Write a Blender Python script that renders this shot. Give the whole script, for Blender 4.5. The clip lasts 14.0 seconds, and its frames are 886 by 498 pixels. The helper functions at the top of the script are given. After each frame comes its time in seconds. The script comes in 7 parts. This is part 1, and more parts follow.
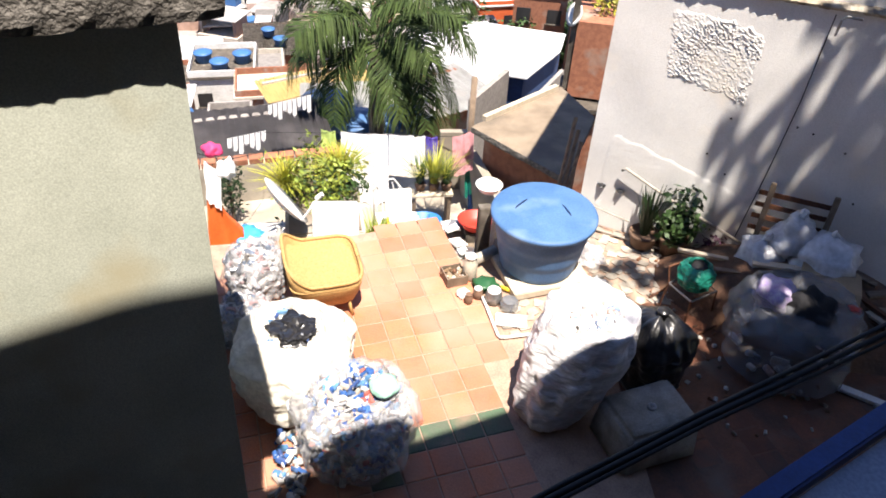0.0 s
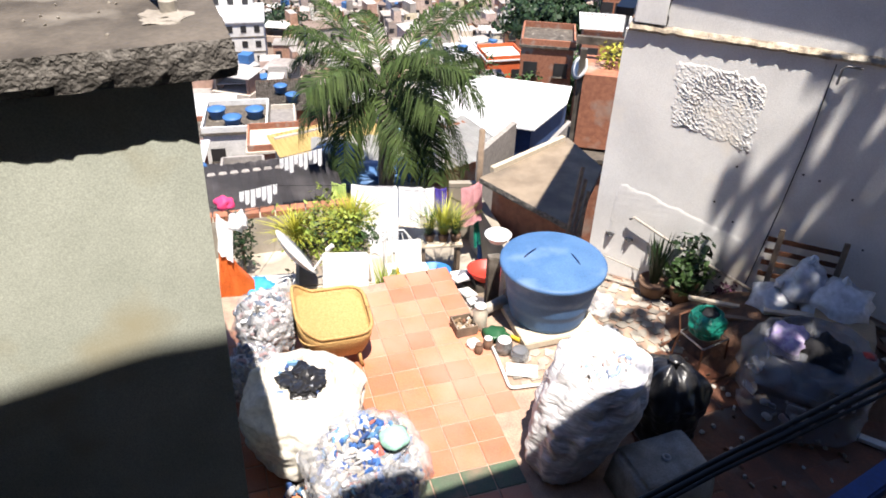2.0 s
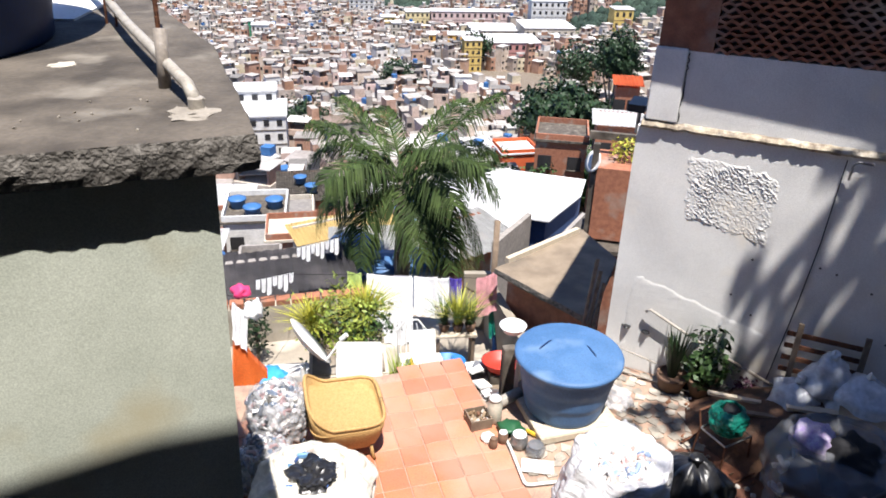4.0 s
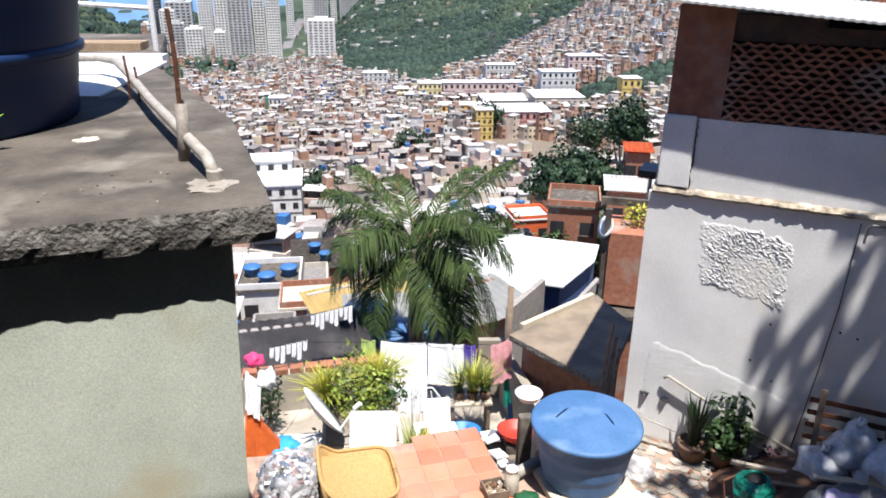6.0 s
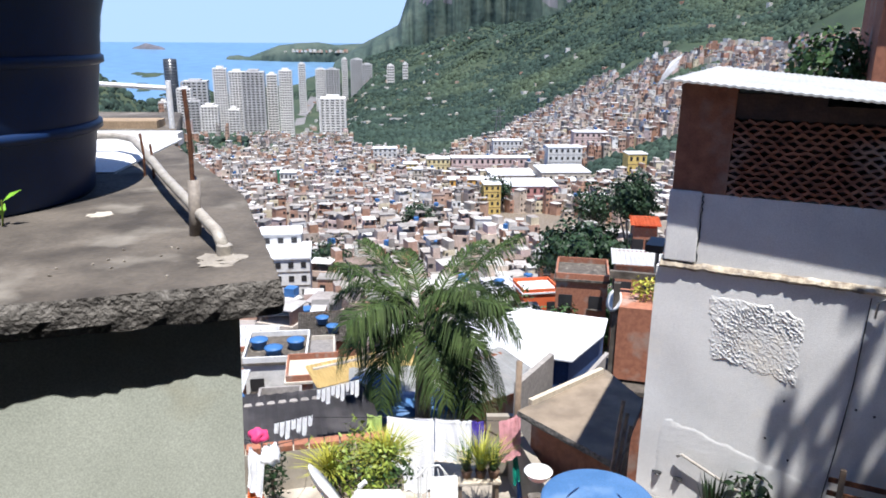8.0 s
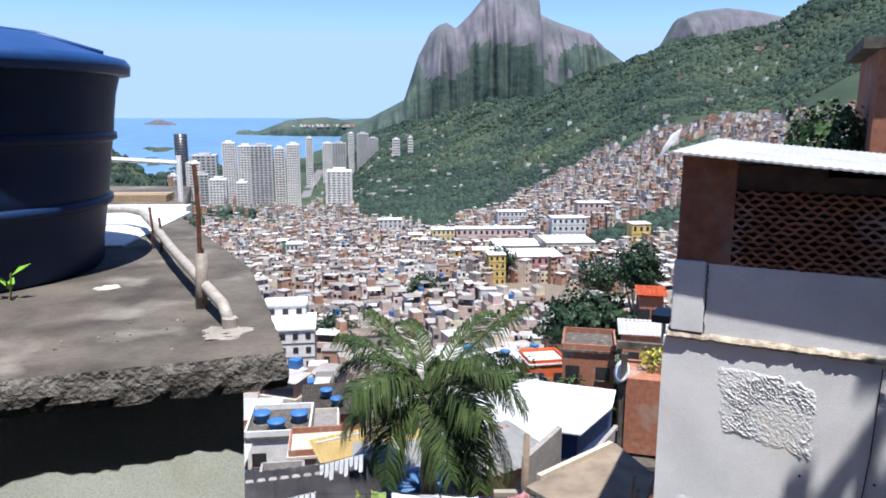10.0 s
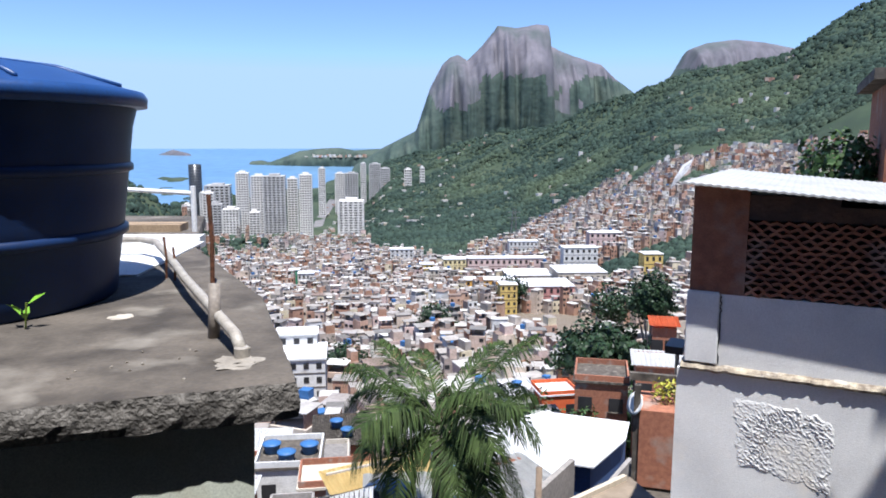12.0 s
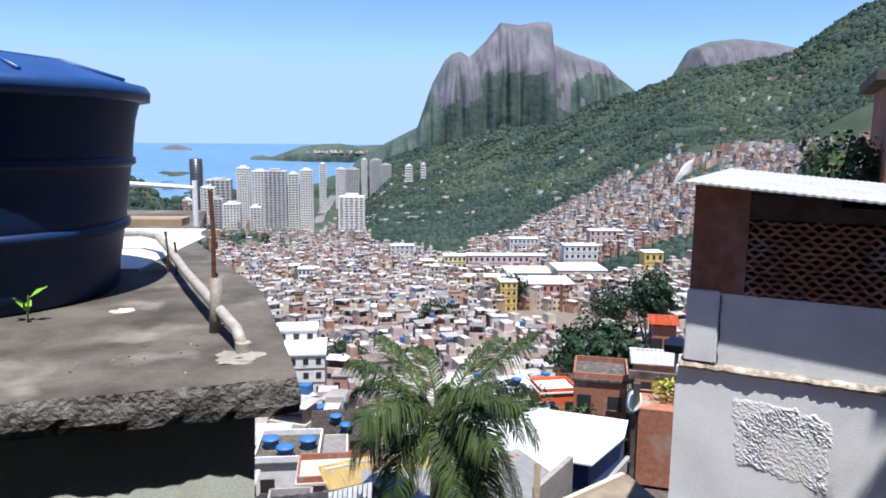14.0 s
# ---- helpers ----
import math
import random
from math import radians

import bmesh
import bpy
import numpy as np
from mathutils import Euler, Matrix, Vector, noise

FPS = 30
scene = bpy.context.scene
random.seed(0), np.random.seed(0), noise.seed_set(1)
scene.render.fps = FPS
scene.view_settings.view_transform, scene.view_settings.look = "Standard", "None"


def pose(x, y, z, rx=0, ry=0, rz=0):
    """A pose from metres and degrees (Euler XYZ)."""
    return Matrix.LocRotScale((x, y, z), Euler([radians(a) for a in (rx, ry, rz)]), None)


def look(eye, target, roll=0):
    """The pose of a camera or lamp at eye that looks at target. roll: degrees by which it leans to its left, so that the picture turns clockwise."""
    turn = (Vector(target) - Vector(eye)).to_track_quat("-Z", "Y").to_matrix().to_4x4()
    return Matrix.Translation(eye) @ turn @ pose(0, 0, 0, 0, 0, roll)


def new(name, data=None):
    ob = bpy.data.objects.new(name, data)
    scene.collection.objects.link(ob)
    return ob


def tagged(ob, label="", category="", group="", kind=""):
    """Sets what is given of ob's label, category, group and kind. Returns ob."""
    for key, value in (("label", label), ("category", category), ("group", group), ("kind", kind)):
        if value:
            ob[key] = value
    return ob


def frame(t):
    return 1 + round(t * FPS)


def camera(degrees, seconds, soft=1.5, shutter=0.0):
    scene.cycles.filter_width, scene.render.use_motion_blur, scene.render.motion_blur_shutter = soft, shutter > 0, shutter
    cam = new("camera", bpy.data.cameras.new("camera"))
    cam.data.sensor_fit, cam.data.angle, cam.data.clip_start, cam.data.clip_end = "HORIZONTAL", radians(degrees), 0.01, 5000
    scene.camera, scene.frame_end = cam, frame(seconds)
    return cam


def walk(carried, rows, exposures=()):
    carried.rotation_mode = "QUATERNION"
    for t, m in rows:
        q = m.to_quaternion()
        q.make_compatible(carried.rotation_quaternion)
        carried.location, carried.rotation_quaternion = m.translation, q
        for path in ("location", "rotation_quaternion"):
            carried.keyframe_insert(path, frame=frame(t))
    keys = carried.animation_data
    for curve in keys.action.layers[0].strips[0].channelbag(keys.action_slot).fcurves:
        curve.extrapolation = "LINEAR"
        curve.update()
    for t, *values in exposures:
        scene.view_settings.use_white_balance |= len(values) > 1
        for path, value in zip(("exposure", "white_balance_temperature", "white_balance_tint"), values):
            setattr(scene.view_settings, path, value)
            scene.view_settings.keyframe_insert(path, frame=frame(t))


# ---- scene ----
cam = camera(63.0, 14.0, soft=1.8)
PATH = [
    (0, (-0.018, 0.084, 5.815), (0.827, 7.879, -0.395), 3.2),
    (0.5, (-0.014, 0.077, 5.818), (0.891, 7.937, -0.297), 3.6),
    (1, (-0.013, 0.072, 5.820), (0.837, 7.972, -0.250), 3.1),
    (1.5, (-0.009, 0.064, 5.824), (0.716, 8.099, -0.086), 2.3),
    (2, (-0.008, 0.049, 5.831), (0.702, 8.269, 0.181), 1.9),
    (2.5, (-0.008, 0.048, 5.835), (0.607, 8.433, 0.415), 1.8),
    (3, (-0.009, 0.044, 5.841), (0.581, 8.629, 0.741), 1.9),
    (5.5, (-0.009, 0.040, 5.847), (0.346, 9.190, 1.827), 0.8),
    (6, (-0.010, 0.033, 5.854), (0.315, 9.288, 2.089), 0.6),
    (6.5, (-0.008, 0.032, 5.858), (0.287, 9.392, 2.353), 0.5),
    (7, (-0.006, 0.029, 5.861), (0.269, 9.459, 2.546), 0.4),
    (7.5, (-0.005, 0.024, 5.864), (0.230, 9.534, 2.789), 0.6),
    (8, (-0.005, 0.022, 5.866), (0.210, 9.617, 3.051), 0.5),
    (8.5, (-0.004, 0.019, 5.870), (0.166, 9.689, 3.330), 0.2),
    (9, (-0.005, 0.011, 5.875), (0.195, 9.731, 3.540), 0.2),
    (11.5, (-0.005, 0.009, 5.877), (-0.005, 9.909, 4.457), 0.1),
    (12, (-0.007, 0.003, 5.880), (-0.022, 9.898, 4.415), 0.1),
    (12.5, (-0.009, -0.006, 5.883), (-0.004, 9.879, 4.373), 0.3),
    (13, (-0.009, -0.005, 5.883), (-0.024, 9.885, 4.388), 0.4),
    (13.5, (-0.008, -0.002, 5.882), (-0.048, 9.883, 4.377), 0.4),
    (14, (-0.011, -0.007, 5.883), (-0.031, 9.878, 4.373), 0.6),
]
walk(cam, [(t, look(eye, target, roll)) for t, eye, target, roll in PATH],
     [(0.0, 1.38, 6850, 14), (3.0, 1.08, 6450, 13), (6.5, 0.96, 6150, 12), (9.0, 0.87, 5950, 12), (14.0, 0.83, 5900, 12)])

# ---- world and sun ----
SUN_TO = Vector((0.07, -0.285, 0.93)).normalized()
sun = new("sun", bpy.data.lights.new("sun", "SUN"))
sun.data.energy, sun.data.angle, sun.data.color = 5.6, radians(0.53), (1.0, 0.95, 0.87)
sun.matrix_world = look((0, 0, 60), Vector((0, 0, 60)) - SUN_TO)
world = bpy.data.worlds.new("sky")
scene.world = world
world.use_nodes = True
wn = world.node_tree.nodes
sky = wn.new("ShaderNodeTexSky")
sky.sky_type, sky.sun_disc = "NISHITA", False
sky.sun_elevation = math.asin(SUN_TO.z)
sky.sun_rotation = math.atan2(SUN_TO.x, SUN_TO.y)
sky.altitude = 400
sky.air_density, sky.dust_density, sky.ozone_density = 0.75, 0.0, 5.0
wn["Background"].inputs["Strength"].default_value = 0.085
haze = wn.new("ShaderNodeMix")          # humid coastal air: the horizon stays pale blue
haze.data_type, haze.blend_type = "RGBA", "DARKEN"
haze.inputs[0].default_value = 1.0
haze.inputs[7].default_value = (3.5, 4.9, 7.0, 1)
tint = wn.new("ShaderNodeMix")
tint.data_type, tint.blend_type = "RGBA", "MULTIPLY"
tint.inputs[0].default_value = 1.0
tint.inputs[7].default_value = (1.25, 1.22, 1.33, 1)
world.node_tree.links.new(sky.outputs[0], tint.inputs[6])
world.node_tree.links.new(tint.outputs[2], haze.inputs[6])
world.node_tree.links.new(haze.outputs[2], wn["Background"].inputs["Color"])


# ---- materials ----
def mat(name, a, b=None, scale=6.0, rough=0.85, metal=0.0, bump=0.2, fine=60.0, c=None, cscale=1.2, camt=0.5,
        vary=0.0, island=False, stretch=(1, 1, 1), spec=0.3, dist=0.02, trans=0.0):
    """Two-scale noise between colours a and b, large stains of colour c, fine relief."""
    m = bpy.data.materials.new(name)
    m.use_nodes = True
    nt, N = m.node_tree, m.node_tree.nodes
    L = nt.links.new
    bs = N["Principled BSDF"]
    b = b or tuple(v * 0.75 for v in a)
    mp = N.new("ShaderNodeMapping")
    mp.inputs["Scale"].default_value = stretch
    L(N.new("ShaderNodeNewGeometry").outputs["Position"], mp.inputs["Vector"])

    def tex(s, detail=5.0):
        n = N.new("ShaderNodeTexNoise")
        n.inputs["Scale"].default_value, n.inputs["Detail"].default_value = s, detail
        L(mp.outputs[0], n.inputs["Vector"])
        return n.outputs["Fac"]

    def ramp(f, lo, hi):
        r = N.new("ShaderNodeMapRange")
        r.inputs["From Min"].default_value, r.inputs["From Max"].default_value = lo, hi
        L(f, r.inputs["Value"])
        return r.outputs[0]

    def mix(f, x, y, kind="MIX"):
        n = N.new("ShaderNodeMix")
        n.data_type, n.blend_type = "RGBA", kind
        for sock, v in ((n.inputs[0], f), (n.inputs[6], x), (n.inputs[7], y)):
            if isinstance(v, bpy.types.NodeSocket):
                L(v, sock)
            elif isinstance(v, tuple):
                sock.default_value = (*v, 1)
            else:
                sock.default_value = v
        return n.outputs[2]

    col = mix(ramp(tex(scale), 0.35, 0.68), a, b)
    col = mix(ramp(tex(fine), 0.3, 0.75), col, mix(0.35, col, (0.02, 0.02, 0.02)))
    if c:
        col = mix(ramp(tex(cscale), 0.62 - camt * 0.25, 0.72), col, c)
    if vary:
        if island:
            src = N.new("ShaderNodeNewGeometry").outputs["Random Per Island"]
        else:
            src = N.new("ShaderNodeObjectInfo").outputs["Random"]
        hv = N.new("ShaderNodeHueSaturation")
        r = N.new("ShaderNodeMapRange")
        r.inputs["To Min"].default_value, r.inputs["To Max"].default_value = 1 - vary, 1 + vary
        L(src, r.inputs["Value"])
        L(r.outputs[0], hv.inputs["Value"])
        L(col, hv.inputs["Color"])
        col = hv.outputs[0]
    L(col, bs.inputs["Base Color"])
    bs.inputs["Roughness"].default_value, bs.inputs["Metallic"].default_value = rough, metal
    bs.inputs["Specular IOR Level"].default_value = spec
    if trans:
        bs.inputs["Transmission Weight"].default_value = trans
    if bump:
        bp = N.new("ShaderNodeBump")
        bp.inputs["Strength"].default_value, bp.inputs["Distance"].default_value = bump, dist
        L(tex(fine * 0.5, 8.0), bp.inputs["Height"])
        L(bp.outputs[0], bs.inputs["Normal"])
    return m


def palette(name, colours, rough=0.85, scale=0.3):
    """One material whose islands take their colours from a list, with grime."""
    m = mat(name, (1, 1, 1), (0.72, 0.7, 0.66), scale=scale, fine=scale * 6, rough=rough, bump=0)
    nt, N = m.node_tree, m.node_tree.nodes
    bs = N["Principled BSDF"]
    src = N.new("ShaderNodeNewGeometry").outputs["Random Per Island"]
    cr = N.new("ShaderNodeValToRGB")
    cr.color_ramp.interpolation = "CONSTANT"
    el = cr.color_ramp.elements
    for i, c in enumerate(colours):
        e = el[i] if i < 2 else el.new(i / len(colours))
        e.position = i / len(colours)
        e.color = (*c, 1)
    nt.links.new(src, cr.inputs[0])
    mx = N.new("ShaderNodeMix")
    mx.data_type, mx.blend_type = "RGBA", "MULTIPLY"
    mx.inputs[0].default_value = 1.0
    old = bs.inputs["Base Color"].links[0].from_socket
    nt.links.new(cr.outputs[0], mx.inputs[6])
    nt.links.new(old, mx.inputs[7])
    nt.links.new(mx.outputs[2], bs.inputs["Base Color"])
    return m


CONCRETE = mat("old_concrete", (0.125, 0.106, 0.085), (0.05, 0.042, 0.034), 3.4, c=(0.2, 0.18, 0.15), cscale=2.3, camt=0.25, bump=0.6, fine=55, dist=0.02)
CONCRETE_EDGE = mat("broken_concrete", (0.2, 0.185, 0.165), (0.075, 0.068, 0.06), 22, bump=0.9, fine=110, dist=0.025)
PLASTER_GREEN = mat("pale_green_plaster", (0.62, 0.65, 0.55), (0.52, 0.55, 0.46), 2.5, c=(0.44, 0.4, 0.27), cscale=1.1, camt=0.25, bump=0.12, fine=120, dist=0.006)
PLASTER_WHITE = mat("worn_white_plaster", (0.85, 0.84, 0.81), (0.7, 0.69, 0.67), 1.5, c=(0.73, 0.67, 0.57), cscale=1.1, camt=0.12, bump=0.22, fine=120, dist=0.012)
MORTAR_ROUGH = mat("rough_mortar", (0.62, 0.6, 0.57), (0.5, 0.48, 0.45), 12, bump=0.4, fine=120, dist=0.01)
BRICK = mat("hollow_brick", (0.36, 0.15, 0.085), (0.25, 0.1, 0.06), 8, c=(0.28, 0.22, 0.18), cscale=1.4, camt=0.2, bump=0.3, fine=80, vary=0.2)
TILE = mat("terracotta_tile", (0.5, 0.17, 0.08), (0.4, 0.165, 0.095), 3.5, c=(0.36, 0.22, 0.16), cscale=0.95, camt=0.9, rough=0.6, bump=0.2, fine=60, vary=0.18)
YARD = mat("yard_render", (0.36, 0.315, 0.25), (0.25, 0.22, 0.175), 2, c=(0.44, 0.4, 0.33), cscale=1.2, bump=0.2)
GROUT = mat("grout", (0.42, 0.29, 0.21), (0.3, 0.2, 0.15), 6, bump=0.3)
TANK_BLUE = mat("blue_polyethylene", (0.07, 0.16, 0.33), (0.05, 0.13, 0.28), 3, c=(0.12, 0.2, 0.33), cscale=2.2, camt=0.3, rough=0.55, bump=0.05)
# roof tank is one plastic: navy holds its shaded side, brighter blue its sunlit lid
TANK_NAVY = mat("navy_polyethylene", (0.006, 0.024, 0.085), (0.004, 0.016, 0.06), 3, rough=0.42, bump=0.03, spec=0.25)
TANK_LID_SUNLIT = mat("sunlit_blue_polyethylene", (0.015, 0.06, 0.2), (0.01, 0.045, 0.16), 3, rough=0.4, bump=0.03, spec=0.3)
METAL_WHITE = mat("pale_roof_sheet", (0.48, 0.48, 0.46), (0.38, 0.38, 0.36), 2, c=(0.42, 0.4, 0.37), cscale=0.8, camt=0.1, rough=0.5, bump=0.05)
RUST = mat("rusty_iron", (0.15, 0.06, 0.03), (0.08, 0.035, 0.02), 30, rough=0.9, bump=0.5)
PVC = mat("aged_pipe", (0.4, 0.37, 0.32), (0.3, 0.27, 0.23), 12, rough=0.5, bump=0.1)
EARTH = mat("rubble_earth", (0.2, 0.155, 0.11), (0.11, 0.09, 0.065), 3, c=(0.27, 0.24, 0.2), cscale=1.5, bump=0.6, fine=30)
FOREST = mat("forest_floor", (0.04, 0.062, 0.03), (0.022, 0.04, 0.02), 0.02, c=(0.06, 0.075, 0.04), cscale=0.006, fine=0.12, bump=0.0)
# distant woods lean to blue: the haze of the air is in their colour
FAR_WOOD_HAZED = mat("hazy_distant_forest", (0.05, 0.078, 0.062), (0.03, 0.052, 0.045), 0.015, c=(0.07, 0.09, 0.07), cscale=0.006, fine=0.06, bump=0.5, dist=12)
LEAF = mat("leaves", (0.05, 0.1, 0.025), (0.03, 0.065, 0.018), 1.2, rough=0.5, bump=0, vary=0.35, island=True, fine=8)
# granite cooled towards violet-blue to carry the distance haze
ROCK_HAZED = mat("granite", (0.155, 0.145, 0.165), (0.09, 0.088, 0.105), 0.009, c=(0.065, 0.085, 0.08), cscale=0.0045, camt=0.55, fine=0.03, bump=0.5, stretch=(1, 1, 0.45), dist=18)
SEA = mat("sea_water", (0.12, 0.23, 0.36), (0.105, 0.21, 0.34), 0.002, rough=0.35, bump=0.0, spec=0.3, fine=0.02)
# near-black: unlit depth of openings put into colour; also dark metal
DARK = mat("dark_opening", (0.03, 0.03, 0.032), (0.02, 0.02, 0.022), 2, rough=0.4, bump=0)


# ---- mesh helpers ----
def part(name, bm, material, parent=None, label="", smooth=False):
    me = bpy.data.meshes.new(name)
    if smooth:
        for f in bm.faces:
            f.smooth = True
    bm.normal_update()
    bm.to_mesh(me)
    bm.free()
    for mm in material if isinstance(material, (list, tuple)) else [material]:
        me.materials.append(mm)
    ob = new(name, me)
    if parent:
        ob.parent = parent
    if label:
        tagged(ob, label)
    return ob


def thing(name, label, category, at=(0, 0, 0), rz=0, group="", kind="", scale=None):
    ob = new(name)
    ob.empty_display_size = 0.1
    ob.location, ob.rotation_euler = at, (0, 0, radians(rz))
    return tagged(ob, label, category, group, kind)


def box(bm, cx, cy, cz, sx, sy, sz, rz=0.0, bevel=0.0, mi=0, rx=0.0, ry=0.0):
    """A box by its centre and full size."""
    m = pose(cx, cy, cz, rx, ry, rz) @ Matrix.Diagonal((sx, sy, sz, 1))
    r = bmesh.ops.create_cube(bm, size=1.0, matrix=m)
    fs = {f for v in r["verts"] for f in v.link_faces}
    for f in fs:
        f.material_index = mi
    if bevel:
        bmesh.ops.bevel(bm, geom=list({e for f in fs for e in f.edges}), offset=bevel, segments=2, affect="EDGES")
    return bm


def boxes(*args):
    bm = bmesh.new()
    for a in args:
        box(bm, *a) if not isinstance(a, dict) else box(bm, **a)
    return bm


def tube(points, r, sides=8, r2=None, bm=None, closed_ends=True):
    """A round bar along points."""
    bm = bm or bmesh.new()
    pts = [Vector(p) for p in points]
    rings = []
    for i, p in enumerate(pts):
        d = (pts[min(i + 1, len(pts) - 1)] - pts[max(i - 1, 0)]).normalized()
        u = d.orthogonal().normalized() if i == 0 else (u - d * u.dot(d)).normalized()
        w = d.cross(u)
        rr = r if r2 is None else r + (r2 - r) * i / (len(pts) - 1)
        rings.append([bm.verts.new(p + (u * math.cos(k * math.tau / sides) + w * math.sin(k * math.tau / sides)) * rr) for k in range(sides)])
    for a, b in zip(rings, rings[1:]):
        for k in range(sides):
            bm.faces.new((a[k], a[(k + 1) % sides], b[(k + 1) % sides], b[k]))
    if closed_ends:
        bm.faces.new(rings[0][::-1])
        bm.faces.new(rings[-1])
    return bm


def lathe(profile, sides=40, bm=None, warp=None):
    """A turned form from (radius, height) pairs."""
    bm = bm or bmesh.new()
    rings = []
    for r, z in profile:
        ring = []
        for k in range(sides):
            a = k * math.tau / sides
            p = Vector((r * math.cos(a), r * math.sin(a), z))
            ring.append(bm.verts.new(warp(p) if warp else p))
        rings.append(ring)
    for a, b in zip(rings, rings[1:]):
        for k in range(sides):
            bm.faces.new((a[k], a[(k + 1) % sides], b[(k + 1) % sides], b[k]))
    bm.faces.new(rings[0][::-1])
    bm.faces.new(rings[-1])
    return bm


def prism(outline, z0, z1, bm=None, mi=0):
    """A solid over a flat outline of (x, y)."""
    bm = bm or bmesh.new()
    lo = [bm.verts.new((x, y, z0)) for x, y in outline]
    hi = [bm.verts.new((x, y, z1)) for x, y in outline]
    n = len(outline)
    fs = [bm.faces.new(lo[::-1]), bm.faces.new(hi)]
    fs += [bm.faces.new((lo[i], lo[(i + 1) % n], hi[(i + 1) % n], hi[i])) for i in range(n)]
    for f in fs:
        f.material_index = mi
    bmesh.ops.recalc_face_normals(bm, faces=fs)
    return bm


def lerp(v, xs, ys):
    return float(np.interp(v, xs, ys))


# ---- the land ----
VALLEY = ((0, -6), (11, -6.5), (20, -9), (45, -22), (90, -35), (160, -56), (380, -78), (600, -93), (900, -120), (1300, -162), (2000, -172), (2400, -176), (5200, -176))


def land(x, y):
    """Height of the ground: the valley, the wooded flank beyond it and the headland."""
    d, az = math.hypot(x, y), math.degrees(math.atan2(x, y))
    z = lerp(d, [p[0] for p in VALLEY], [p[1] for p in VALLEY])
    start = lerp(az, (-12, -6, 0, 5, 10, 20, 30, 60), (900, 620, 600, 520, 330, 240, 160, 100))
    ridge = lerp(az, (-8, 0, 8, 15, 30), (2500, 2200, 1800, 1500, 1300))
    top = lerp(az, (-9, -6.5, -4.5, 0, 5, 10, 14.5, 18, 21, 25, 27, 30, 36, 60), (-0.075, -0.05, -0.022, -0.008, 0.012, 0.036, 0.066, 0.095, 0.1, 0.112, 0.14, 0.165, 0.22, 0.3)) * ridge
    if az > -9:
        f = min(max((d - start) / (ridge - start), 0), 1)
        grow = f ** 1.25 * min((az + 9) / 4, 1)
        z = z + (top - z) * grow
        if d > ridge:
            z -= (d - ridge) * 0.25
    # green spur toward the coast
    z += 95 * math.exp(-(((x + 470) / 95) ** 2 + ((y - 880) / 170) ** 2))
    n = noise.noise((x * 0.012, y * 0.012, 0)) * 0.008 + noise.noise((x * 0.004, y * 0.004, 3)) * 0.012
    z += n * max(d - 60, 0)
    if d > 1000:
        z = max(z, lerp(d, (2150, 3400), (-171, -140))) if d < lerp(az, (-17, -11, -8.5, -6), (2150, 2400, 3200, 4400)) and az > -17 else (z if z > -172 else -190)
    # dark wooded shoulder at the near end of the bay
    if -40 < az < -14:
        z = max(z, lerp(az, (-40, -27, -23.6, -21.4, -19.4, -17.5), (14, -12, -28, -48, -64, -84)) - abs(d - 690) * 0.42)
    return z


def build_land():
    bm = bmesh.new()
    az = [a * 1.0 for a in range(-180, -44, 15)] + [-44 + 0.6 * i for i in range(147)] + [46 + 15 * i for i in range(9)]
    ds = [0.5, 6, 11, 16, 22] + [30 * 1.045 ** i for i in range(114)]
    ds = [d for d in ds if d < 4400] + [4400]
    rows = [[bm.verts.new((d * math.sin(radians(a)), d * math.cos(radians(a)), land(d * math.sin(radians(a)), d * math.cos(radians(a))))) for a in az] for d in ds]
    for r, s in zip(rows, rows[1:]):
        for i in range(len(az)):
            j = (i + 1) % len(az)
            f = bm.faces.new((r[i], s[i], s[j], r[j]))
            x, y, _ = f.calc_center_median()
            f.material_index = 0 if math.hypot(x, y) < 560 and land(x, y) < -20 or math.hypot(x, y) < 60 else 1
    bmesh.ops.recalc_face_normals(bm, faces=bm.faces)
    tagged(part("ground", bm, [EARTH, FOREST], smooth=True), "earth valley and wooded slopes running down to sea", "ground", kind="structure")


build_land()
bm = bmesh.new()
rings = []
for d, z in ((1500, -177.5), (2600, -177), (3400, -150), (4200, -90), (4950, -40)):
    rings.append([bm.verts.new((d * math.sin(k * math.tau / 64), d * math.cos(k * math.tau / 64), z)) for k in range(64)])
for r, s in zip(rings, rings[1:]):
    for k in range(64):
        bm.faces.new((r[k], r[(k + 1) % 64], s[(k + 1) % 64], s[k]))
tagged(part("water", bm, SEA), "calm blue sea reaching the horizon", "sea", kind="structure")


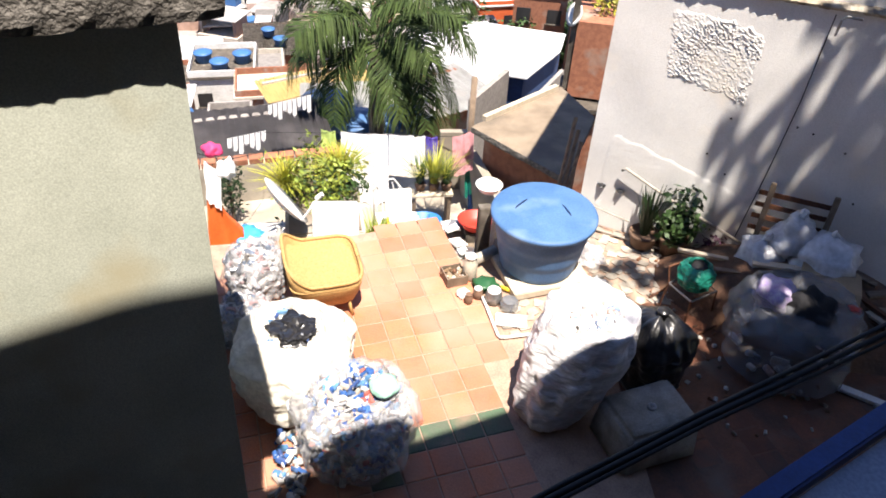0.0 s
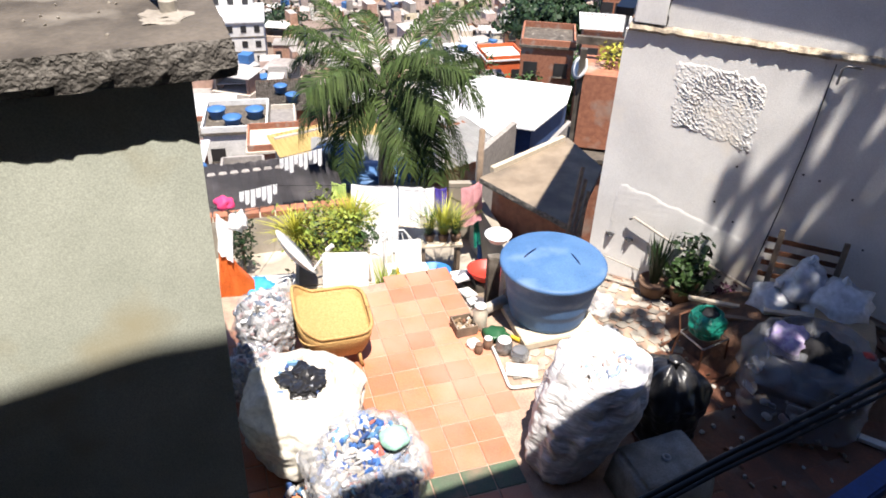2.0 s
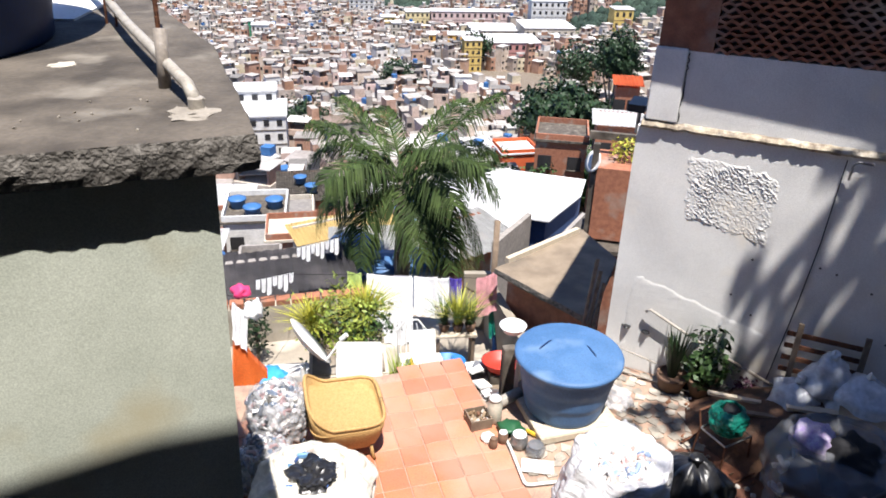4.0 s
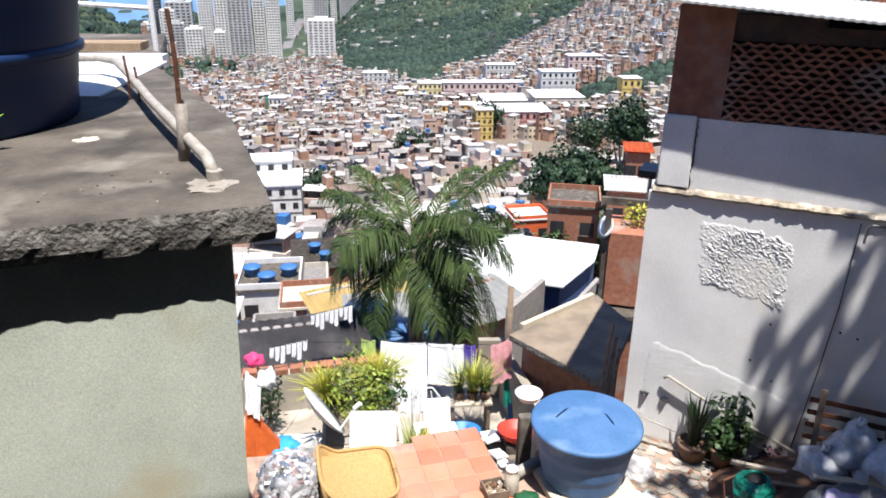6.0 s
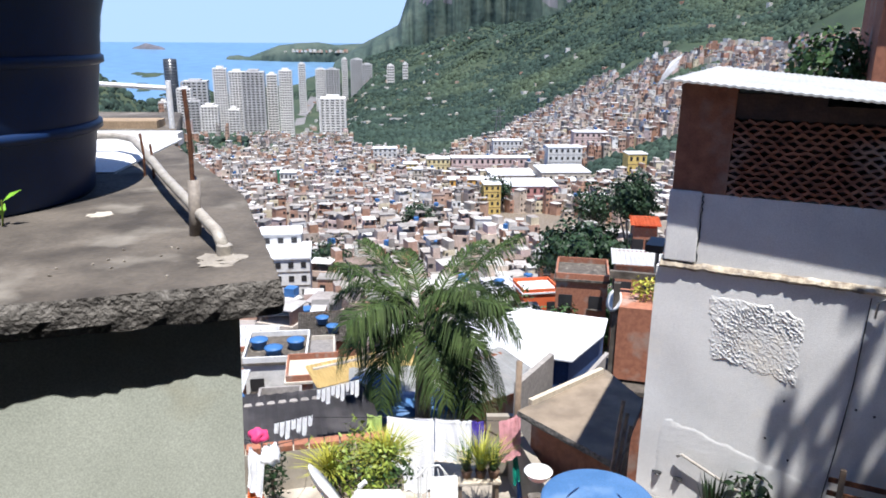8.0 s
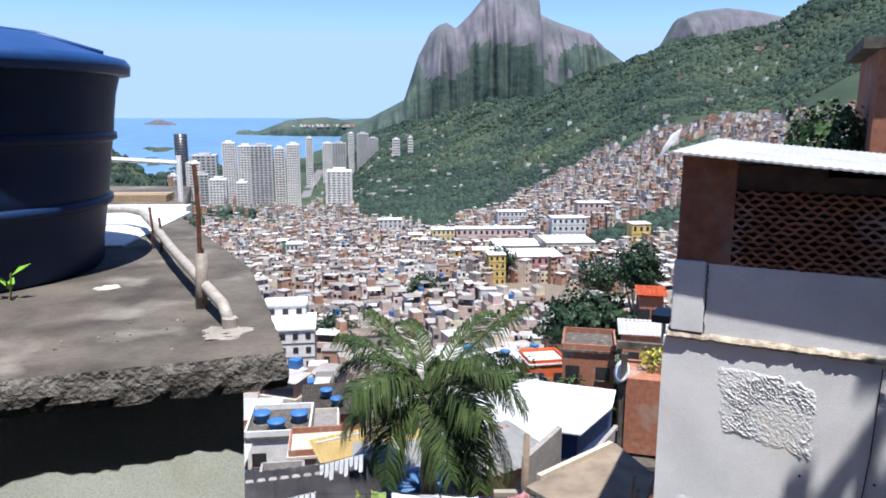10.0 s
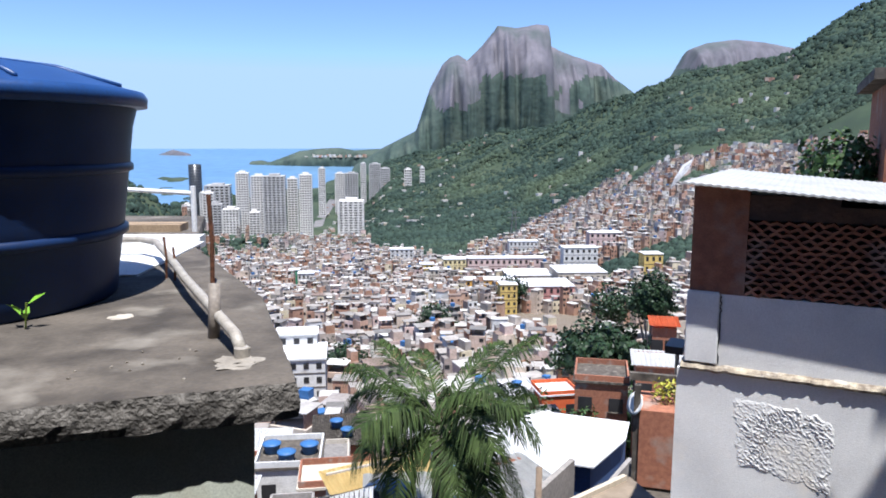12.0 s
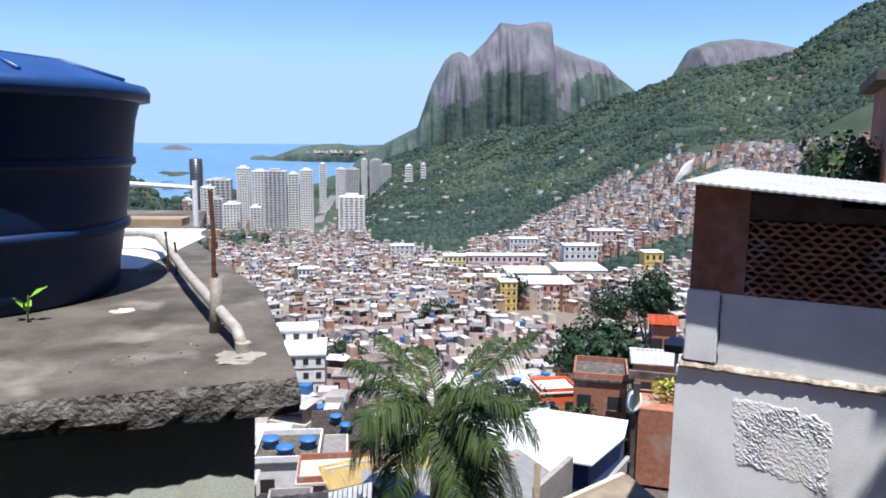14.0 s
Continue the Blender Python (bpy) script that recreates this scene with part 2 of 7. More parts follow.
def mountain(name, label, cx, cy, base, outline, depth, seed, mats, skirt=0.0):
    """A rock massif: a ridge whose crest follows (offset, height) pairs, with gullies down its flanks and woods at its foot."""
    bm = bmesh.new()
    xs = [o[0] for o in outline]
    hs = [o[1] for o in outline]
    top = max(hs)
    n, k = 260, 60
    grid = []
    for i in range(n + 1):
        x = xs[0] + (xs[-1] - xs[0]) * i / n
        h = lerp(x, xs, hs)
        row = []
        for j in range(k + 1):
            v = -1 + 2 * j / k
            fall = (1 - abs(v) ** 2.2)
            wob = noise.noise((x * 0.006 + seed, v * 1.7, 0)) * 0.09 + noise.noise((x * 0.02 + seed, v * 5, 2)) * 0.035
            gully = (abs(noise.noise((x * 0.011 + seed, v * 1.1, 4))) + 0.5 * abs(noise.noise((x * 0.032 + seed, v * 2.2, 6)))) * min((1 - fall) * 6, 1)
            bench = noise.noise((x * 0.003 + seed, fall * 5, 8)) * 0.16 * (1 - fall)
            z = base + (h - base) * max(fall * (1 + wob * (1 - fall) * 2.5) - gully * 0.03 + bench, 0)
            row.append(bm.verts.new((cx + x + wob * 60 * (1 - fall), cy + v * depth * (0.5 + 0.5 * fall) + gully * depth * 0.13, z)))
        grid.append(row)
    for a, b in zip(grid, grid[1:]):
        for j in range(k):
            f = bm.faces.new((a[j], b[j], b[j + 1], a[j + 1]))
            c = f.calc_center_median()
            wood = base + (top - base) * (skirt + 0.22 * noise.noise((c.x * 0.004, c.z * 0.006, seed)) + 0.1 * noise.noise((c.x * 0.02, c.z * 0.012, seed)))
            f.material_index = 1 if c.z < wood and len(mats) > 1 else 0
    bmesh.ops.recalc_face_normals(bm, faces=bm.faces)
    return tagged(part(name, bm, mats, smooth=True), label, "mountain", kind="structure")


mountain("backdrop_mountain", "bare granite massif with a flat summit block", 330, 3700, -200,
         ((-760, -100), (-640, -24), (-470, 62), (-400, 272), (-340, 385), (-303, 419), (-262, 432), (-218, 404), (-150, 470), (-85, 548), (-72, 570), (20, 560), (60, 565), (120, 577), (168, 572), (174, 482), (230, 452), (300, 425), (429, 385), (500, 320), (590, 255), (900, 60), (1200, -60)), 700, 1.3, [ROCK_HAZED, FAR_WOOD_HAZED], 0.57)
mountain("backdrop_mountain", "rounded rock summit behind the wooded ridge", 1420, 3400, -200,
         ((-600, 0), (-345, 340), (-300, 426), (-230, 452), (-110, 467), (20, 455), (150, 431), (330, 400), (600, 330), (900, 100)), 500, 4.1, [ROCK_HAZED, FAR_WOOD_HAZED], 0.8)
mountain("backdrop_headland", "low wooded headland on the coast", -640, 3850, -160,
         ((-400, -150), (-375, -96), (-330, -92), (-300, -100), (-270, -98), (-200, -72), (-120, -42), (-20, -30), (80, -25), (170, -38), (300, -30), (420, -20), (600, -10), (800, -30)), 200, 7.7, [FAR_WOOD_HAZED])
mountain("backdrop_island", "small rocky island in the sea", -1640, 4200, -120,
         ((-90, -104), (-16, -74), (77, -40), (164, -62), (230, -104)), 70, 2.2, [ROCK_HAZED])


# ---- terrace, walls and roofs ----
def slab_mesh(outline, z0, z1, seed, rough=0.02, cuts=0.09):
    """A cast slab with a ragged, broken rim: top, rim and underside in one mesh."""
    bm = bmesh.new()
    rim = []
    n = len(outline)
    for i in range(n):
        a, b = Vector((*outline[i], 0)), Vector((*outline[(i + 1) % n], 0))
        k = max(2, int((b - a).length / cuts))
        rim += [a.lerp(b, j / k) for j in range(k)]
    c = sum(rim, Vector()) / len(rim)
    loops = []
    for lv in range(5):
        z = z0 + (z1 - z0) * lv / 4
        loop = []
        for p in rim:
            d = (p - c).normalized()
            w = noise.noise((p.x * 9 + seed, p.y * 9, z * 14)) * rough + noise.noise((p.x * 30 + seed, p.y * 30, z * 40)) * rough * 0.6
            inn = rough * (0.7 if lv in (0, 4) else 0)
            q = p + d * (w - inn)
            dz = noise.noise((p.x * 5, p.y * 5, seed)) * rough * 1.3 if lv == 0 else 0
            loop.append(bm.verts.new((q.x, q.y, z + dz)))
        loops.append(loop)
    m = len(rim)
    for a, b in zip(loops, loops[1:]):
        for k in range(m):
            f = bm.faces.new((a[k], a[(k + 1) % m], b[(k + 1) % m], b[k]))
            f.material_index = 1
    bm.faces.new(loops[0][::-1]).material_index = 0
    bm.faces.new(loops[-1])
    return bm


# terrace deck with its red tiles and the yard beside it
FLOOR = tagged(part("floor", prism(((-3.4, -1.5), (6.9, -1.5), (6.9, 7.3), (2.75, 8.1), (1.5, 7.62), (1.06, 6.95), (0.72, 8.02), (-0.33, 7.72), (-3.4, 7.4)), -0.3, -0.012), GROUT),
       "worn terrace deck of concrete and mortar", "floor", kind="structure")

part("yard_floor", prism(((2.45, 3.2), (6.8, 3.2), (6.8, 5.8), (4.2, 7.2), (3.55, 7.45), (3.45, 6.35), (2.5, 6.2)), -0.02, -0.006),
     mat("wet_red_floor", (0.22, 0.085, 0.045), (0.09, 0.05, 0.035), 2.4, c=(0.13, 0.105, 0.085), cscale=1.8, camt=0.4, rough=0.5, bump=0.5, fine=40), FLOOR, "wet red-brown stained screed")

# neighbour's house with the flat slab roof
LEFT = thing("wall_left", "pale green plastered house wall with mould stains", "wall", kind="structure")
bm = prism(((-0.8, 2.9), (-1.55, 4.6), (-2.75, 6.6), (-6.0, 7.0), (-6.0, 1.15), (-2.2, 2.46)), -0.3, 4.76)
for v in bm.verts:       # the corner stands out of plumb
    if v.co.z < 0 and v.co.x > -1.6:
        v.co.x -= 0.19
part("wall", bm, PLASTER_GREEN, LEFT)
tagged(part("roof_slab", slab_mesh(((-0.6, 2.86), (-1.15, 4.5), (-2.35, 6.75), (-3.2, 9.6), (-7, 9.6), (-7, 1.6), (-2.6, 2.2), (-1.66, 2.52)), 4.75, 4.9, 3.0, 0.016, 0.04), [CONCRETE, CONCRETE_EDGE]),
       "grey flat concrete roof slab with broken rim", "roof", kind="structure")

# the house with the brick lattice: a long plastered face seen across the yard
RW_A, RW_D = Vector((2.6, 8.06, 0)), Vector((1.7, -0.85, 0)).normalized()
RW_N = Vector((RW_D.y, -RW_D.x, 0))           # towards the yard


def on_wall(s, out=0.0, z=0.0):
    """A place on the yard's long wall, s metres from its corner."""
    p = RW_A + RW_D * s + RW_N * out
    return Vector((p.x, p.y, z))


def wall_box(bm, s0, s1, out0, out1, z0, z1, mi=0, bevel=0.0):
    c = on_wall((s0 + s1) / 2, (out0 + out1) / 2, (z0 + z1) / 2)
    return box(bm, c.x, c.y, c.z, s1 - s0, abs(out1 - out0), z1 - z0, rz=math.degrees(math.atan2(RW_D.y, RW_D.x)), bevel=bevel, mi=mi)


RIGHT = thing("wall_right", "worn white plastered house wall with damp stains", "wall", kind="structure")
part("wall", wall_box(bmesh.new(), 0.08, 9, -4.5, 0, -6.5, 3.33), PLASTER_WHITE, RIGHT)
LEDGE = mat("stained_mortar", (0.5, 0.43, 0.32), (0.2, 0.16, 0.12), 9, c=(0.62, 0.58, 0.5), cscale=4, camt=0.3, bump=0.7, fine=70)


def broken_ledge():
    """A mortar ledge whose lip has crumbled unevenly."""
    bm = bmesh.new()
    n, rows = 420, []
    for i in range(n + 1):
        q = 0.12 + 8.88 * i / n
        w = noise.noise((q * 3, 1, 0)) * 0.02 + noise.noise((q * 14, 2, 0)) * 0.014 + noise.noise((q * 45, 4, 0)) * 0.007
        h = noise.noise((q * 9, 6, 0)) * 0.012 + noise.noise((q * 40, 8, 0)) * 0.006
        rows.append([bm.verts.new(on_wall(q, o, z)) for o, z in ((-0.1, 3.30), (0.0, 3.318 + h), (0.035 + w, 3.33 + h), (0.05 + w, 3.36 + h), (0.03 + w * 0.7, 3.385 + h), (-0.02, 3.41 + h), (-0.1, 3.43))])
    for a, b in zip(rows, rows[1:]):
        for j in range(6):
            bm.faces.new((a[j], b[j], b[j + 1], a[j + 1]))
    bmesh.ops.recalc_face_normals(bm, faces=bm.faces)
    part("ledge", bm, LEDGE, RIGHT, "crumbling tan mortar ledge")


broken_ledge()
part("upper_wall", wall_box(bmesh.new(), 0.17, 9, -4.5, -0.02, 3.4, 4.22), PLASTER_WHITE, RIGHT)
# dark box stands in for the shade in the brickwork's gaps
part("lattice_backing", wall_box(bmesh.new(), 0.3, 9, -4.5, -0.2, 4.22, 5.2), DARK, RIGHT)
part("corner_pier", wall_box(bmesh.new(), 0.17, 0.74, -0.24, -0.02, 4.22, 5.4), BRICK, RIGHT)
# brick band coloured dark for the shade under the roof sheet
part("lintel", wall_box(wall_box(bmesh.new(), 0.74, 1.6, -0.19, -0.03, 5.06, 5.32), 1.6, 9, -0.19, -0.03, 5.06, 5.22), mat("shaded_brick", (0.1, 0.06, 0.045), (0.06, 0.04, 0.035), 5, bump=0.4, fine=50), RIGHT, "lintel above the lattice darkened for eave shade")
part("pilaster", wall_box(bmesh.new(), 0.15, 0.5, -0.1, 0.02, 3.42, 4.24, bevel=0.012), PLASTER_WHITE, RIGHT, "peeling plaster corner strip")


def corrugated_roof():
    """A corrugated sheet whose ridges run back from the eave."""
    bm = bmesh.new()
    rows = []
    for out, z in ((0.4, 5.47), (-1.6, 5.46), (-4.8, 5.44)):
        rows.append([bm.verts.new(on_wall(0.09 + 9.1 * i / 520, out, z + 0.005 * math.sin(i * math.pi / 2.5) - 0.075 * min(max(9.34 * i / 520, 0), 3))) for i in range(521)])
    for a, b in zip(rows, rows[1:]):
        for i in range(520):
            bm.faces.new((a[i], a[i + 1], b[i + 1], b[i]))
    bmesh.ops.recalc_face_normals(bm, faces=bm.faces)
    bmesh.ops.solidify(bm, geom=bm.faces[:], thickness=0.02)
    tagged(part("roof_sheet", bm, METAL_WHITE), "pale corrugated roof sheet over the brick lattice", "roof", kind="structure")


corrugated_roof()

# the house the view is taken from: eaves overhead; unseen walls behind, beside and below, added to cut fill light
tagged(part("wall_side", boxes((-2.45, 0.2, 4, 0.2, 4.2, 9)), CONCRETE), "unseen bare concrete side wall added to block light", "wall", kind="structure")
tagged(part("wall_front", boxes((0.4, 0.62, 1.5, 6.4, 0.2, 3.6, 24.2)), CONCRETE), "unseen bare concrete wall added below the window to block light", "wall", kind="structure")
tagged(part("wall_behind", boxes((0, -0.75, 4, 16, 0.2, 9, 24)), CONCRETE), "unseen dark concrete house wall that cuts bounced light", "wall", kind="structure")
tagged(part("ceiling", prism(((-6, -4.0), (8.0, 0.6), (8.0, 3.7), (2.2, 2.26), (0.4, 1.63), (-0.3, 1.4), (-0.9, 1.2), (-2.0, 0.8), (-6.0, -0.65)), 8.3, 8.45), CONCRETE), "concrete eaves slab overhead", "ceiling", kind="structure")

# ---- roofs below the terrace ----
CITY = [(0.48, 0.41, 0.35), (0.50, 0.30, 0.21), (0.41, 0.23, 0.15), (0.64, 0.57, 0.50), (0.78, 0.73, 0.68), (0.34, 0.31, 0.28), (0.57, 0.38, 0.28), (0.43, 0.39, 0.35), (0.78, 0.78, 0.76), (0.46, 0.27, 0.19), (0.71, 0.59, 0.48), (0.41, 0.34, 0.30), (0.62, 0.48, 0.40), (0.73, 0.64, 0.46), (0.52, 0.34, 0.26), (0.68, 0.52, 0.47)]
HOUSE = palette("house_walls", CITY, scale=0.35)
ROOFS = palette("house_roofs", [(0.3, 0.28, 0.26), (0.36, 0.33, 0.3), (0.44, 0.42, 0.4), (0.26, 0.23, 0.21), (0.66, 0.65, 0.63), (0.24, 0.18, 0.15), (0.4, 0.37, 0.34), (0.2, 0.19, 0.18), (0.34, 0.31, 0.29), (0.52, 0.5, 0.47)], scale=0.3)
BLUE_TANKS = mat("blue_tanks", (0.05, 0.16, 0.38), rough=0.5, bump=0)


def add_box(V, Fc, M, cx, cy, z0, z1, sx, sy, rz, mat_side, mat_top):
    """Appends one turned box to the lists of a big mesh."""
    c, s = math.cos(rz), math.sin(rz)
    k = len(V)
    for z in (z0, z1):
        for ux, uy in ((-1, -1), (1, -1), (1, 1), (-1, 1)):
            x, y = ux * sx / 2, uy * sy / 2
            V.append((cx + x * c - y * s, cy + x * s + y * c, z))
    for i in range(4):
        j = (i + 1) % 4
        Fc.append((k + i, k + j, k + 4 + j, k + 4 + i))
        M.append(mat_side)
    Fc.append((k + 4, k + 5, k + 6, k + 7))
    M.append(mat_top)
    Fc.append((k + 3, k + 2, k + 1, k))
    M.append(mat_side)


def from_lists(name, V, Fc, M, mats, parent=None):
    me = bpy.data.meshes.new(name)
    me.from_pydata(V, [], Fc)
    for m in mats:
        me.materials.append(m)
    me.polygons.foreach_set("material_index", M)
    me.update()
    ob = new(name, me)
    ob.parent = parent
    return ob


KEEP = [(-28, 138, 9), (-25.5, 124, 8), (-23.5, 112, 6), (-31, 152, 12), (24.6, 389, 15), (29.1, 325, 6), (49, 345, 15), (72, 366, 8), (48, 412, 14), (75, 398, 15), (39, 449, 16), (20, 447, 9), (58, 449, 10), (83, 440, 12), (62, 565, 13), (107, 480, 12), (110, 380, 8), (6, 445, 8), (-80, 419, 8), (15.8, 66, 6), (47.5, 172, 7), (44, 166, 5), (-9.6, 66, 6), (-17.8, 67, 5), (12.4, 78, 6), (18.8, 100, 5), (28, 118, 6), (64, 273, 8)]   # discs kept free of scattered houses: x, y, radius


def far_town():
    rnd = random.Random(5)
    V, Fc, M = [], [], []
    d = 62.0
    while d < 1150:
        az = -34.0
        size = lerp(d, (50, 200, 500, 1150), (4.7, 4.7, 5.0, 6.6))
        while az < 36:
            a = az + rnd.uniform(-0.3, 0.3) * math.degrees(size / d)
            r = d * (1 + rnd.uniform(-0.4, 0.4) * size / d)
            x, y = r * math.sin(radians(a)), r * math.cos(radians(a))
            az += math.degrees(size * rnd.uniform(0.8, 1.2) / d)
            edge = lerp(a, (-34, -12, -7, -2, 0, 2.5, 5, 8, 12, 16, 24, 36), (430, 560, 640, 600, 520, 620, 700, 800, 900, 880, 720, 520))
            if a > 3 and noise.noise((x * 0.011, y * 0.011, 9)) > 0.24 and d > 200:
                continue
            if r > edge * (1 + 0.08 * noise.noise((a * 0.5, 1, 1))) and not (-20 < a < -6 and r < 1050 and rnd.random() < 0.25):
                continue
            if any((x - kx) ** 2 + (y - ky) ** 2 < kr * kr for kx, ky, kr in KEEP):
                continue
            g = land(x, y)
            fl = rnd.choice((1, 2, 2, 2, 3, 3, 4)) if d > 130 else rnd.choice((1, 1, 2, 2))
            h = 2.8 * fl + rnd.uniform(-0.3, 0.8)
            sx, sy, rz = size * rnd.uniform(0.55, 1.1), size * rnd.uniform(0.6, 1.0), radians(rnd.gauss(12, 16))
            add_box(V, Fc, M, x, y, g - 7, g + h, sx, sy, rz, 0, 0)
            c, s = math.cos(rz), math.sin(rz)
            kind = rnd.random()
            if kind < 0.45:      # roof plate standing over the wall
                add_box(V, Fc, M, x, y, g + h + 0.02, g + h + 0.16, sx + 0.35, sy + 0.35, rz, 1, 1)
            elif kind < 0.75:    # part of a further storey
                add_box(V, Fc, M, x + c * sx * 0.2, y + s * sx * 0.2, g + h - 0.1, g + h + 2.4, sx * 0.55, sy * 0.9, rz, 0, 1)
                add_box(V, Fc, M, x - c * sx * 0.3, y - s * sx * 0.3, g + h + 0.01, g + h + 0.14, sx * 0.38, sy * 0.98, rz, 1, 1)
            else:                # raised sheet roof
                add_box(V, Fc, M, x, y, g + h + 1.9, g + h + 2.0, sx + 0.3, sy + 0.3, rz, 1, 1)
                for ux in (-0.42, 0.42):
                    add_box(V, Fc, M, x + c * sx * ux, y + s * sx * ux, g + h, g + h + 1.9, 0.3, sy * 0.8, rz, 0, 0)
            if rnd.random() < 0.05:
                tx, ty = rnd.uniform(-0.3, 0.3) * sx, rnd.uniform(-0.3, 0.3) * sy
                add_box(V, Fc, M, x + tx * c - ty * s, y + tx * s + ty * c, g + h + (0.2 if kind < 0.75 else 2.05), g + h + (1.5 if kind < 0.75 else 3.2), 1.5, 1.5, rz + 0.7, 2, 2)
            for f in range(fl):  # windows and doors towards the viewer and to one side
                for u in (-0.28, 0.26):
                    if rnd.random() < 0.75:
                        wx, wy, wz = u * sx, -sy / 2, g + 2.8 * f + rnd.uniform(0.9, 1.2)
                        add_box(V, Fc, M, x + wx * c - wy * s, y + wx * s + wy * c, wz, wz + rnd.uniform(0.9, 1.3), rnd.uniform(0.8, 1.3), 0.16, rz, 3, 3)
        d += size * lerp(d, (60, 300, 700, 1150), (0.95, 1.0, 1.15, 1.6))
    tagged(from_lists("far_houses", V, Fc, M, [HOUSE, ROOFS, BLUE_TANKS, DARK]), "dense hillside of small brick and plaster houses", "houses", kind="stuff")
    return len(V)


far_town()


# ---- more materials ----
WICKER = mat("woven_wicker", (0.52, 0.33, 0.13), (0.4, 0.24, 0.085), 40, rough=0.6, bump=0.8, fine=160, dist=0.01)
SACK = mat("white_sackcloth", (0.66, 0.65, 0.65), (0.5, 0.49, 0.5), 5, c=(0.5, 0.42, 0.42), cscale=3, camt=0.25, rough=0.45, bump=0.6, fine=14, dist=0.05, stretch=(1.0, 1.0, 3.5), spec=0.5)
SACK_CREAM = mat("cream_sackcloth", (0.72, 0.69, 0.6), (0.6, 0.56, 0.47), 5, rough=0.55, bump=0.7, fine=18, dist=0.04)
BLACK_BAG = mat("black_film", (0.018, 0.018, 0.02), (0.01, 0.01, 0.012), 6, rough=0.3, bump=0.5, fine=18, spec=0.5)
CLOTH_BLACK = mat("black_cloth", (0.02, 0.02, 0.022), rough=0.9, bump=0.4)
CLOTH_WHITE = mat("white_cloth", (0.9, 0.9, 0.9), (0.84, 0.84, 0.85), 3, rough=0.9, bump=0.2)
PLASTIC_RED = mat("red_plastic", (0.6, 0.05, 0.03), rough=0.4, bump=0)
PLASTIC_BLUE = mat("blue_plastic", (0.03, 0.2, 0.55), rough=0.4, bump=0)
PLASTIC_YELLOW = mat("yellow_plastic", (0.75, 0.5, 0.05), rough=0.4, bump=0)
PLASTIC_GREEN = mat("green_plastic", (0.01, 0.26, 0.18), (0.008, 0.18, 0.13), 8, rough=0.35, bump=0.3, fine=20)
MINT = mat("mint_plastic", (0.35, 0.62, 0.5), rough=0.4, bump=0.1)
CARD = mat("cardboard", (0.4, 0.29, 0.18), (0.32, 0.23, 0.14), 6, rough=0.9, bump=0.1)
WOOD = mat("grey_timber", (0.27, 0.2, 0.14), (0.15, 0.11, 0.08), 5, rough=0.85, bump=0.4, fine=60, stretch=(1, 6, 1))
WOOD_PALE = mat("pale_timber", (0.6, 0.52, 0.4), (0.48, 0.41, 0.31), 5, rough=0.8, bump=0.2, stretch=(1, 5, 1))
WHITE_PAINT = mat("white_paint", (0.8, 0.8, 0.78), (0.7, 0.69, 0.66), 4, rough=0.5, bump=0.1)
STEEL = mat("dull_steel", (0.4, 0.4, 0.4), (0.25, 0.24, 0.23), 12, rough=0.4, metal=0.8, bump=0.1)
CABLE = mat("black_rubber", (0.012, 0.012, 0.013), rough=0.6, bump=0)
BLUE_PAINT = mat("blue_enamel", (0.02, 0.06, 0.22), (0.015, 0.04, 0.15), 4, rough=0.45, bump=0.1)
STONE_PALE = mat("pale_paving_stone", (0.4, 0.36, 0.3), (0.27, 0.24, 0.2), 6, rough=0.8, bump=0.3, vary=0.3)
TILE_WET = mat("dirty_red_tile", (0.2, 0.075, 0.04), (0.13, 0.055, 0.035), 4, c=(0.07, 0.055, 0.045), cscale=1.4, camt=0.4, rough=0.5, bump=0.2, vary=0.25)
GREEN_PAINT = mat("green_floor_paint", (0.07, 0.12, 0.07), (0.1, 0.11, 0.08), 4, c=(0.2, 0.14, 0.1), cscale=3, rough=0.6, bump=0.2)
ORANGE_TARP = mat("orange_tarpaulin", (0.75, 0.17, 0.03), (0.6, 0.12, 0.02), 3, rough=0.5, bump=0.2)
BLUE_TARP = mat("blue_tarpaulin", (0.05, 0.35, 0.7), rough=0.5, bump=0.2)
RED_CLOTH = mat("red_cloth", (0.5, 0.06, 0.05), rough=0.9, bump=0.2)
PINK = mat("pink_cloth", (0.75, 0.38, 0.4), rough=0.9, bump=0.2)
MAGENTA = mat("magenta_plastic", (0.8, 0.06, 0.2), rough=0.6, bump=0)
PURPLE = mat("purple_cloth", (0.12, 0.08, 0.45), rough=0.9, bump=0.1)
LIME = mat("lime_cloth", (0.5, 0.65, 0.2), rough=0.9, bump=0.1)
CLAY = mat("clay_pot", (0.2, 0.12, 0.08), rough=0.8, bump=0.2)
CANS = palette("crushed_cans", [(0.05, 0.14, 0.4), (0.6, 0.6, 0.62), (0.4, 0.42, 0.46), (0.05, 0.1, 0.28), (0.66, 0.66, 0.65), (0.12, 0.28, 0.5), (0.4, 0.36, 0.32), (0.72, 0.72, 0.72), (0.45, 0.12, 0.1), (0.3, 0.32, 0.36), (0.08, 0.16, 0.36), (0.56, 0.5, 0.46)], rough=0.3, scale=8)
PALE_LITTER = palette("pale_litter", [(0.8, 0.8, 0.8), (0.65, 0.6, 0.58), (0.72, 0.5, 0.48), (0.75, 0.75, 0.77), (0.3, 0.4, 0.6), (0.8, 0.76, 0.7)], rough=0.5, scale=8)
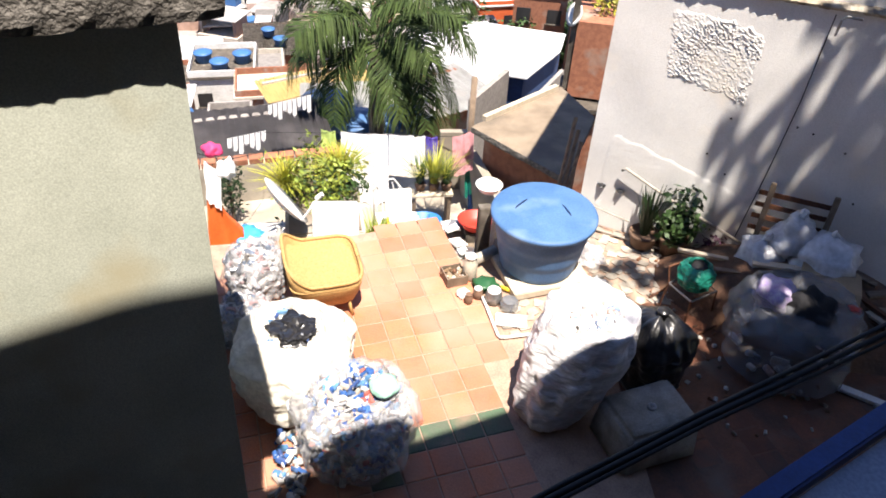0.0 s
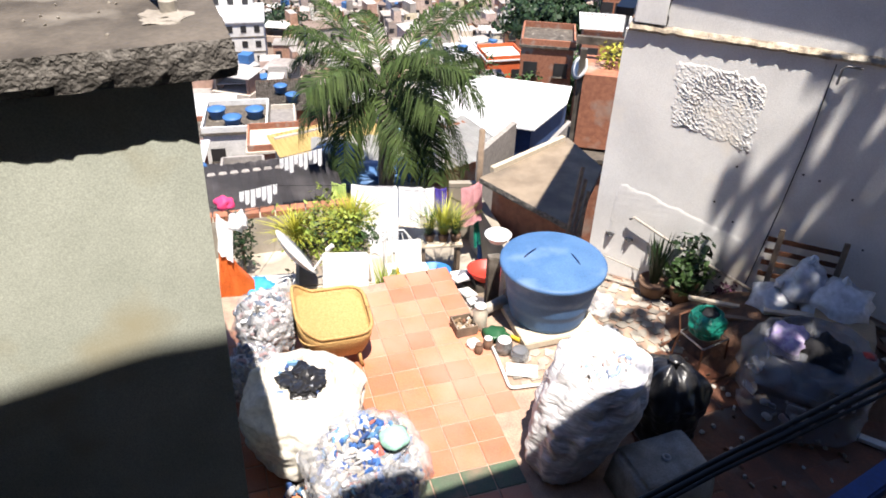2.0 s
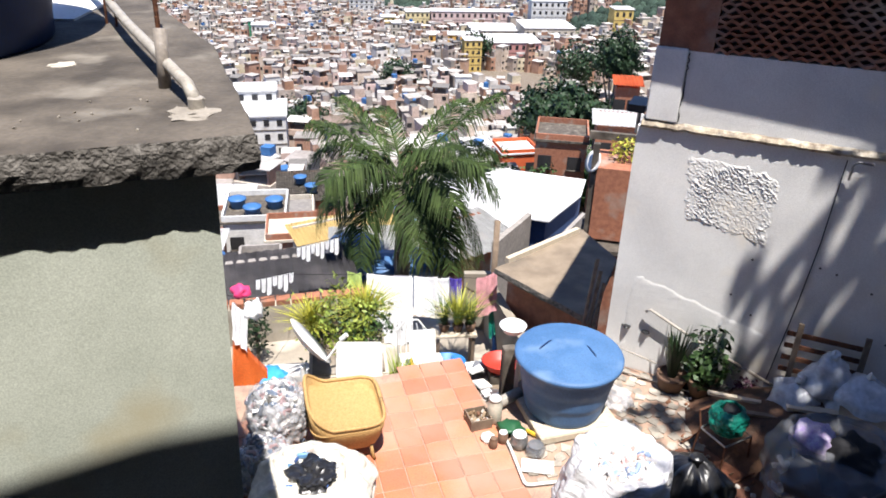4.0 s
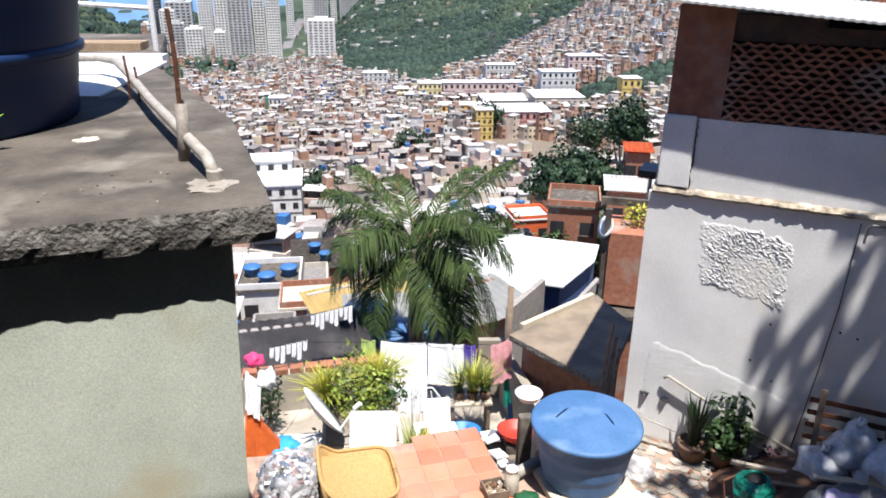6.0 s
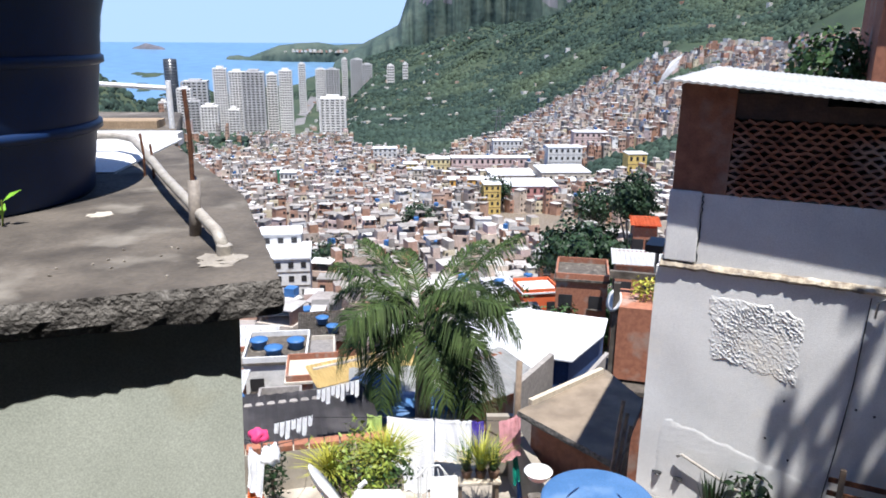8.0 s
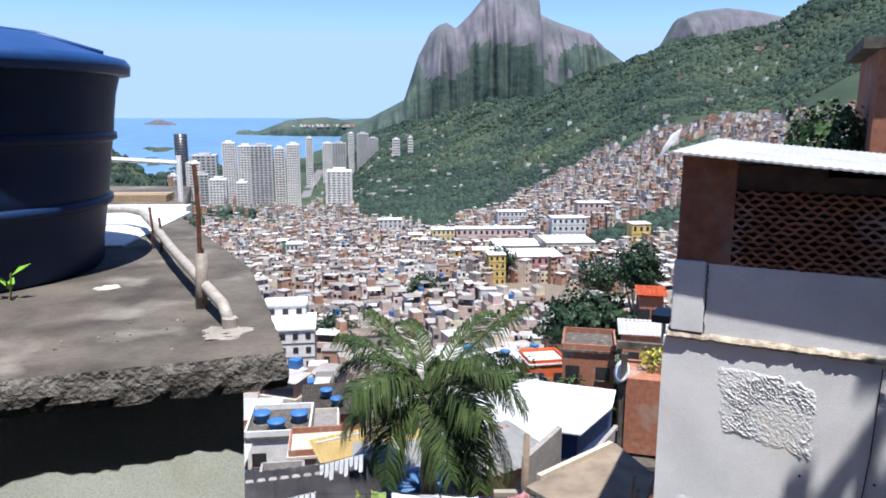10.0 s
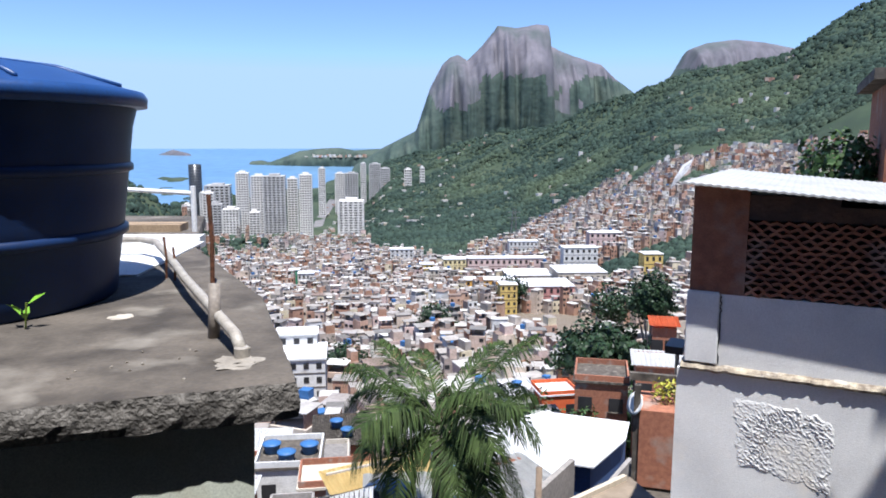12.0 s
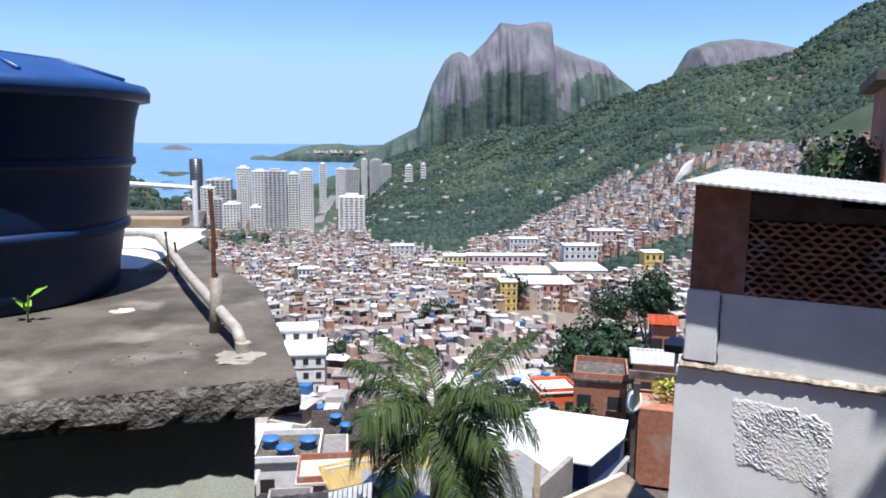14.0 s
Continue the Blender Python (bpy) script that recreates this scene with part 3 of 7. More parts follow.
SHINY_BOTTLES = palette("clear_bottles", [(0.3, 0.31, 0.33), (0.5, 0.5, 0.53), (0.16, 0.2, 0.27), (0.62, 0.62, 0.62), (0.22, 0.21, 0.2), (0.36, 0.26, 0.27), (0.12, 0.13, 0.15)], rough=0.2, scale=10)


def film(name, tint, alpha, rough=0.25):
    """Thin clear plastic film."""
    m = mat(name, tint, tuple(v * 0.85 for v in tint), 6, rough=rough, bump=0.7, fine=16, dist=0.03, spec=0.6)
    m.node_tree.nodes["Principled BSDF"].inputs["Alpha"].default_value = alpha
    return m


FILM = film("clear_film", (0.8, 0.8, 0.82), 0.33)
FILM_GREY = film("grey_film", (0.24, 0.25, 0.27), 0.5)
FILM_WHITE = film("milky_film", (0.8, 0.82, 0.86), 0.8)


# ---- tiles and paving ----
def tile_mesh(sx, sy, h, material):
    bm = box(bmesh.new(), 0, 0, 0, sx, sy, h)
    top = [e for e in bm.edges if all(v.co.z > 0 for v in e.verts)]
    bmesh.ops.bevel(bm, geom=top, offset=0.008, segments=1, affect="EDGES")
    me = bpy.data.meshes.new("tile")
    bm.to_mesh(me)
    bm.free()
    me.materials.append(material)
    return me


U, W = Vector((0.974, 0.228, 0)), Vector((-0.228, 0.974, 0))


def right_edge(y):
    return lerp(y, (3.2, 4.4, 5.74, 6.26, 7.16, 8.04), (1.5, 1.42, 1.27, 1.21, 0.95, 0.73))


def lay_tiles():
    rnd = random.Random(11)
    red, wet, green = tile_mesh(0.292, 0.292, 0.03, TILE), tile_mesh(0.292, 0.292, 0.03, TILE_WET), tile_mesh(0.292, 0.292, 0.03, GREEN_PAINT)
    for i in range(-12, 30):
        for j in range(4, 30):
            p = U * (i * 0.303) + W * (j * 0.303)
            edge = 4.33 + 0.36 * p.x
            if p.x < -2.3 or p.y < 3.3 or p.y > 7.7 + 0.31 * (p.x + 0.3):
                continue
            if p.x < right_edge(p.y) - 0.1:
                if p.x < -1.0 and p.y > 6.9:
                    continue
                me = green if abs(p.y - edge + 0.12) < 0.19 and p.x > -0.3 else red
            elif rnd.random() < 0.22 and 2.6 < p.x < 6.0 and p.y < 7.5 - 0.5 * (p.x - 2.6) * 0.4 and not (p.x < 3.45 and p.y > 6.2):
                me = wet
            else:
                continue
            ob = new("tile", me)
            ob.parent = FLOOR
            ob.location = (p.x, p.y, -0.018 + rnd.uniform(-0.002, 0.003))
            ob.rotation_euler = (rnd.gauss(0, 0.004), rnd.gauss(0, 0.004), math.atan2(U.y, U.x) + rnd.gauss(0, 0.004))


def lay_stones():
    rnd = random.Random(4)
    shapes = []
    for k in range(16):
        n, ja = rnd.choice((4, 4, 5, 5, 6)), rnd.random()
        pts = [(rnd.uniform(0.05, 0.1) * math.cos((a + ja) * math.tau / n), rnd.uniform(0.05, 0.1) * math.sin((a + ja) * math.tau / n)) for a in range(n)]
        bm = prism(pts, -0.02, 0.016)
        me = bpy.data.meshes.new("stone")
        bm.to_mesh(me)
        bm.free()
        me.materials.append(STONE_PALE)
        shapes.append(me)
    for i in range(24):
        for j in range(24):
            x, y = 1.36 + i * 0.158 + (j % 2) * 0.07 + rnd.uniform(-0.035, 0.035), 5.5 + j * 0.142 + rnd.uniform(-0.035, 0.035)
            inside = (2.55 < x < 3.6 and 6.25 < y < 8.0 - 0.5 * (x - 2.6)) or (right_edge(y) + 0.1 < x < 2.6 and 5.8 < y < 6.9 and rnd.random() < 0.8)
            if not inside:
                continue
            ob = new("stone", rnd.choice(shapes))
            ob.parent = FLOOR
            ob.location, ob.rotation_euler = (x, y, -0.012 + rnd.uniform(-0.006, 0.003)), (rnd.gauss(0, 0.02), rnd.gauss(0, 0.02), rnd.uniform(0, 6.3))


# ---- bags ----
def bag_mesh(r, h, seed, flare=0.85, lean=(0, 0), neck=0.55, open_top=True, crease=0.05, sides=96, taper=1.0):
    """A filled sack: bulging sides with folds, gathered or open at the top."""
    prof = []
    n = 44
    for i in range(n + 1):
        f = i / n
        rr = r * (flare + (1 - flare) * math.sin(f * math.pi * 0.9))
        rr *= min(taper + (1 - taper) * f / 0.6, 1)
        if f < 0.12:
            rr *= 0.72 + 0.28 * (f / 0.12) ** 0.5
        if f > 0.72:
            rr *= 1 - (1 - neck) * ((f - 0.72) / 0.28) ** 1.6
        prof.append((rr, f * h))
    if open_top:
        prof += [(r * neck * 0.93, h * 0.985), (r * neck * 0.8, h * 0.93), (r * neck * 0.3, h * 0.9)]
    else:
        prof += [(r * neck * 0.5, h * 1.03), (r * 0.05, h * 1.05)]

    def warp(p):
        a = math.atan2(p.y, p.x)
        f = p.z / h
        d = noise.noise((math.cos(a) * 2 + seed, math.sin(a) * 2, f * 2.2)) * 2.2 + noise.noise((math.cos(a) * 5 + seed, math.sin(a) * 5, f * 6)) * 1.1
        fold = math.sin(a * 13 + 5 * noise.noise((seed, f * 3, a))) * max(f - 0.45, 0) * 0.8
        fold2 = noise.noise((math.cos(a) * 2 + seed, math.sin(a) * 2, f * 15 + a * 0.0)) * 0.8 + abs(noise.noise((math.cos(a) * 4 + seed + f * 3, math.sin(a) * 4, f * 12))) * 0.8
        k = 1 + crease * (d + fold + fold2) * (0.35 if f < 0.05 else 1)
        return Vector((p.x * k + lean[0] * f * h, p.y * k + lean[1] * f * h, p.z + (0.06 * h * noise.noise((a, seed, 5)) if f > 0.7 else 0)))

    return lathe(prof, sides, warp=warp)


def litter(n, place, size, seed, long=2.0):
    """Many small crushed cans or bottles, as lists for one mesh."""
    rnd = random.Random(seed)
    bm = bmesh.new()
    for _ in range(n):
        p = place(rnd)
        s = size * rnd.uniform(0.75, 1.2)
        m = Matrix.Translation(p) @ Euler((rnd.uniform(0, 6), rnd.uniform(0, 6), rnd.uniform(0, 6))).to_matrix().to_4x4() @ Matrix.Diagonal((s, s * rnd.uniform(0.3, 0.9), s * long * rnd.uniform(0.6, 1), 1))
        vs = []
        for z, k in ((-0.5, 0.42), (-0.42, 0.5), (0.4, 0.5), (0.5, 0.36)):
            vs.append([bm.verts.new(m @ Vector((k * math.cos(q * math.tau / 7), k * math.sin(q * math.tau / 7), z))) for q in range(7)])
        for a, b in zip(vs, vs[1:]):
            for q in range(7):
                bm.faces.new((a[q], a[(q + 1) % 7], b[(q + 1) % 7], b[q]))
        bm.faces.new(vs[0][::-1])
        bm.faces.new(vs[-1])
    return bm


def in_bag(r, h, skin=True):
    def place(rnd):
        a, z = rnd.uniform(0, math.tau), rnd.uniform(0.05, 0.9)
        k = r * (rnd.uniform(0.78, 0.9) if skin and rnd.random() < 0.8 else rnd.uniform(0, 0.8))
        k *= 0.8 + 0.2 * math.sin(z * 3)
        return Vector((k * math.cos(a), k * math.sin(a), z * h))
    return place


def heap(r, h0, bulge):
    def place(rnd):
        a, k = rnd.uniform(0, math.tau), r * math.sqrt(rnd.random())
        return Vector((k * math.cos(a), k * math.sin(a), h0 + bulge * (1 - (k / r) ** 2) + rnd.uniform(-0.02, 0.02)))
    return place


def clear_bag(name, label, at, r, h, seed, film_mat, inner, n, size, rz=0, neck=0.7, top=True):
    t = thing(name, label, "bag", at, rz)
    part("film", bag_mesh(r, h, seed, neck=neck, crease=0.075), film_mat, t, "crinkled clear plastic film", smooth=True)
    tagged(part("cans", litter(n, in_bag(r * 0.97, h), size, seed), inner, t), "crushed drink cans", kind="stuff")
    if top:
        tagged(part("loose_fill", litter(n // 3, heap(r * neck * 0.85, h * 0.9, 0.06), size, seed + 9), inner, t), "loose crushed cans", kind="stuff")
    return t


def crumpled(r, h, seed, k=0.25, sub=3):
    """A crumpled lump resting on z = 0."""
    bm = bmesh.new()
    bmesh.ops.create_icosphere(bm, subdivisions=sub, radius=1.0)
    for v in bm.verts:
        d = v.co.normalized()
        f = 1 + k * (noise.noise(d * 1.6 + Vector((seed, 0, 0))) * 1.3 + noise.noise(d * 4 + Vector((0, seed, 0))) * 0.7 + noise.noise(d * 9 + Vector((0, seed, 3))) * 0.35)
        v.co = Vector((d.x * r * f, d.y * r * f, max((d.z * f + 0.85) * h / 1.85, 0)))
    return bm


# big cream sack with rubbish in its mouth
t = thing("rubbish_sack", "overfull cream woven sack with black plastic in its mouth", "sack", (-0.9, 5.12, 0), 20)
part("sackcloth", bag_mesh(0.6, 0.92, 2.0, flare=0.9, neck=0.62, crease=0.06), SACK_CREAM, t, smooth=True)
b = part("black_plastic", crumpled(0.2, 0.16, 3.3, 0.42, 4), BLACK_BAG, t, "crumpled black plastic")
b.location = (0.03, -0.06, 0.8)
tagged(part("cans", litter(30, heap(0.3, 0.84, 0.05), 0.06, 5), CANS, t, "crushed cans"), kind="stuff")
clear_bag("can_bag", "clear plastic bag of crushed cans with a mint lid", (-0.27, 4.33, 0), 0.55, 0.88, 5.5, FILM, CANS, 620, 0.062, neck=0.74)
b = part("lid", crumpled(0.13, 0.1, 8, 0.15), MINT, bpy.data.objects["can_bag"], "mint green plastic lid", smooth=True)
b.location = (0.26, -0.02, 0.88)
clear_bag("bottle_bag", "clear plastic bag of bottles and cans", (-1.45, 6.5, 0), 0.36, 0.74, 8.5, FILM, SHINY_BOTTLES, 380, 0.07, neck=0.72)
clear_bag("bottle_bag", "smaller clear bag of cans beside the wall", (-1.5, 5.82, 0), 0.31, 0.56, 1.5, FILM, SHINY_BOTTLES, 280, 0.065, neck=0.6)
tagged(part("loose_cans", litter(75, lambda r: Vector((r.uniform(-1.02, -0.72), r.uniform(3.55, 4.55), 0.03 + 0.1 * r.random())), 0.065, 77), CANS), "loose crushed cans on the floor", "cans", kind="stuff")
# tall white sack that leans
t = thing("tall_sack", "tall dirty white sack full of pale litter, leaning", "sack", (1.62, 4.72, 0), 0)
part("sackcloth", bag_mesh(0.48, 1.16, 12.0, flare=0.95, lean=(0.34, 0.22), neck=0.9, crease=0.075, taper=0.74), SACK, t, smooth=True)
b = part("litter", litter(150, heap(0.36, 1.0, 0.08), 0.07, 15), PALE_LITTER, t, "scraps of paper and plastic")
b.location = (0.36, 0.24, 0)
t = thing("black_bag", "tied black plastic rubbish bag", "bag", (2.76, 5.12, 0))
part("film", bag_mesh(0.37, 0.9, 21.0, flare=0.92, neck=0.45, open_top=False, crease=0.07), BLACK_BAG, t, smooth=True)
part("knot", lathe(((0.06, 0.9), (0.04, 0.95), (0.07, 0.98), (0.06, 1.0)), 14), BLACK_BAG, t, smooth=True)
t = thing("clothes_bag", "open grey plastic bag stuffed with dark clothes", "bag", (4.38, 5.35, 0))
part("film", bag_mesh(0.66, 0.88, 31.0, flare=0.92, neck=0.84, crease=0.06), FILM_GREY, t, smooth=True)
b = part("dark_clothes", crumpled(0.3, 0.52, 35, 0.35, 4), CLOTH_BLACK, t, "crumpled black clothes", smooth=True)
b.location = (0.12, -0.02, 0.38)
b = part("striped_cloth", crumpled(0.2, 0.3, 36, 0.35), mat("lilac_cloth", (0.4, 0.3, 0.55), (0.6, 0.55, 0.65), 20, bump=0.1), t, "lilac striped cloth", smooth=True)
b.location = (-0.22, 0.2, 0.66)
tagged(part("litter", litter(45, in_bag(0.6, 0.55), 0.08, 37), PALE_LITTER, t), "pale litter inside the bag", kind="stuff")
b = part("red_wrapper", crumpled(0.06, 0.06, 38, 0.4, 2), PLASTIC_RED, t)
b.location = (0.52, -0.1, 0.8)
for k, (x, y, z, r, h, s) in enumerate(((4.5, 6.52, 0.42, 0.24, 0.42, 41), (4.82, 6.5, 0.62, 0.24, 0.55, 43), (5.1, 6.22, 0.55, 0.34, 0.5, 47))):
    t = thing("shopping_bag", "knotted thin white plastic shopping bag of rubbish", "bag", (x, y, z - 0.06), k * 50, group="white bags by the wall")
    part("film", crumpled(r, h, s, 0.34), FILM_WHITE, t, smooth=True)
    b = part("knot", crumpled(0.05, 0.14, s + 1, 0.5, 2), FILM_WHITE, t)
    b.location = (0.02, 0, h * 0.93)


# ---- water tanks ----
def water_tank(name, label, at, r_rim, r_base, h, body_mat, rz=0, handles=True, dome=0.06, lid_mat=None):
    t = thing(name, label, "water tank", at, rz)
    wall = [(r_base, 0), (r_base * 1.02, 0.02)]
    for i in range(1, 9):
        f = i / 9
        rr = r_base + (r_rim * 0.93 - r_base) * f ** 0.85
        wall += [(rr, f * h * 0.9), (rr + (0.006 if i % 3 == 0 else 0), f * h * 0.9 + 0.012)]
    wall += [(r_rim * 0.95, h * 0.92), (r_rim * 0.95, h * 0.94)]
    part("body", lathe(wall, 64), body_mat, t, smooth=True)
    lid = part("lid", lathe(((r_rim * 0.96, h * 0.9), (r_rim, h * 0.905), (r_rim * 1.005, h * 0.95), (r_rim * 0.985, h * 0.975), (r_rim * 0.93, h * 0.985), (r_rim * 0.6, h * 0.985 + dome * 0.6), (r_rim * 0.1, h * 0.985 + dome)), 64), lid_mat or body_mat, t, "domed lid with a rolled rim", smooth=True)
    if handles:
        for a, rr, sg in ((150, 0.34, 1), (-20, 0.3, -1)):
            bm = bmesh.new()
            c = Vector((math.cos(radians(a)), math.sin(radians(a)), 0)) * rr * r_rim * 1.3
            d = Vector((math.cos(radians(a + 65 * sg)), math.sin(radians(a + 65 * sg)), 0)) * 0.14
            z = h * 0.985 + dome * 0.62
            tube([c - d + Vector((0, 0, z - 0.008)), c - d * 0.4 + Vector((0, 0, z + 0.012)), c + d * 0.6 + Vector((0, 0, z + 0.01)), c + d + Vector((0, 0, z - 0.012))], 0.011, 8, bm=bm)
            part("grip", bm, TANK_NAVY if body_mat is TANK_BLUE else body_mat, lid, smooth=True)
    return t


water_tank("water_tank", "faded blue plastic water tank with a domed lid", (1.92, 6.98, 0.12), 0.64, 0.46, 0.78, TANK_BLUE, 10)
tagged(part("tank_board", boxes((1.95, 6.87, 0.055, 1.02, 0.8, 0.1, 14, 0.01)), WOOD_PALE), "pale board under the water tank", "board")
TANK2 = water_tank("roof_tank", "large dark blue water tank standing on the slab", (-3.02, 4.42, 4.9), 1.14, 0.88, 1.32, TANK_NAVY, 35, dome=0.2, lid_mat=TANK_LID_SUNLIT)
for k in range(8):
    a = k * math.tau / 8 + 0.3
    part("lid_rib", tube([(math.cos(a) * 0.25, math.sin(a) * 0.25, 1.475), (math.cos(a) * 0.66, math.sin(a) * 0.66, 1.425), (math.cos(a) * 1.03, math.sin(a) * 1.03, 1.315)], 0.016, 6), TANK_LID_SUNLIT, TANK2, smooth=True)
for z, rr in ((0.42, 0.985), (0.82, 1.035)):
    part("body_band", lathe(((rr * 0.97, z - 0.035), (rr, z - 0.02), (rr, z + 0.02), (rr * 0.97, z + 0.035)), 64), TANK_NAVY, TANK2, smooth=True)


# ---- wicker cradle ----
def cradle():
    t = thing("wicker_cradle", "honey-yellow woven wicker cradle on short legs", "cradle", (-0.7, 6.52, 0), 12)
    out = [(0.43 * math.copysign(abs(math.cos(a)) ** 0.42, math.cos(a)), 0.46 * math.copysign(abs(math.sin(a)) ** 0.42, math.sin(a))) for a in [k * math.tau / 48 for k in range(48)]]

    def rise(x):
        return 0.2 * min(max((-x - 0.16) / 0.25, 0), 1) ** 1.5

    def rim(y):
        return 0.52
    bm = bmesh.new()
    rings = []
    for f, k in ((0, 0.78), (0.3, 0.88), (0.65, 0.96), (1, 1.0), (1, 0.94), (0.8, 0.9), (0.77, 0.86)):
        rings.append([bm.verts.new((x * k, y * k, 0.16 + (rim(y) + rise(x) - 0.16) * f)) for x, y in out])
    for a, b in zip(rings, rings[1:]):
        for q in range(48):
            bm.faces.new((a[q], a[(q + 1) % 48], b[(q + 1) % 48], b[q]))
    bm.faces.new(rings[0][::-1])
    bm.faces.new(rings[-1])
    part("basket", bm, WICKER, t, smooth=True)
    bm = bmesh.new()
    pts = [(x * 0.97, y * 0.97, rim(y) + rise(x) + 0.005) for x, y in out]
    part("rim", tube(pts + pts[:1], 0.022, 8, bm=bm), WICKER, t, "rolled wicker rim", smooth=True)
    for k in range(9):
        z = 0.2 + k * 0.032
        s = 0.785 + 0.021 * k
        p = [(x * s * 1.01, y * s * 1.01, z) for x, y in out]
        part("weave_strand", tube(p + p[:1], 0.009, 5), WICKER, t, smooth=True)
    for sx in (-1, 1):
        for sy in (-1, 1):
            part("leg", tube([(sx * 0.24, sy * 0.34, 0.2), (sx * 0.25, sy * 0.36, 0.08), (sx * 0.27, sy * 0.39, 0.0)], 0.02, 8), WICKER, t, smooth=True)


cradle()


# ---- concrete wash tub ----
t = thing("wash_tub", "old stained concrete wash tub lying upside down", "wash tub", (2.5, 4.32, 0), 16)
bm = boxes((0, 0, 0.25, 0.86, 0.66, 0.5, 0, 0.05))
bmesh.ops.subdivide_edges(bm, edges=bm.edges[:], cuts=2, use_grid_fill=True)
for v in bm.verts:
    v.co += Vector((1, 1, 0)) * noise.noise(v.co * 5) * 0.012
    k = 1 - 0.12 * v.co.z / 0.5
    v.co.x, v.co.y = v.co.x * k, v.co.y * k
part("body", bm, mat("tub_concrete", (0.42, 0.39, 0.34), (0.26, 0.24, 0.2), 5, c=(0.18, 0.165, 0.14), cscale=3, camt=0.3, bump=0.5, fine=60), t, smooth=True)
part("drain_ring", lathe(((0.04, 0.48), (0.045, 0.525), (0.02, 0.527), (0.018, 0.5)), 20), STEEL, t, "metal drain ring", smooth=True)

# ---- green bag on a rusty chair frame ----
t = thing("chair_frame", "bare rusty tubular metal chair frame", "chair", (3.55, 6.1, 0), 25)
for x in (-0.2, 0.2):
    for y in (-0.18, 0.18):
        part("leg", tube([(x * 1.1, y * 1.15, 0), (x, y, 0.42)], 0.012, 7), RUST, t)
part("seat_frame", tube([(-0.2, -0.18, 0.42), (0.2, -0.18, 0.42), (0.2, 0.18, 0.42), (-0.2, 0.18, 0.42), (-0.2, -0.18, 0.42)], 0.012, 7), STEEL, t)
part("back_frame", tube([(-0.2, 0.18, 0.42), (-0.2, 0.24, 0.62), (0.2, 0.24, 0.62), (0.2, 0.18, 0.42)], 0.012, 7), RUST, t)
t = thing("green_bag", "bright green plastic carrier bag on the chair frame", "bag", (3.55, 6.12, 0.43))
part("film", bag_mesh(0.2, 0.32, 51.0, neck=0.62, crease=0.08), PLASTIC_GREEN, t, smooth=True)
part("bag_handle", tube([(-0.1, 0.02, 0.3), (-0.06, 0.03, 0.38), (0.05, 0.03, 0.37), (0.1, 0.02, 0.3)], 0.018, 7), PLASTIC_GREEN, t, smooth=True)
b = part("contents", crumpled(0.11, 0.1, 5, 0.4, 2), DARK, t, smooth=True)
b.location = (0, 0, 0.24)


# ---- plants by the wall ----
def blades(n, h, spread, w, seed, up=0.8, bend=0.4, base=0.05, seg=4):
    """Narrow arching leaves from one root."""
    rnd = random.Random(seed)
    bm = bmesh.new()
    for _ in range(n):
        a, hh, tl = rnd.uniform(0, math.tau), h * rnd.uniform(0.6, 1.05), rnd.uniform(0.1, 1) * spread
        d, s = Vector((math.cos(a), math.sin(a), 0)), Vector((-math.sin(a), math.cos(a), 0))
        o = d * base * rnd.random()
        prev = None
        for k in range(seg + 1):
            f = k / seg
            p = o + d * tl * hh * f ** (1 + bend) + Vector((0, 0, hh * (f * up - bend * 0.45 * f * f * tl)))
            ww = w * (1 - f) ** 0.6 * 0.5 + 0.0008
            cur = (bm.verts.new(p + s * ww), bm.verts.new(p - s * ww))
            if prev:
                bm.faces.new((prev[0], prev[1], cur[1], cur[0]))
            prev = cur
    return bm


def leaf_cloud(n, rx, ry, rz, size, seed, lump=0.3, hollow=0.45, narrow=0.45, gap=-0.25):
    """Many small folded leaves filling an uneven crown about the origin."""
    rnd = random.Random(seed)
    V, Fc = [], []
    while len(Fc) < n * 2:
        d = Vector((rnd.gauss(0, 1), rnd.gauss(0, 1), rnd.gauss(0, 1))).normalized()
        k = (hollow + (1 - hollow) * rnd.random() ** 0.6) * (1 + lump * noise.noise(d * 2.4 + Vector((seed, 0, 0))) * 1.8)
        p = Vector((d.x * rx * k, d.y * ry * k, d.z * rz * k))
        if noise.noise(p * (2.2 / max(rx, 0.01)) + Vector((0, seed, 0))) < gap:
            continue
        s = size * rnd.uniform(0.6, 1.3)
        a = (d + Vector((rnd.uniform(-1, 1), rnd.uniform(-1, 1), rnd.uniform(-0.6, 0.8)))).normalized()
        b = a.orthogonal().normalized()
        b.rotate(Matrix.Rotation(rnd.uniform(0, 6.3), 3, a))
        c = a.cross(b) * s * narrow * 0.5
        k0 = len(V)
        V += [tuple(p), tuple(p + b * s * 0.5 + c), tuple(p + b * s), tuple(p + b * s * 0.5 - c)]
        Fc += [(k0, k0 + 1, k0 + 2), (k0, k0 + 2, k0 + 3)]
    return V, Fc


def leaves(name, material, parent, at, *args, **kw):
    V, Fc = leaf_cloud(*args, **kw)
    me = bpy.data.meshes.new(name)
    me.from_pydata(V, [], Fc)
    me.materials.append(material)
    ob = new(name, me)
    ob.parent, ob.location = parent, at
    return ob


LEAF_DARK = mat("dark_leaves", (0.022, 0.05, 0.016), (0.014, 0.032, 0.012), 2, rough=0.5, bump=0, vary=0.4, island=True, fine=8)
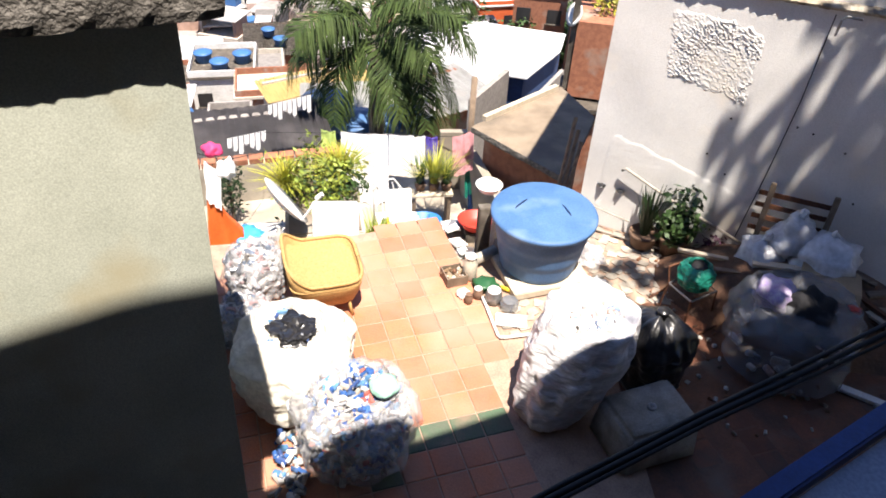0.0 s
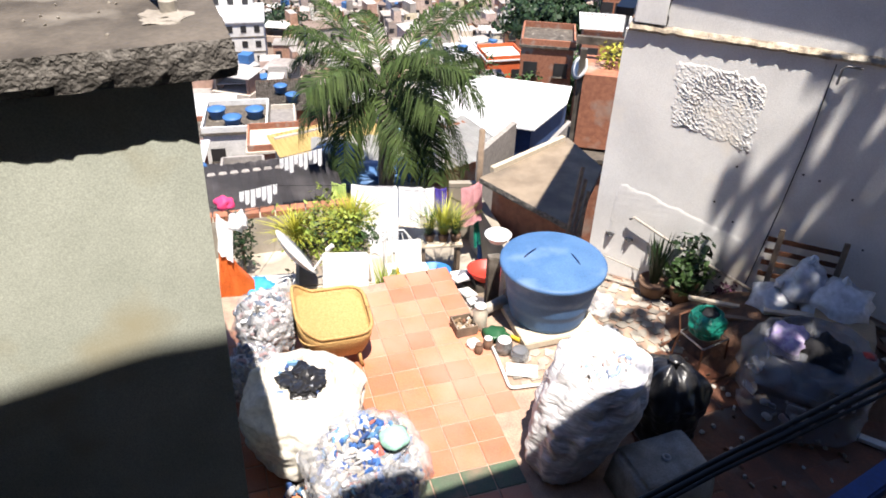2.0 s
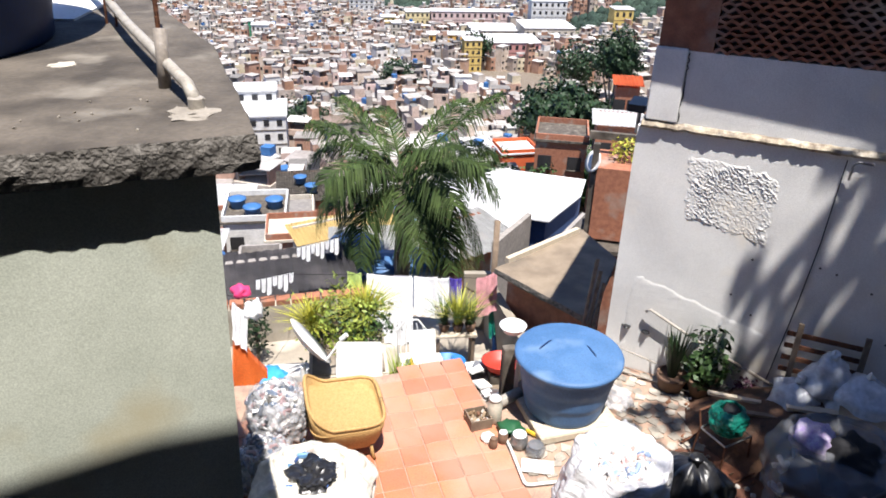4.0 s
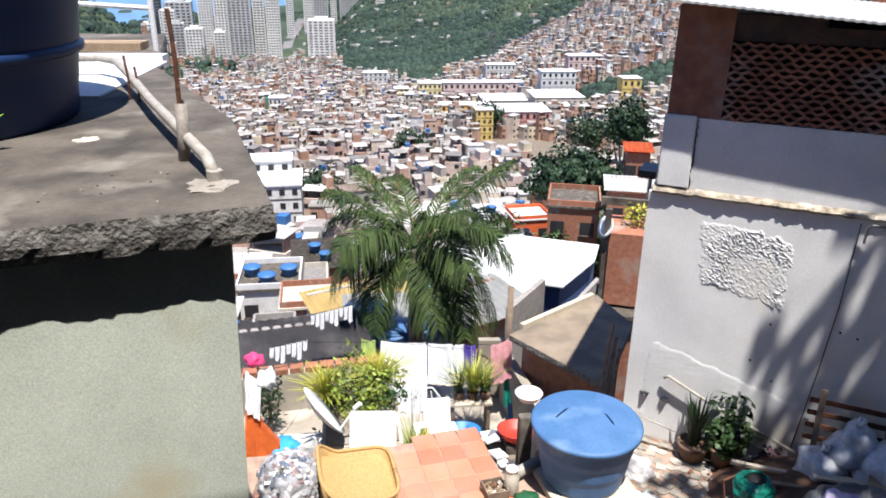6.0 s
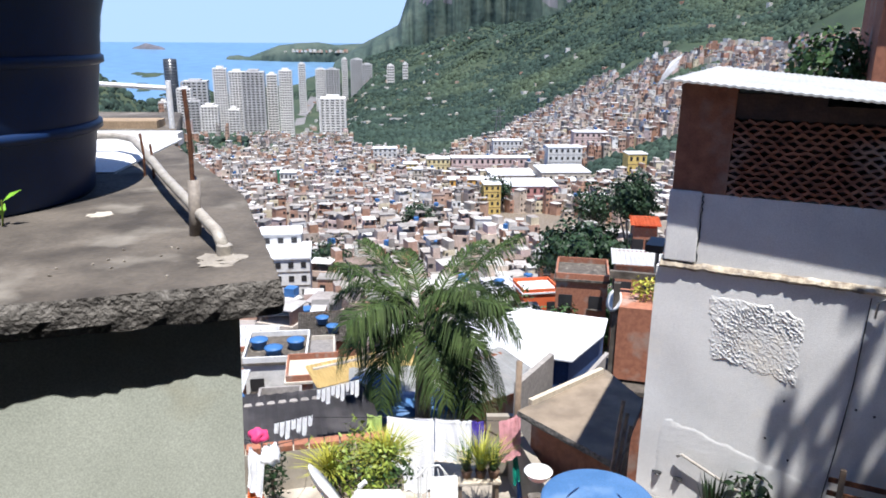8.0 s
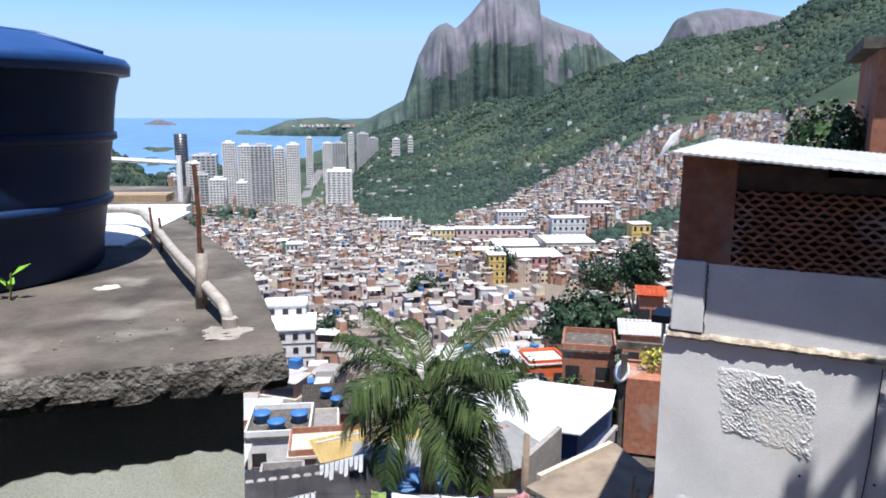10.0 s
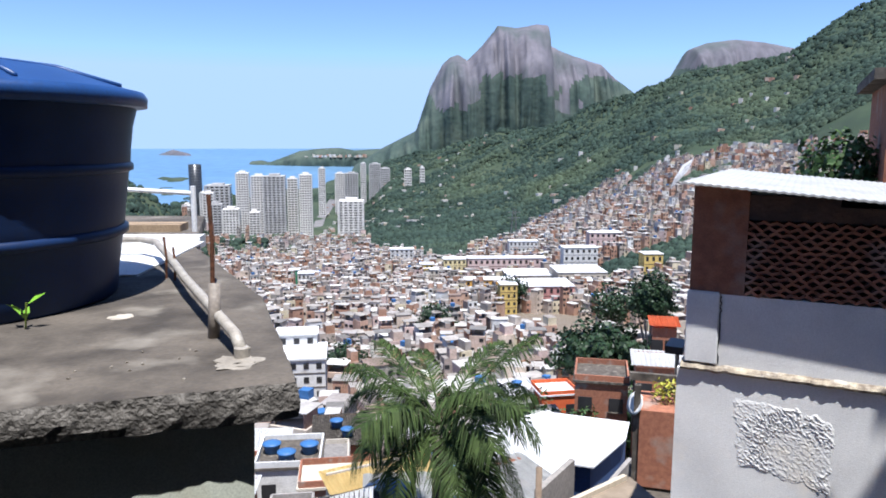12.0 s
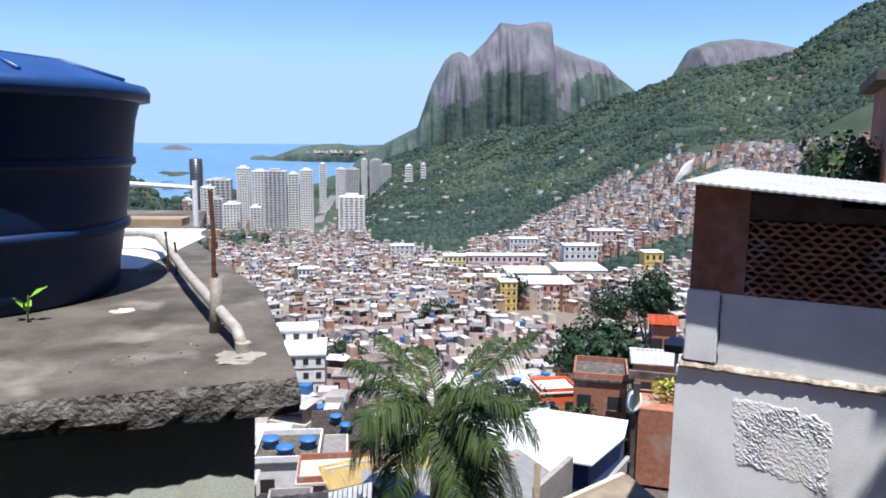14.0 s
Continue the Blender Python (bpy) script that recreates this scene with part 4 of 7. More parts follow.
LEAF_YELLOW = mat("yellow_green_leaves", (0.42, 0.4, 0.05), (0.3, 0.32, 0.04), 2, rough=0.5, bump=0, vary=0.3, island=True, fine=8)
LEAF_LIGHT = mat("fresh_leaves", (0.24, 0.29, 0.04), (0.14, 0.2, 0.03), 2, rough=0.5, bump=0, vary=0.4, island=True, fine=8)


def pot(t, r, h):
    return part("pot", lathe(((r * 0.72, 0), (r * 0.95, h * 0.8), (r, h * 0.82), (r, h), (r * 0.88, h), (r * 0.85, h * 0.85)), 24), CLAY, t, smooth=True)


t = thing("snake_plant", "tall stiff dark snake plant in a pot", "plant", (3.42, 7.42, 0))
pot(t, 0.2, 0.22)
b = part("foliage", blades(46, 0.8, 0.35, 0.05, 3, up=1.0, bend=0.1), LEAF_DARK, t)
b.location = (0, 0, 0.16)
t = thing("leafy_plant", "green leafy plant in a brown clay pot", "plant", (3.78, 7.28, 0))
pot(t, 0.21, 0.25)
leaves("foliage", LEAF, t, (0, 0, 0.45), 420, 0.3, 0.28, 0.3, 0.1, 7, narrow=0.6)
part("stem", blades(7, 0.85, 0.4, 0.012, 9, up=1.05, bend=0.2), LEAF_DARK, t)
leaves("top_leaves", LEAF_DARK, t, (0.05, 0.05, 0.85), 60, 0.25, 0.2, 0.16, 0.13, 8, narrow=0.5)
t = thing("purple_plant", "small purple-leaved plant in a flat white tray", "plant", (4.25, 7.1, 0), -20)
part("tray", boxes((0, 0, 0.02, 0.42, 0.24, 0.03), (0, 0.12, 0.06, 0.42, 0.02, 0.1), (0, -0.12, 0.06, 0.42, 0.02, 0.1), (0.2, 0, 0.06, 0.02, 0.22, 0.1), (-0.2, 0, 0.06, 0.02, 0.22, 0.1)), WHITE_PAINT, t)
leaves("foliage", mat("purple_leaves", (0.09, 0.03, 0.06), rough=0.5, bump=0, vary=0.4, island=True), t, (0, 0, 0.2), 170, 0.18, 0.13, 0.16, 0.08, 12)


# ---- pallet, carton, bars and boards in the yard ----
def pallet():
    t = thing("pallet", "weathered wooden pallet leaning against the white wall", "pallet", (on_wall(2.5, 0.34).x, on_wall(2.5, 0.34).y, 0.4), math.degrees(math.atan2(RW_D.y, RW_D.x)))
    for k in range(4):
        part("slat", boxes((0.1, 0.14 + 0.025 * k, 0.3 + k * 0.15, 0.85, 0.02, 0.06)), RUST, t)
    for x in (-0.2, 0.5):
        part("bearer", boxes(dict(cx=x, cy=0.13, cz=0.52, sx=0.06, sy=0.05, sz=0.8, rx=-9)), WOOD, t)


pallet()
bm = bmesh.new()
n = 40
rings = []
for i in range(14):
    f = i / 13
    ring = []
    for k in range(n):
        a = k * math.tau / n
        q = on_wall(2.95 + 1.7 * f * math.cos(a), 0.62 + 0.95 * f * math.sin(a))
        ring.append(bm.verts.new((q.x, q.y, max(0.62 * (1 - f ** 2.4) + 0.09 * noise.noise((q.x * 5, q.y * 5, 1)) * (1 - f), 0.0) - 0.01)))
    rings.append(ring)
for a, b in zip(rings, rings[1:]):
    for k in range(n):
        if a is rings[0]:
            continue
        bm.faces.new((a[k], b[k], b[(k + 1) % n], a[(k + 1) % n]))
bm.faces.new(rings[1])
bmesh.ops.recalc_face_normals(bm, faces=bm.faces)
tagged(part("rubbish_heap", bm, mat("dark_rubble", (0.15, 0.075, 0.045), (0.06, 0.042, 0.03), 6, c=(0.22, 0.11, 0.06), cscale=3, bump=0.8, fine=40), smooth=True), "dark heap of earth, timber and rubbish against the wall", "heap", kind="stuff")
rh = random.Random(6)
for k in range(12):
    q = on_wall(rh.uniform(1.7, 4.2), rh.uniform(0.3, 1.2))
    f = math.hypot((Vector((q.x, q.y, 0)) - on_wall(2.95, 0.62)).dot(RW_D) / 1.7, (Vector((q.x, q.y, 0)) - on_wall(2.95, 0.62)).dot(RW_N) / 0.95)
    tagged(part("timber", boxes(dict(cx=q.x, cy=q.y, cz=max(0.62 * (1 - min(f, 1) ** 2.4), 0) + 0.03, sx=rh.uniform(0.5, 1.1), sy=rh.uniform(0.05, 0.11), sz=0.035, rz=rh.uniform(-60, 20), ry=rh.uniform(-8, 8))), rh.choice((WOOD, WOOD, RUST, WOOD_PALE))), "broken length of timber on the rubbish heap", "timber", group="timbers on the heap")
t = thing("carton", "open brown cardboard carton", "box", (5.0, 5.86, 0.38), -28)
part("body", boxes((0, 0, 0.17, 0.62, 0.4, 0.34, 0, 0.004)), CARD, t)
part("flap", boxes(dict(cx=0, cy=0.26, cz=0.3, sx=0.6, sy=0.18, sz=0.008, rx=-25)), CARD, t)
part("flap", boxes(dict(cx=0, cy=-0.25, cz=0.31, sx=0.6, sy=0.16, sz=0.008, rx=25)), CARD, t)
for a, b, r, m, lab, nm in (((2.85, 7.75, 0.03), (3.87, 7.13, 0.05), 0.016, PVC, "long thin pipe lying by the wall", "pipe"), ((4.0, 6.32, 0.03), (4.52, 6.5, 0.03), 0.014, STEEL, "thin metal bar lying on the floor", "bar"),
                         ((3.2, 6.35, 0.04), (4.1, 6.9, 0.04), 0.014, RUST, "rusty iron bar lying on the floor", "bar"), ((4.35, 7.0, 0.12), (5.5, 6.2, 0.1), 0.014, STEEL, "thin metal bar lying on the floor", "bar"),
                         ((4.1, 7.05, 0.05), (5.3, 6.55, 0.2), 0.02, PVC, "pale plastic pipe lying on rubble", "pipe"), ((3.4, 5.65, 0.03), (3.95, 5.9, 0.03), 0.013, RUST, "rusty iron bar lying on the floor", "bar"),
                         ((4.6, 5.9, 0.02), (5.9, 5.5, 0.02), 0.02, WOOD, "dark wooden stick lying on the floor", "stick"), ((5.4, 5.4, 0.03), (6.1, 4.9, 0.03), 0.02, PVC, "pale plastic pipe lying on the floor", "pipe")):
    tagged(part(nm, tube([a, b], r, 8), m), lab, nm)
for x, y, sx, sy, rz, m in ((4.55, 7.12, 0.55, 0.1, -30, WOOD), (4.9, 6.3, 0.7, 0.12, -18, WOOD), (4.42, 6.62, 0.26, 0.16, 30, WOOD_PALE), (5.05, 4.75, 0.5, 0.09, -35, WHITE_PAINT), (5.75, 6.0, 0.9, 0.12, -26, WOOD), (4.2, 6.85, 0.8, 0.09, -28, WOOD), (5.9, 5.4, 0.7, 0.14, 10, WOOD)):
    tagged(part("board", boxes((x, y, 0.03, sx, sy, 0.05, rz, 0.004)), m), "loose weathered board lying on the yard floor", "board", group="loose boards in the yard")
tagged(part("rubble", litter(170, lambda r: Vector((r.uniform(3.2, 6.2), r.uniform(4.3, 7.2) - 0.0, 0.012)), 0.045, 88, 1.3), palette("rubble_bits", [(0.4, 0.36, 0.3), (0.5, 0.48, 0.45), (0.2, 0.13, 0.09), (0.3, 0.14, 0.08), (0.65, 0.62, 0.58)], scale=6)), "scattered chips of rubble and litter", "rubble", kind="stuff")

# ---- clutter between the tiles and the tank ----
t = thing("white_pipe", "angled white plastic pipe frame on the floor", "pipe")
part("pipe", tube([(1.1, 6.75, 0.025), (1.2, 6.28, 0.025), (1.275, 5.78, 0.025), (1.3, 5.75, 0.025), (1.34, 5.745, 0.025), (1.62, 5.78, 0.025), (2.05, 5.84, 0.025)], 0.018, 8), WHITE_PAINT, t, smooth=True)
t = thing("wooden_box", "small open wooden box of odds and ends", "box", (0.86, 6.78, 0), 15)
part("body", boxes((0, 0, 0.015, 0.26, 0.26, 0.02), (0, 0.125, 0.07, 0.27, 0.015, 0.13), (0, -0.125, 0.07, 0.27, 0.015, 0.13), (0.125, 0, 0.07, 0.015, 0.24, 0.13), (-0.125, 0, 0.07, 0.015, 0.24, 0.13)), WOOD, t)
part("odds", litter(26, lambda r: Vector((r.uniform(-0.1, 0.1), r.uniform(-0.1, 0.1), r.uniform(0.04, 0.1))), 0.05, 4), palette("odd_bits", [(0.3, 0.2, 0.12), (0.5, 0.45, 0.4), (0.2, 0.1, 0.06), (0.4, 0.3, 0.2)], scale=9), t)


def jar(name, label, x, y, r, h, m, lid_m=None):
    t = thing(name, label, "jar", (x, y, 0))
    part("body", lathe(((r * 0.9, 0), (r, 0.02), (r, h * 0.75), (r * 0.75, h * 0.88), (r * 0.75, h)), 22), m, t, smooth=True)
    part("lid", lathe(((r * 0.8, h * 0.95), (r * 0.82, h * 1.02), (r * 0.7, h * 1.06)), 22), lid_m or m, t, smooth=True)


jar("plastic_jug", "tall cloudy plastic jug", 1.06, 6.82, 0.09, 0.33, mat("cloudy_plastic", (0.6, 0.55, 0.45), rough=0.3, bump=0), WHITE_PAINT)
jar("glass_jar", "small brown glass jar", 1.0, 6.36, 0.05, 0.13, CLAY)
jar("glass_jar", "small brown jar with a pale lid", 1.12, 6.45, 0.06, 0.14, CLAY, WHITE_PAINT)
jar("paint_can", "paint can with a white lid", 1.3, 6.38, 0.1, 0.17, STEEL, WHITE_PAINT)
jar("glass_jar", "upturned clear glass bowl", 1.47, 6.25, 0.11, 0.13, FILM_GREY)
tagged(part("shoe", crumpled(0.09, 0.06, 6, 0.3, 2), WHITE_PAINT, smooth=True), "worn white rubber clog", "shoe").location = (0.95, 6.5, 0)
tagged(part("bag_of_green", crumpled(0.14, 0.12, 7, 0.35), mat("dark_green_film", (0.02, 0.1, 0.04), rough=0.4, bump=0.2), smooth=True), "crumpled dark green bag", "bag").location = (1.24, 6.62, 0)
tagged(part("toy_hammer", boxes((1.47, 6.56, 0.13, 0.14, 0.05, 0.04, -40, 0.01)), PLASTIC_YELLOW), "short yellow tool handle", "handle").location.z = -0.1
tagged(part("floor_slate", boxes((1.46, 6.02, 0.02, 0.36, 0.2, 0.02, -10, 0.004)), WHITE_PAINT), "flat white tile lying on the stones", "panel")
t = thing("drain_pipe", "short thick pale pipe stub", "pipe")
part("pipe", tube([(1.08, 7.0, 0.08), (1.42, 7.2, 0.12)], 0.07, 16), PVC, t, smooth=True)
tagged(part("post", boxes((1.28, 7.42, 0.2, 0.16, 0.12, 0.9, 10, 0.01)), CONCRETE), "short weathered concrete post", "post")
tagged(part("slab_piece", boxes(dict(cx=1.42, cy=7.5, cz=0.16, sx=0.05, sy=0.3, sz=0.6, rz=-10)), WHITE_PAINT), "upright white board behind the post", "board")
tagged(part("crumpled_sheet", crumpled(0.16, 0.12, 61, 0.5), FILM_WHITE), "crumpled sheet of plastic beside the tank", "plastic").location = (2.55, 6.55, 0)
tagged(part("crumpled_sheet", crumpled(0.2, 0.16, 62, 0.5), FILM), "crumpled sheet of clear plastic beside the tank", "plastic").location = (2.62, 7.1, 0)

# ---- on the slab roof ----
t = thing("vent_pipe", "bent aged plastic drain pipe on the slab", "pipe")
part("pipe", tube([(-0.93, 3.2, 4.93), (-0.98, 3.28, 4.99), (-1.25, 3.75, 5.02), (-1.65, 4.5, 5.03), (-2.0, 5.2, 5.04), (-2.4, 5.95, 5.05), (-2.62, 6.15, 5.05), (-3.2, 6.1, 5.04), (-4.5, 5.9, 5.04)], 0.028, 12), PVC, t, smooth=True)
part("pipe_mouth", lathe(((0.03, 0), (0.036, 0.005), (0.036, 0.05), (0.03, 0.055)), 14), PVC, t).location = (-0.93, 3.2, 4.9)
tagged(part("pipe_stub", tube([(-1.17, 3.55, 4.88), (-1.17, 3.6, 5.17)], 0.03, 12), mat("brown_grey_pipe", (0.3, 0.26, 0.22), rough=0.6, bump=0.2), smooth=True), "upright grey pipe stub on the slab", "pipe")
for x, y, h, r in ((-1.62, 4.95, 0.62, 0.016), (-2.02, 5.15, 0.3, 0.009), (-1.92, 5.05, 0.24, 0.009)):
    tagged(part("rebar", tube([(x, y, 4.88), (x + 0.01, y, 4.9 + h * 0.5), (x - 0.005, y + 0.01, 4.9 + h)], r, 7), RUST), "rusty bar standing in the slab", "bar", group="bars in the slab")
tagged(part("mortar_patch", crumpled(0.1, 0.014, 71, 0.5), STONE_PALE), "splash of white mortar at the pipe", "mortar").location = (-0.93, 3.13, 4.895)
tagged(part("mortar_patch", crumpled(0.06, 0.012, 72, 0.5), STONE_PALE), "splash of white mortar on the slab", "mortar").location = (-1.83, 3.98, 4.895)
tagged(part("pebbles", litter(13, lambda r: Vector((r.uniform(-1.6, -0.9), r.uniform(2.8, 3.5), 4.903)), 0.014, 13, 1.1), STONE_PALE), "few pale pebbles on the slab", "pebbles", kind="stuff")
t = thing("seedling", "small bright green seedling beside the tank", "plant", (-2.22, 3.72, 4.9))
for a, z, s in ((20, 0.13, 0.11), (160, 0.07, 0.09), (100, 0.06, 0.07), (300, 0.05, 0.07), (230, 0.09, 0.08)):
    bm = bmesh.new()
    vs = [bm.verts.new(v) for v in ((0, 0, 0), (s * 0.4, s * 0.25, 0.02), (s, 0, 0.03), (s * 0.4, -s * 0.25, 0.02))]
    bm.faces.new(vs)
    b = part("leaf", bm, mat("seedling_leaf", (0.2, 0.42, 0.04), rough=0.4, bump=0) if a == 20 else bpy.data.materials["seedling_leaf"], t)
    b.location, b.rotation_euler = (0.02 * math.cos(radians(a)), 0, z), (0.3, -0.3, radians(a))
part("stem", tube([(0, 0, 0), (0.01, 0, 0.08), (0.015, 0, 0.14)], 0.005, 6), LEAF_LIGHT, t)
# far end of the slab: white parapet and rail
t = thing("roof_parapet", "white painted roof parapet with a pale rail", "parapet", kind="structure")
part("parapet", boxes((-4.6, 7.0, 4.9, 4.4, 0.2, 0.12, 3)), WHITE_PAINT, t)
part("deck", boxes((-4.4, 6.0, 4.905, 4.2, 1.8, 0.02, 3)), WHITE_PAINT, t)
part("brick_course", boxes((-4.9, 7.9, 4.92, 4.0, 0.3, 0.12, 3)), CARD, t)
part("rail", tube([(-2.75, 7.9, 5.32), (-4.2, 7.7, 5.42), (-6, 7.5, 5.5)], 0.025, 8), WHITE_PAINT, t)
part("rail_post", tube([(-2.75, 7.9, 4.88), (-2.75, 7.9, 5.4)], 0.03, 10), WHITE_PAINT, t)

# ---- cables and blue edge of the house the view is taken from ----
for k, (off, r) in enumerate(((0.0, 0.013), (0.028, 0.011), (-0.025, 0.008))):
    tagged(part("cable", tube([(-0.6, 0.97 + off, 3.36 + off * 0.5), (0.55, 1.47 + off, 3.6), (1.23, 1.79 + off, 3.6), (2.22, 2.22 + off, 3.6 + off), (3.6, 2.8 + off, 3.66)], r, 8), CABLE, smooth=True), "slack black cable strung across the yard", "cable", group="black cables")
t = thing("gutter_edge", "blue enamelled edge beam with a grey ledge", "beam", kind="structure")
part("beam", boxes((1.98, 1.79, 3.55, 2.2, 0.085, 0.09, 27.3, 0.01)), BLUE_PAINT, t)
part("ledge_top", boxes((2.15, 1.42, 3.5, 2.3, 0.7, 0.1, 27.3)), mat("blue_grey_paint", (0.36, 0.4, 0.48), (0.3, 0.34, 0.42), 4, bump=0.1), t)


# ---- long wall details ----
def plaster_field(name, s0, s1, z0, z1, n, m, inside, relief, proud, label):
    """A coat on the wall with a ragged outline: inside() is positive within it, relief() its roughness."""
    bm = bmesh.new()
    g = []
    for i in range(n + 1):
        row = []
        for j in range(m + 1):
            q, z = s0 + (s1 - s0) * i / n, z0 + (z1 - z0) * j / m
            e = inside(q, z) + 0.05 * noise.noise((q * 5, z * 5, 1)) + 0.03 * noise.noise((q * 16, z * 16, 3))
            k = min(max(e * 14, 0), 1)
            row.append(bm.verts.new(on_wall(q, -0.012 + k * (0.012 + proud + relief(q, z)), z)))
        g.append(row)
    for a, b in zip(g, g[1:]):
        for j in range(m):
            bm.faces.new((a[j], b[j], b[j + 1], a[j + 1]))
    bmesh.ops.recalc_face_normals(bm, faces=bm.faces)
    part(name, bm, PLASTER_WHITE, RIGHT, label, smooth=True)


def ridges(q, z):
    """Strokes of the trowel, running down to one side."""
    u, v = q * 0.8 - z * 0.6, q * 0.6 + z * 0.8
    k = min(max(0.55 + 1.6 * noise.noise((q * 2.6, z * 2.6, 9)), 0.45), 1)
    return k * (max(0.3 - abs(noise.noise((u * 12, v * 30, 2))) * 1.7, 0) * 0.03 + abs(noise.noise((u * 26, v * 60, 5))) * 0.012)


plaster_field("rough_mortar_patch", 0.5, 1.95, 1.95, 3.28, 190, 180,
              lambda q, z: min(q - 0.68 + 0.1 * (z - 2.6), 1.76 - q, z - (2.28 - 0.2 * (q - 0.7)), 3.14 - 0.2 * abs(q - 1.0) - z) * 0.9,
              lambda q, z: ridges(q, z), 0.002, "patch of rough trowelled mortar")
plaster_field("lower_coat", 0.22, 2.6, 0.0, 1.7, 90, 70, lambda q, z: min(1.5 - 0.27 * (q - 0.2) - z, q - 0.27),
              lambda q, z: abs(noise.noise((q * 6, z * 30, 7))) * 0.008 * max(z - 0.7, 0), 0.004, "thick lower coat of worn plaster")
for q, z in ((2.33, 1.99), (2.51, 1.95), (1.62, 1.93), (1.48, 1.42), (2.9, 1.8), (1.75, 1.2), (3.2, 1.2)):
    part("plug_hole", tube([on_wall(q, -0.01, z), on_wall(q, 0.005, z)], 0.014, 8), DARK, RIGHT)
rc = random.Random(12)
part("crack", tube([on_wall(0.51 + rc.uniform(-0.014, 0.014), -0.014, 3.42 + 0.041 * k) for k in range(20)], 0.006, 6), DARK, RIGHT, "dark crack beside the corner strip")


def lattice():
    """Open brickwork: courses of slanting brick pieces with gaps, and a pier between the fields."""
    bm = box(bmesh.new(), 0, 0, 0, 0.085, 0.1, 0.032)
    me = bpy.data.meshes.new("brick")
    bm.to_mesh(me)
    bm.free()
    me.materials.append(BRICK)
    yaw = math.degrees(math.atan2(RW_D.y, RW_D.x))
    rnd = random.Random(3)
    far = bmesh.new()
    for row in range(14):
        for k in range(110):
            if 26 <= k < 30:
                continue
            tilt = (28 if (k + row) % 2 else -28) + rnd.uniform(-12, 12)
            m = Matrix.Translation(on_wall(0.78 + k * 0.066, -0.07 + rnd.uniform(-0.02, 0.02), 4.255 + row * 0.059 + rnd.uniform(-0.007, 0.007))) @ pose(0, 0, 0, 0, 0, yaw) @ pose(0, 0, 0, 0, tilt, 0)
            if k < 21:
                ob = new("brick", me)
                ob.parent = RIGHT
                ob.matrix_local = m
            else:
                bmesh.ops.create_cube(far, size=1, matrix=m @ Matrix.Diagonal((0.085, 0.1, 0.032, 1)))
    tagged(part("further_bricks", far, BRICK, RIGHT), kind="stuff")
    part("pier", wall_box(bmesh.new(), 2.5, 2.68, -0.2, -0.015, 4.22, 5.06), mat("dusty_concrete", (0.2, 0.15, 0.12), bump=0.3), RIGHT)


lattice()
part("crack_cable", tube([on_wall(2.28, 0.012, 3.28), on_wall(2.26, 0.01, 2.3), on_wall(2.2, 0.012, 1.4), on_wall(2.1, 0.012, 0.3)], 0.006, 6), CABLE, RIGHT, "thin dark cable down the wall")
part("hook", tube([on_wall(2.34, 0.03, 3.08), on_wall(2.34, 0.07, 3.26), on_wall(2.38, 0.09, 3.3), on_wall(2.52, 0.1, 3.3)], 0.014, 8), STEEL, RIGHT, "bent metal bracket")
part("wall_pipe", tube([on_wall(0.55, 0.06, 0.95), on_wall(0.6, 0.08, 1.0), on_wall(1.2, 0.08, 0.72), on_wall(2.3, 0.08, 0.3)], 0.018, 8), PVC, RIGHT, "thin pale pipe running down the wall", smooth=True)
part("wire_loop", tube([on_wall(0.3, 0.1, 0.05), on_wall(0.25, 0.14, 0.22), on_wall(0.3, 0.1, 0.34), on_wall(0.8, 0.12, 0.25)], 0.012, 7), PVC, RIGHT, smooth=True)
for s, z in ((0.33, 0.64), (0.58, 0.62)):
    b = part("hole", crumpled(0.055, 0.04, s * 10, 0.4, 2), DARK, RIGHT, "broken hole in the plaster")
    b.location = on_wall(s, 0.0, z - 0.02)
# dark gutter spout at the corner
t = thing("gutter_spout", "dark metal gutter end at the wall corner", "gutter")
part("channel", boxes(dict(cx=2.76, cy=8.35, cz=3.48, sx=0.2, sy=0.4, sz=0.09, rz=-26)), DARK, t)
part("downpipe", tube([(2.76, 8.3, 3.48), (2.76, 8.3, 3.15)], 0.025, 8), STEEL, t)
# paper kite caught on the roof corner
t = thing("scrap_kite", "torn white scrap caught on the roof corner", "scrap", on_wall(0.0, 0.32, 5.5))
bm = bmesh.new()
vs = [bm.verts.new(v) for v in ((0, 0, 0), (0.09, 0.03, 0.14), (0.2, 0.0, 0.22), (0.12, -0.02, 0.06), (-0.05, 0.0, -0.12))]
bm.faces.new(vs[:4])
bm.faces.new((vs[0], vs[3], vs[4]))
bmesh.ops.solidify(bm, geom=bm.faces[:], thickness=0.004)
part("scrap", bm, CLOTH_WHITE, t)


# ---- lower yard with its washing ----
LOW = -1.75
tagged(part("lower_floor", prism(((-4.2, 7.2), (2.3, 7.2), (2.3, 12.2), (-4.2, 12.2)), LOW - 0.3, LOW), YARD), "grey concrete floor of the lower yard", "floor", kind="structure")
t = thing("wall_grey", "bare grey plastered yard wall with a brick top course", "wall", kind="structure")
part("wall", prism(((-3.6, 10.8), (-0.7, 11.35), (-0.74, 11.55), (-3.64, 11.0)), LOW, -1.0), YARD, t)
bm = box(bmesh.new(), 0, 0, 0, 0.24, 0.2, 0.1, bevel=0.006)
me = bpy.data.meshes.new("brick")
bm.to_mesh(me)
bm.free()
me.materials.append(BRICK)
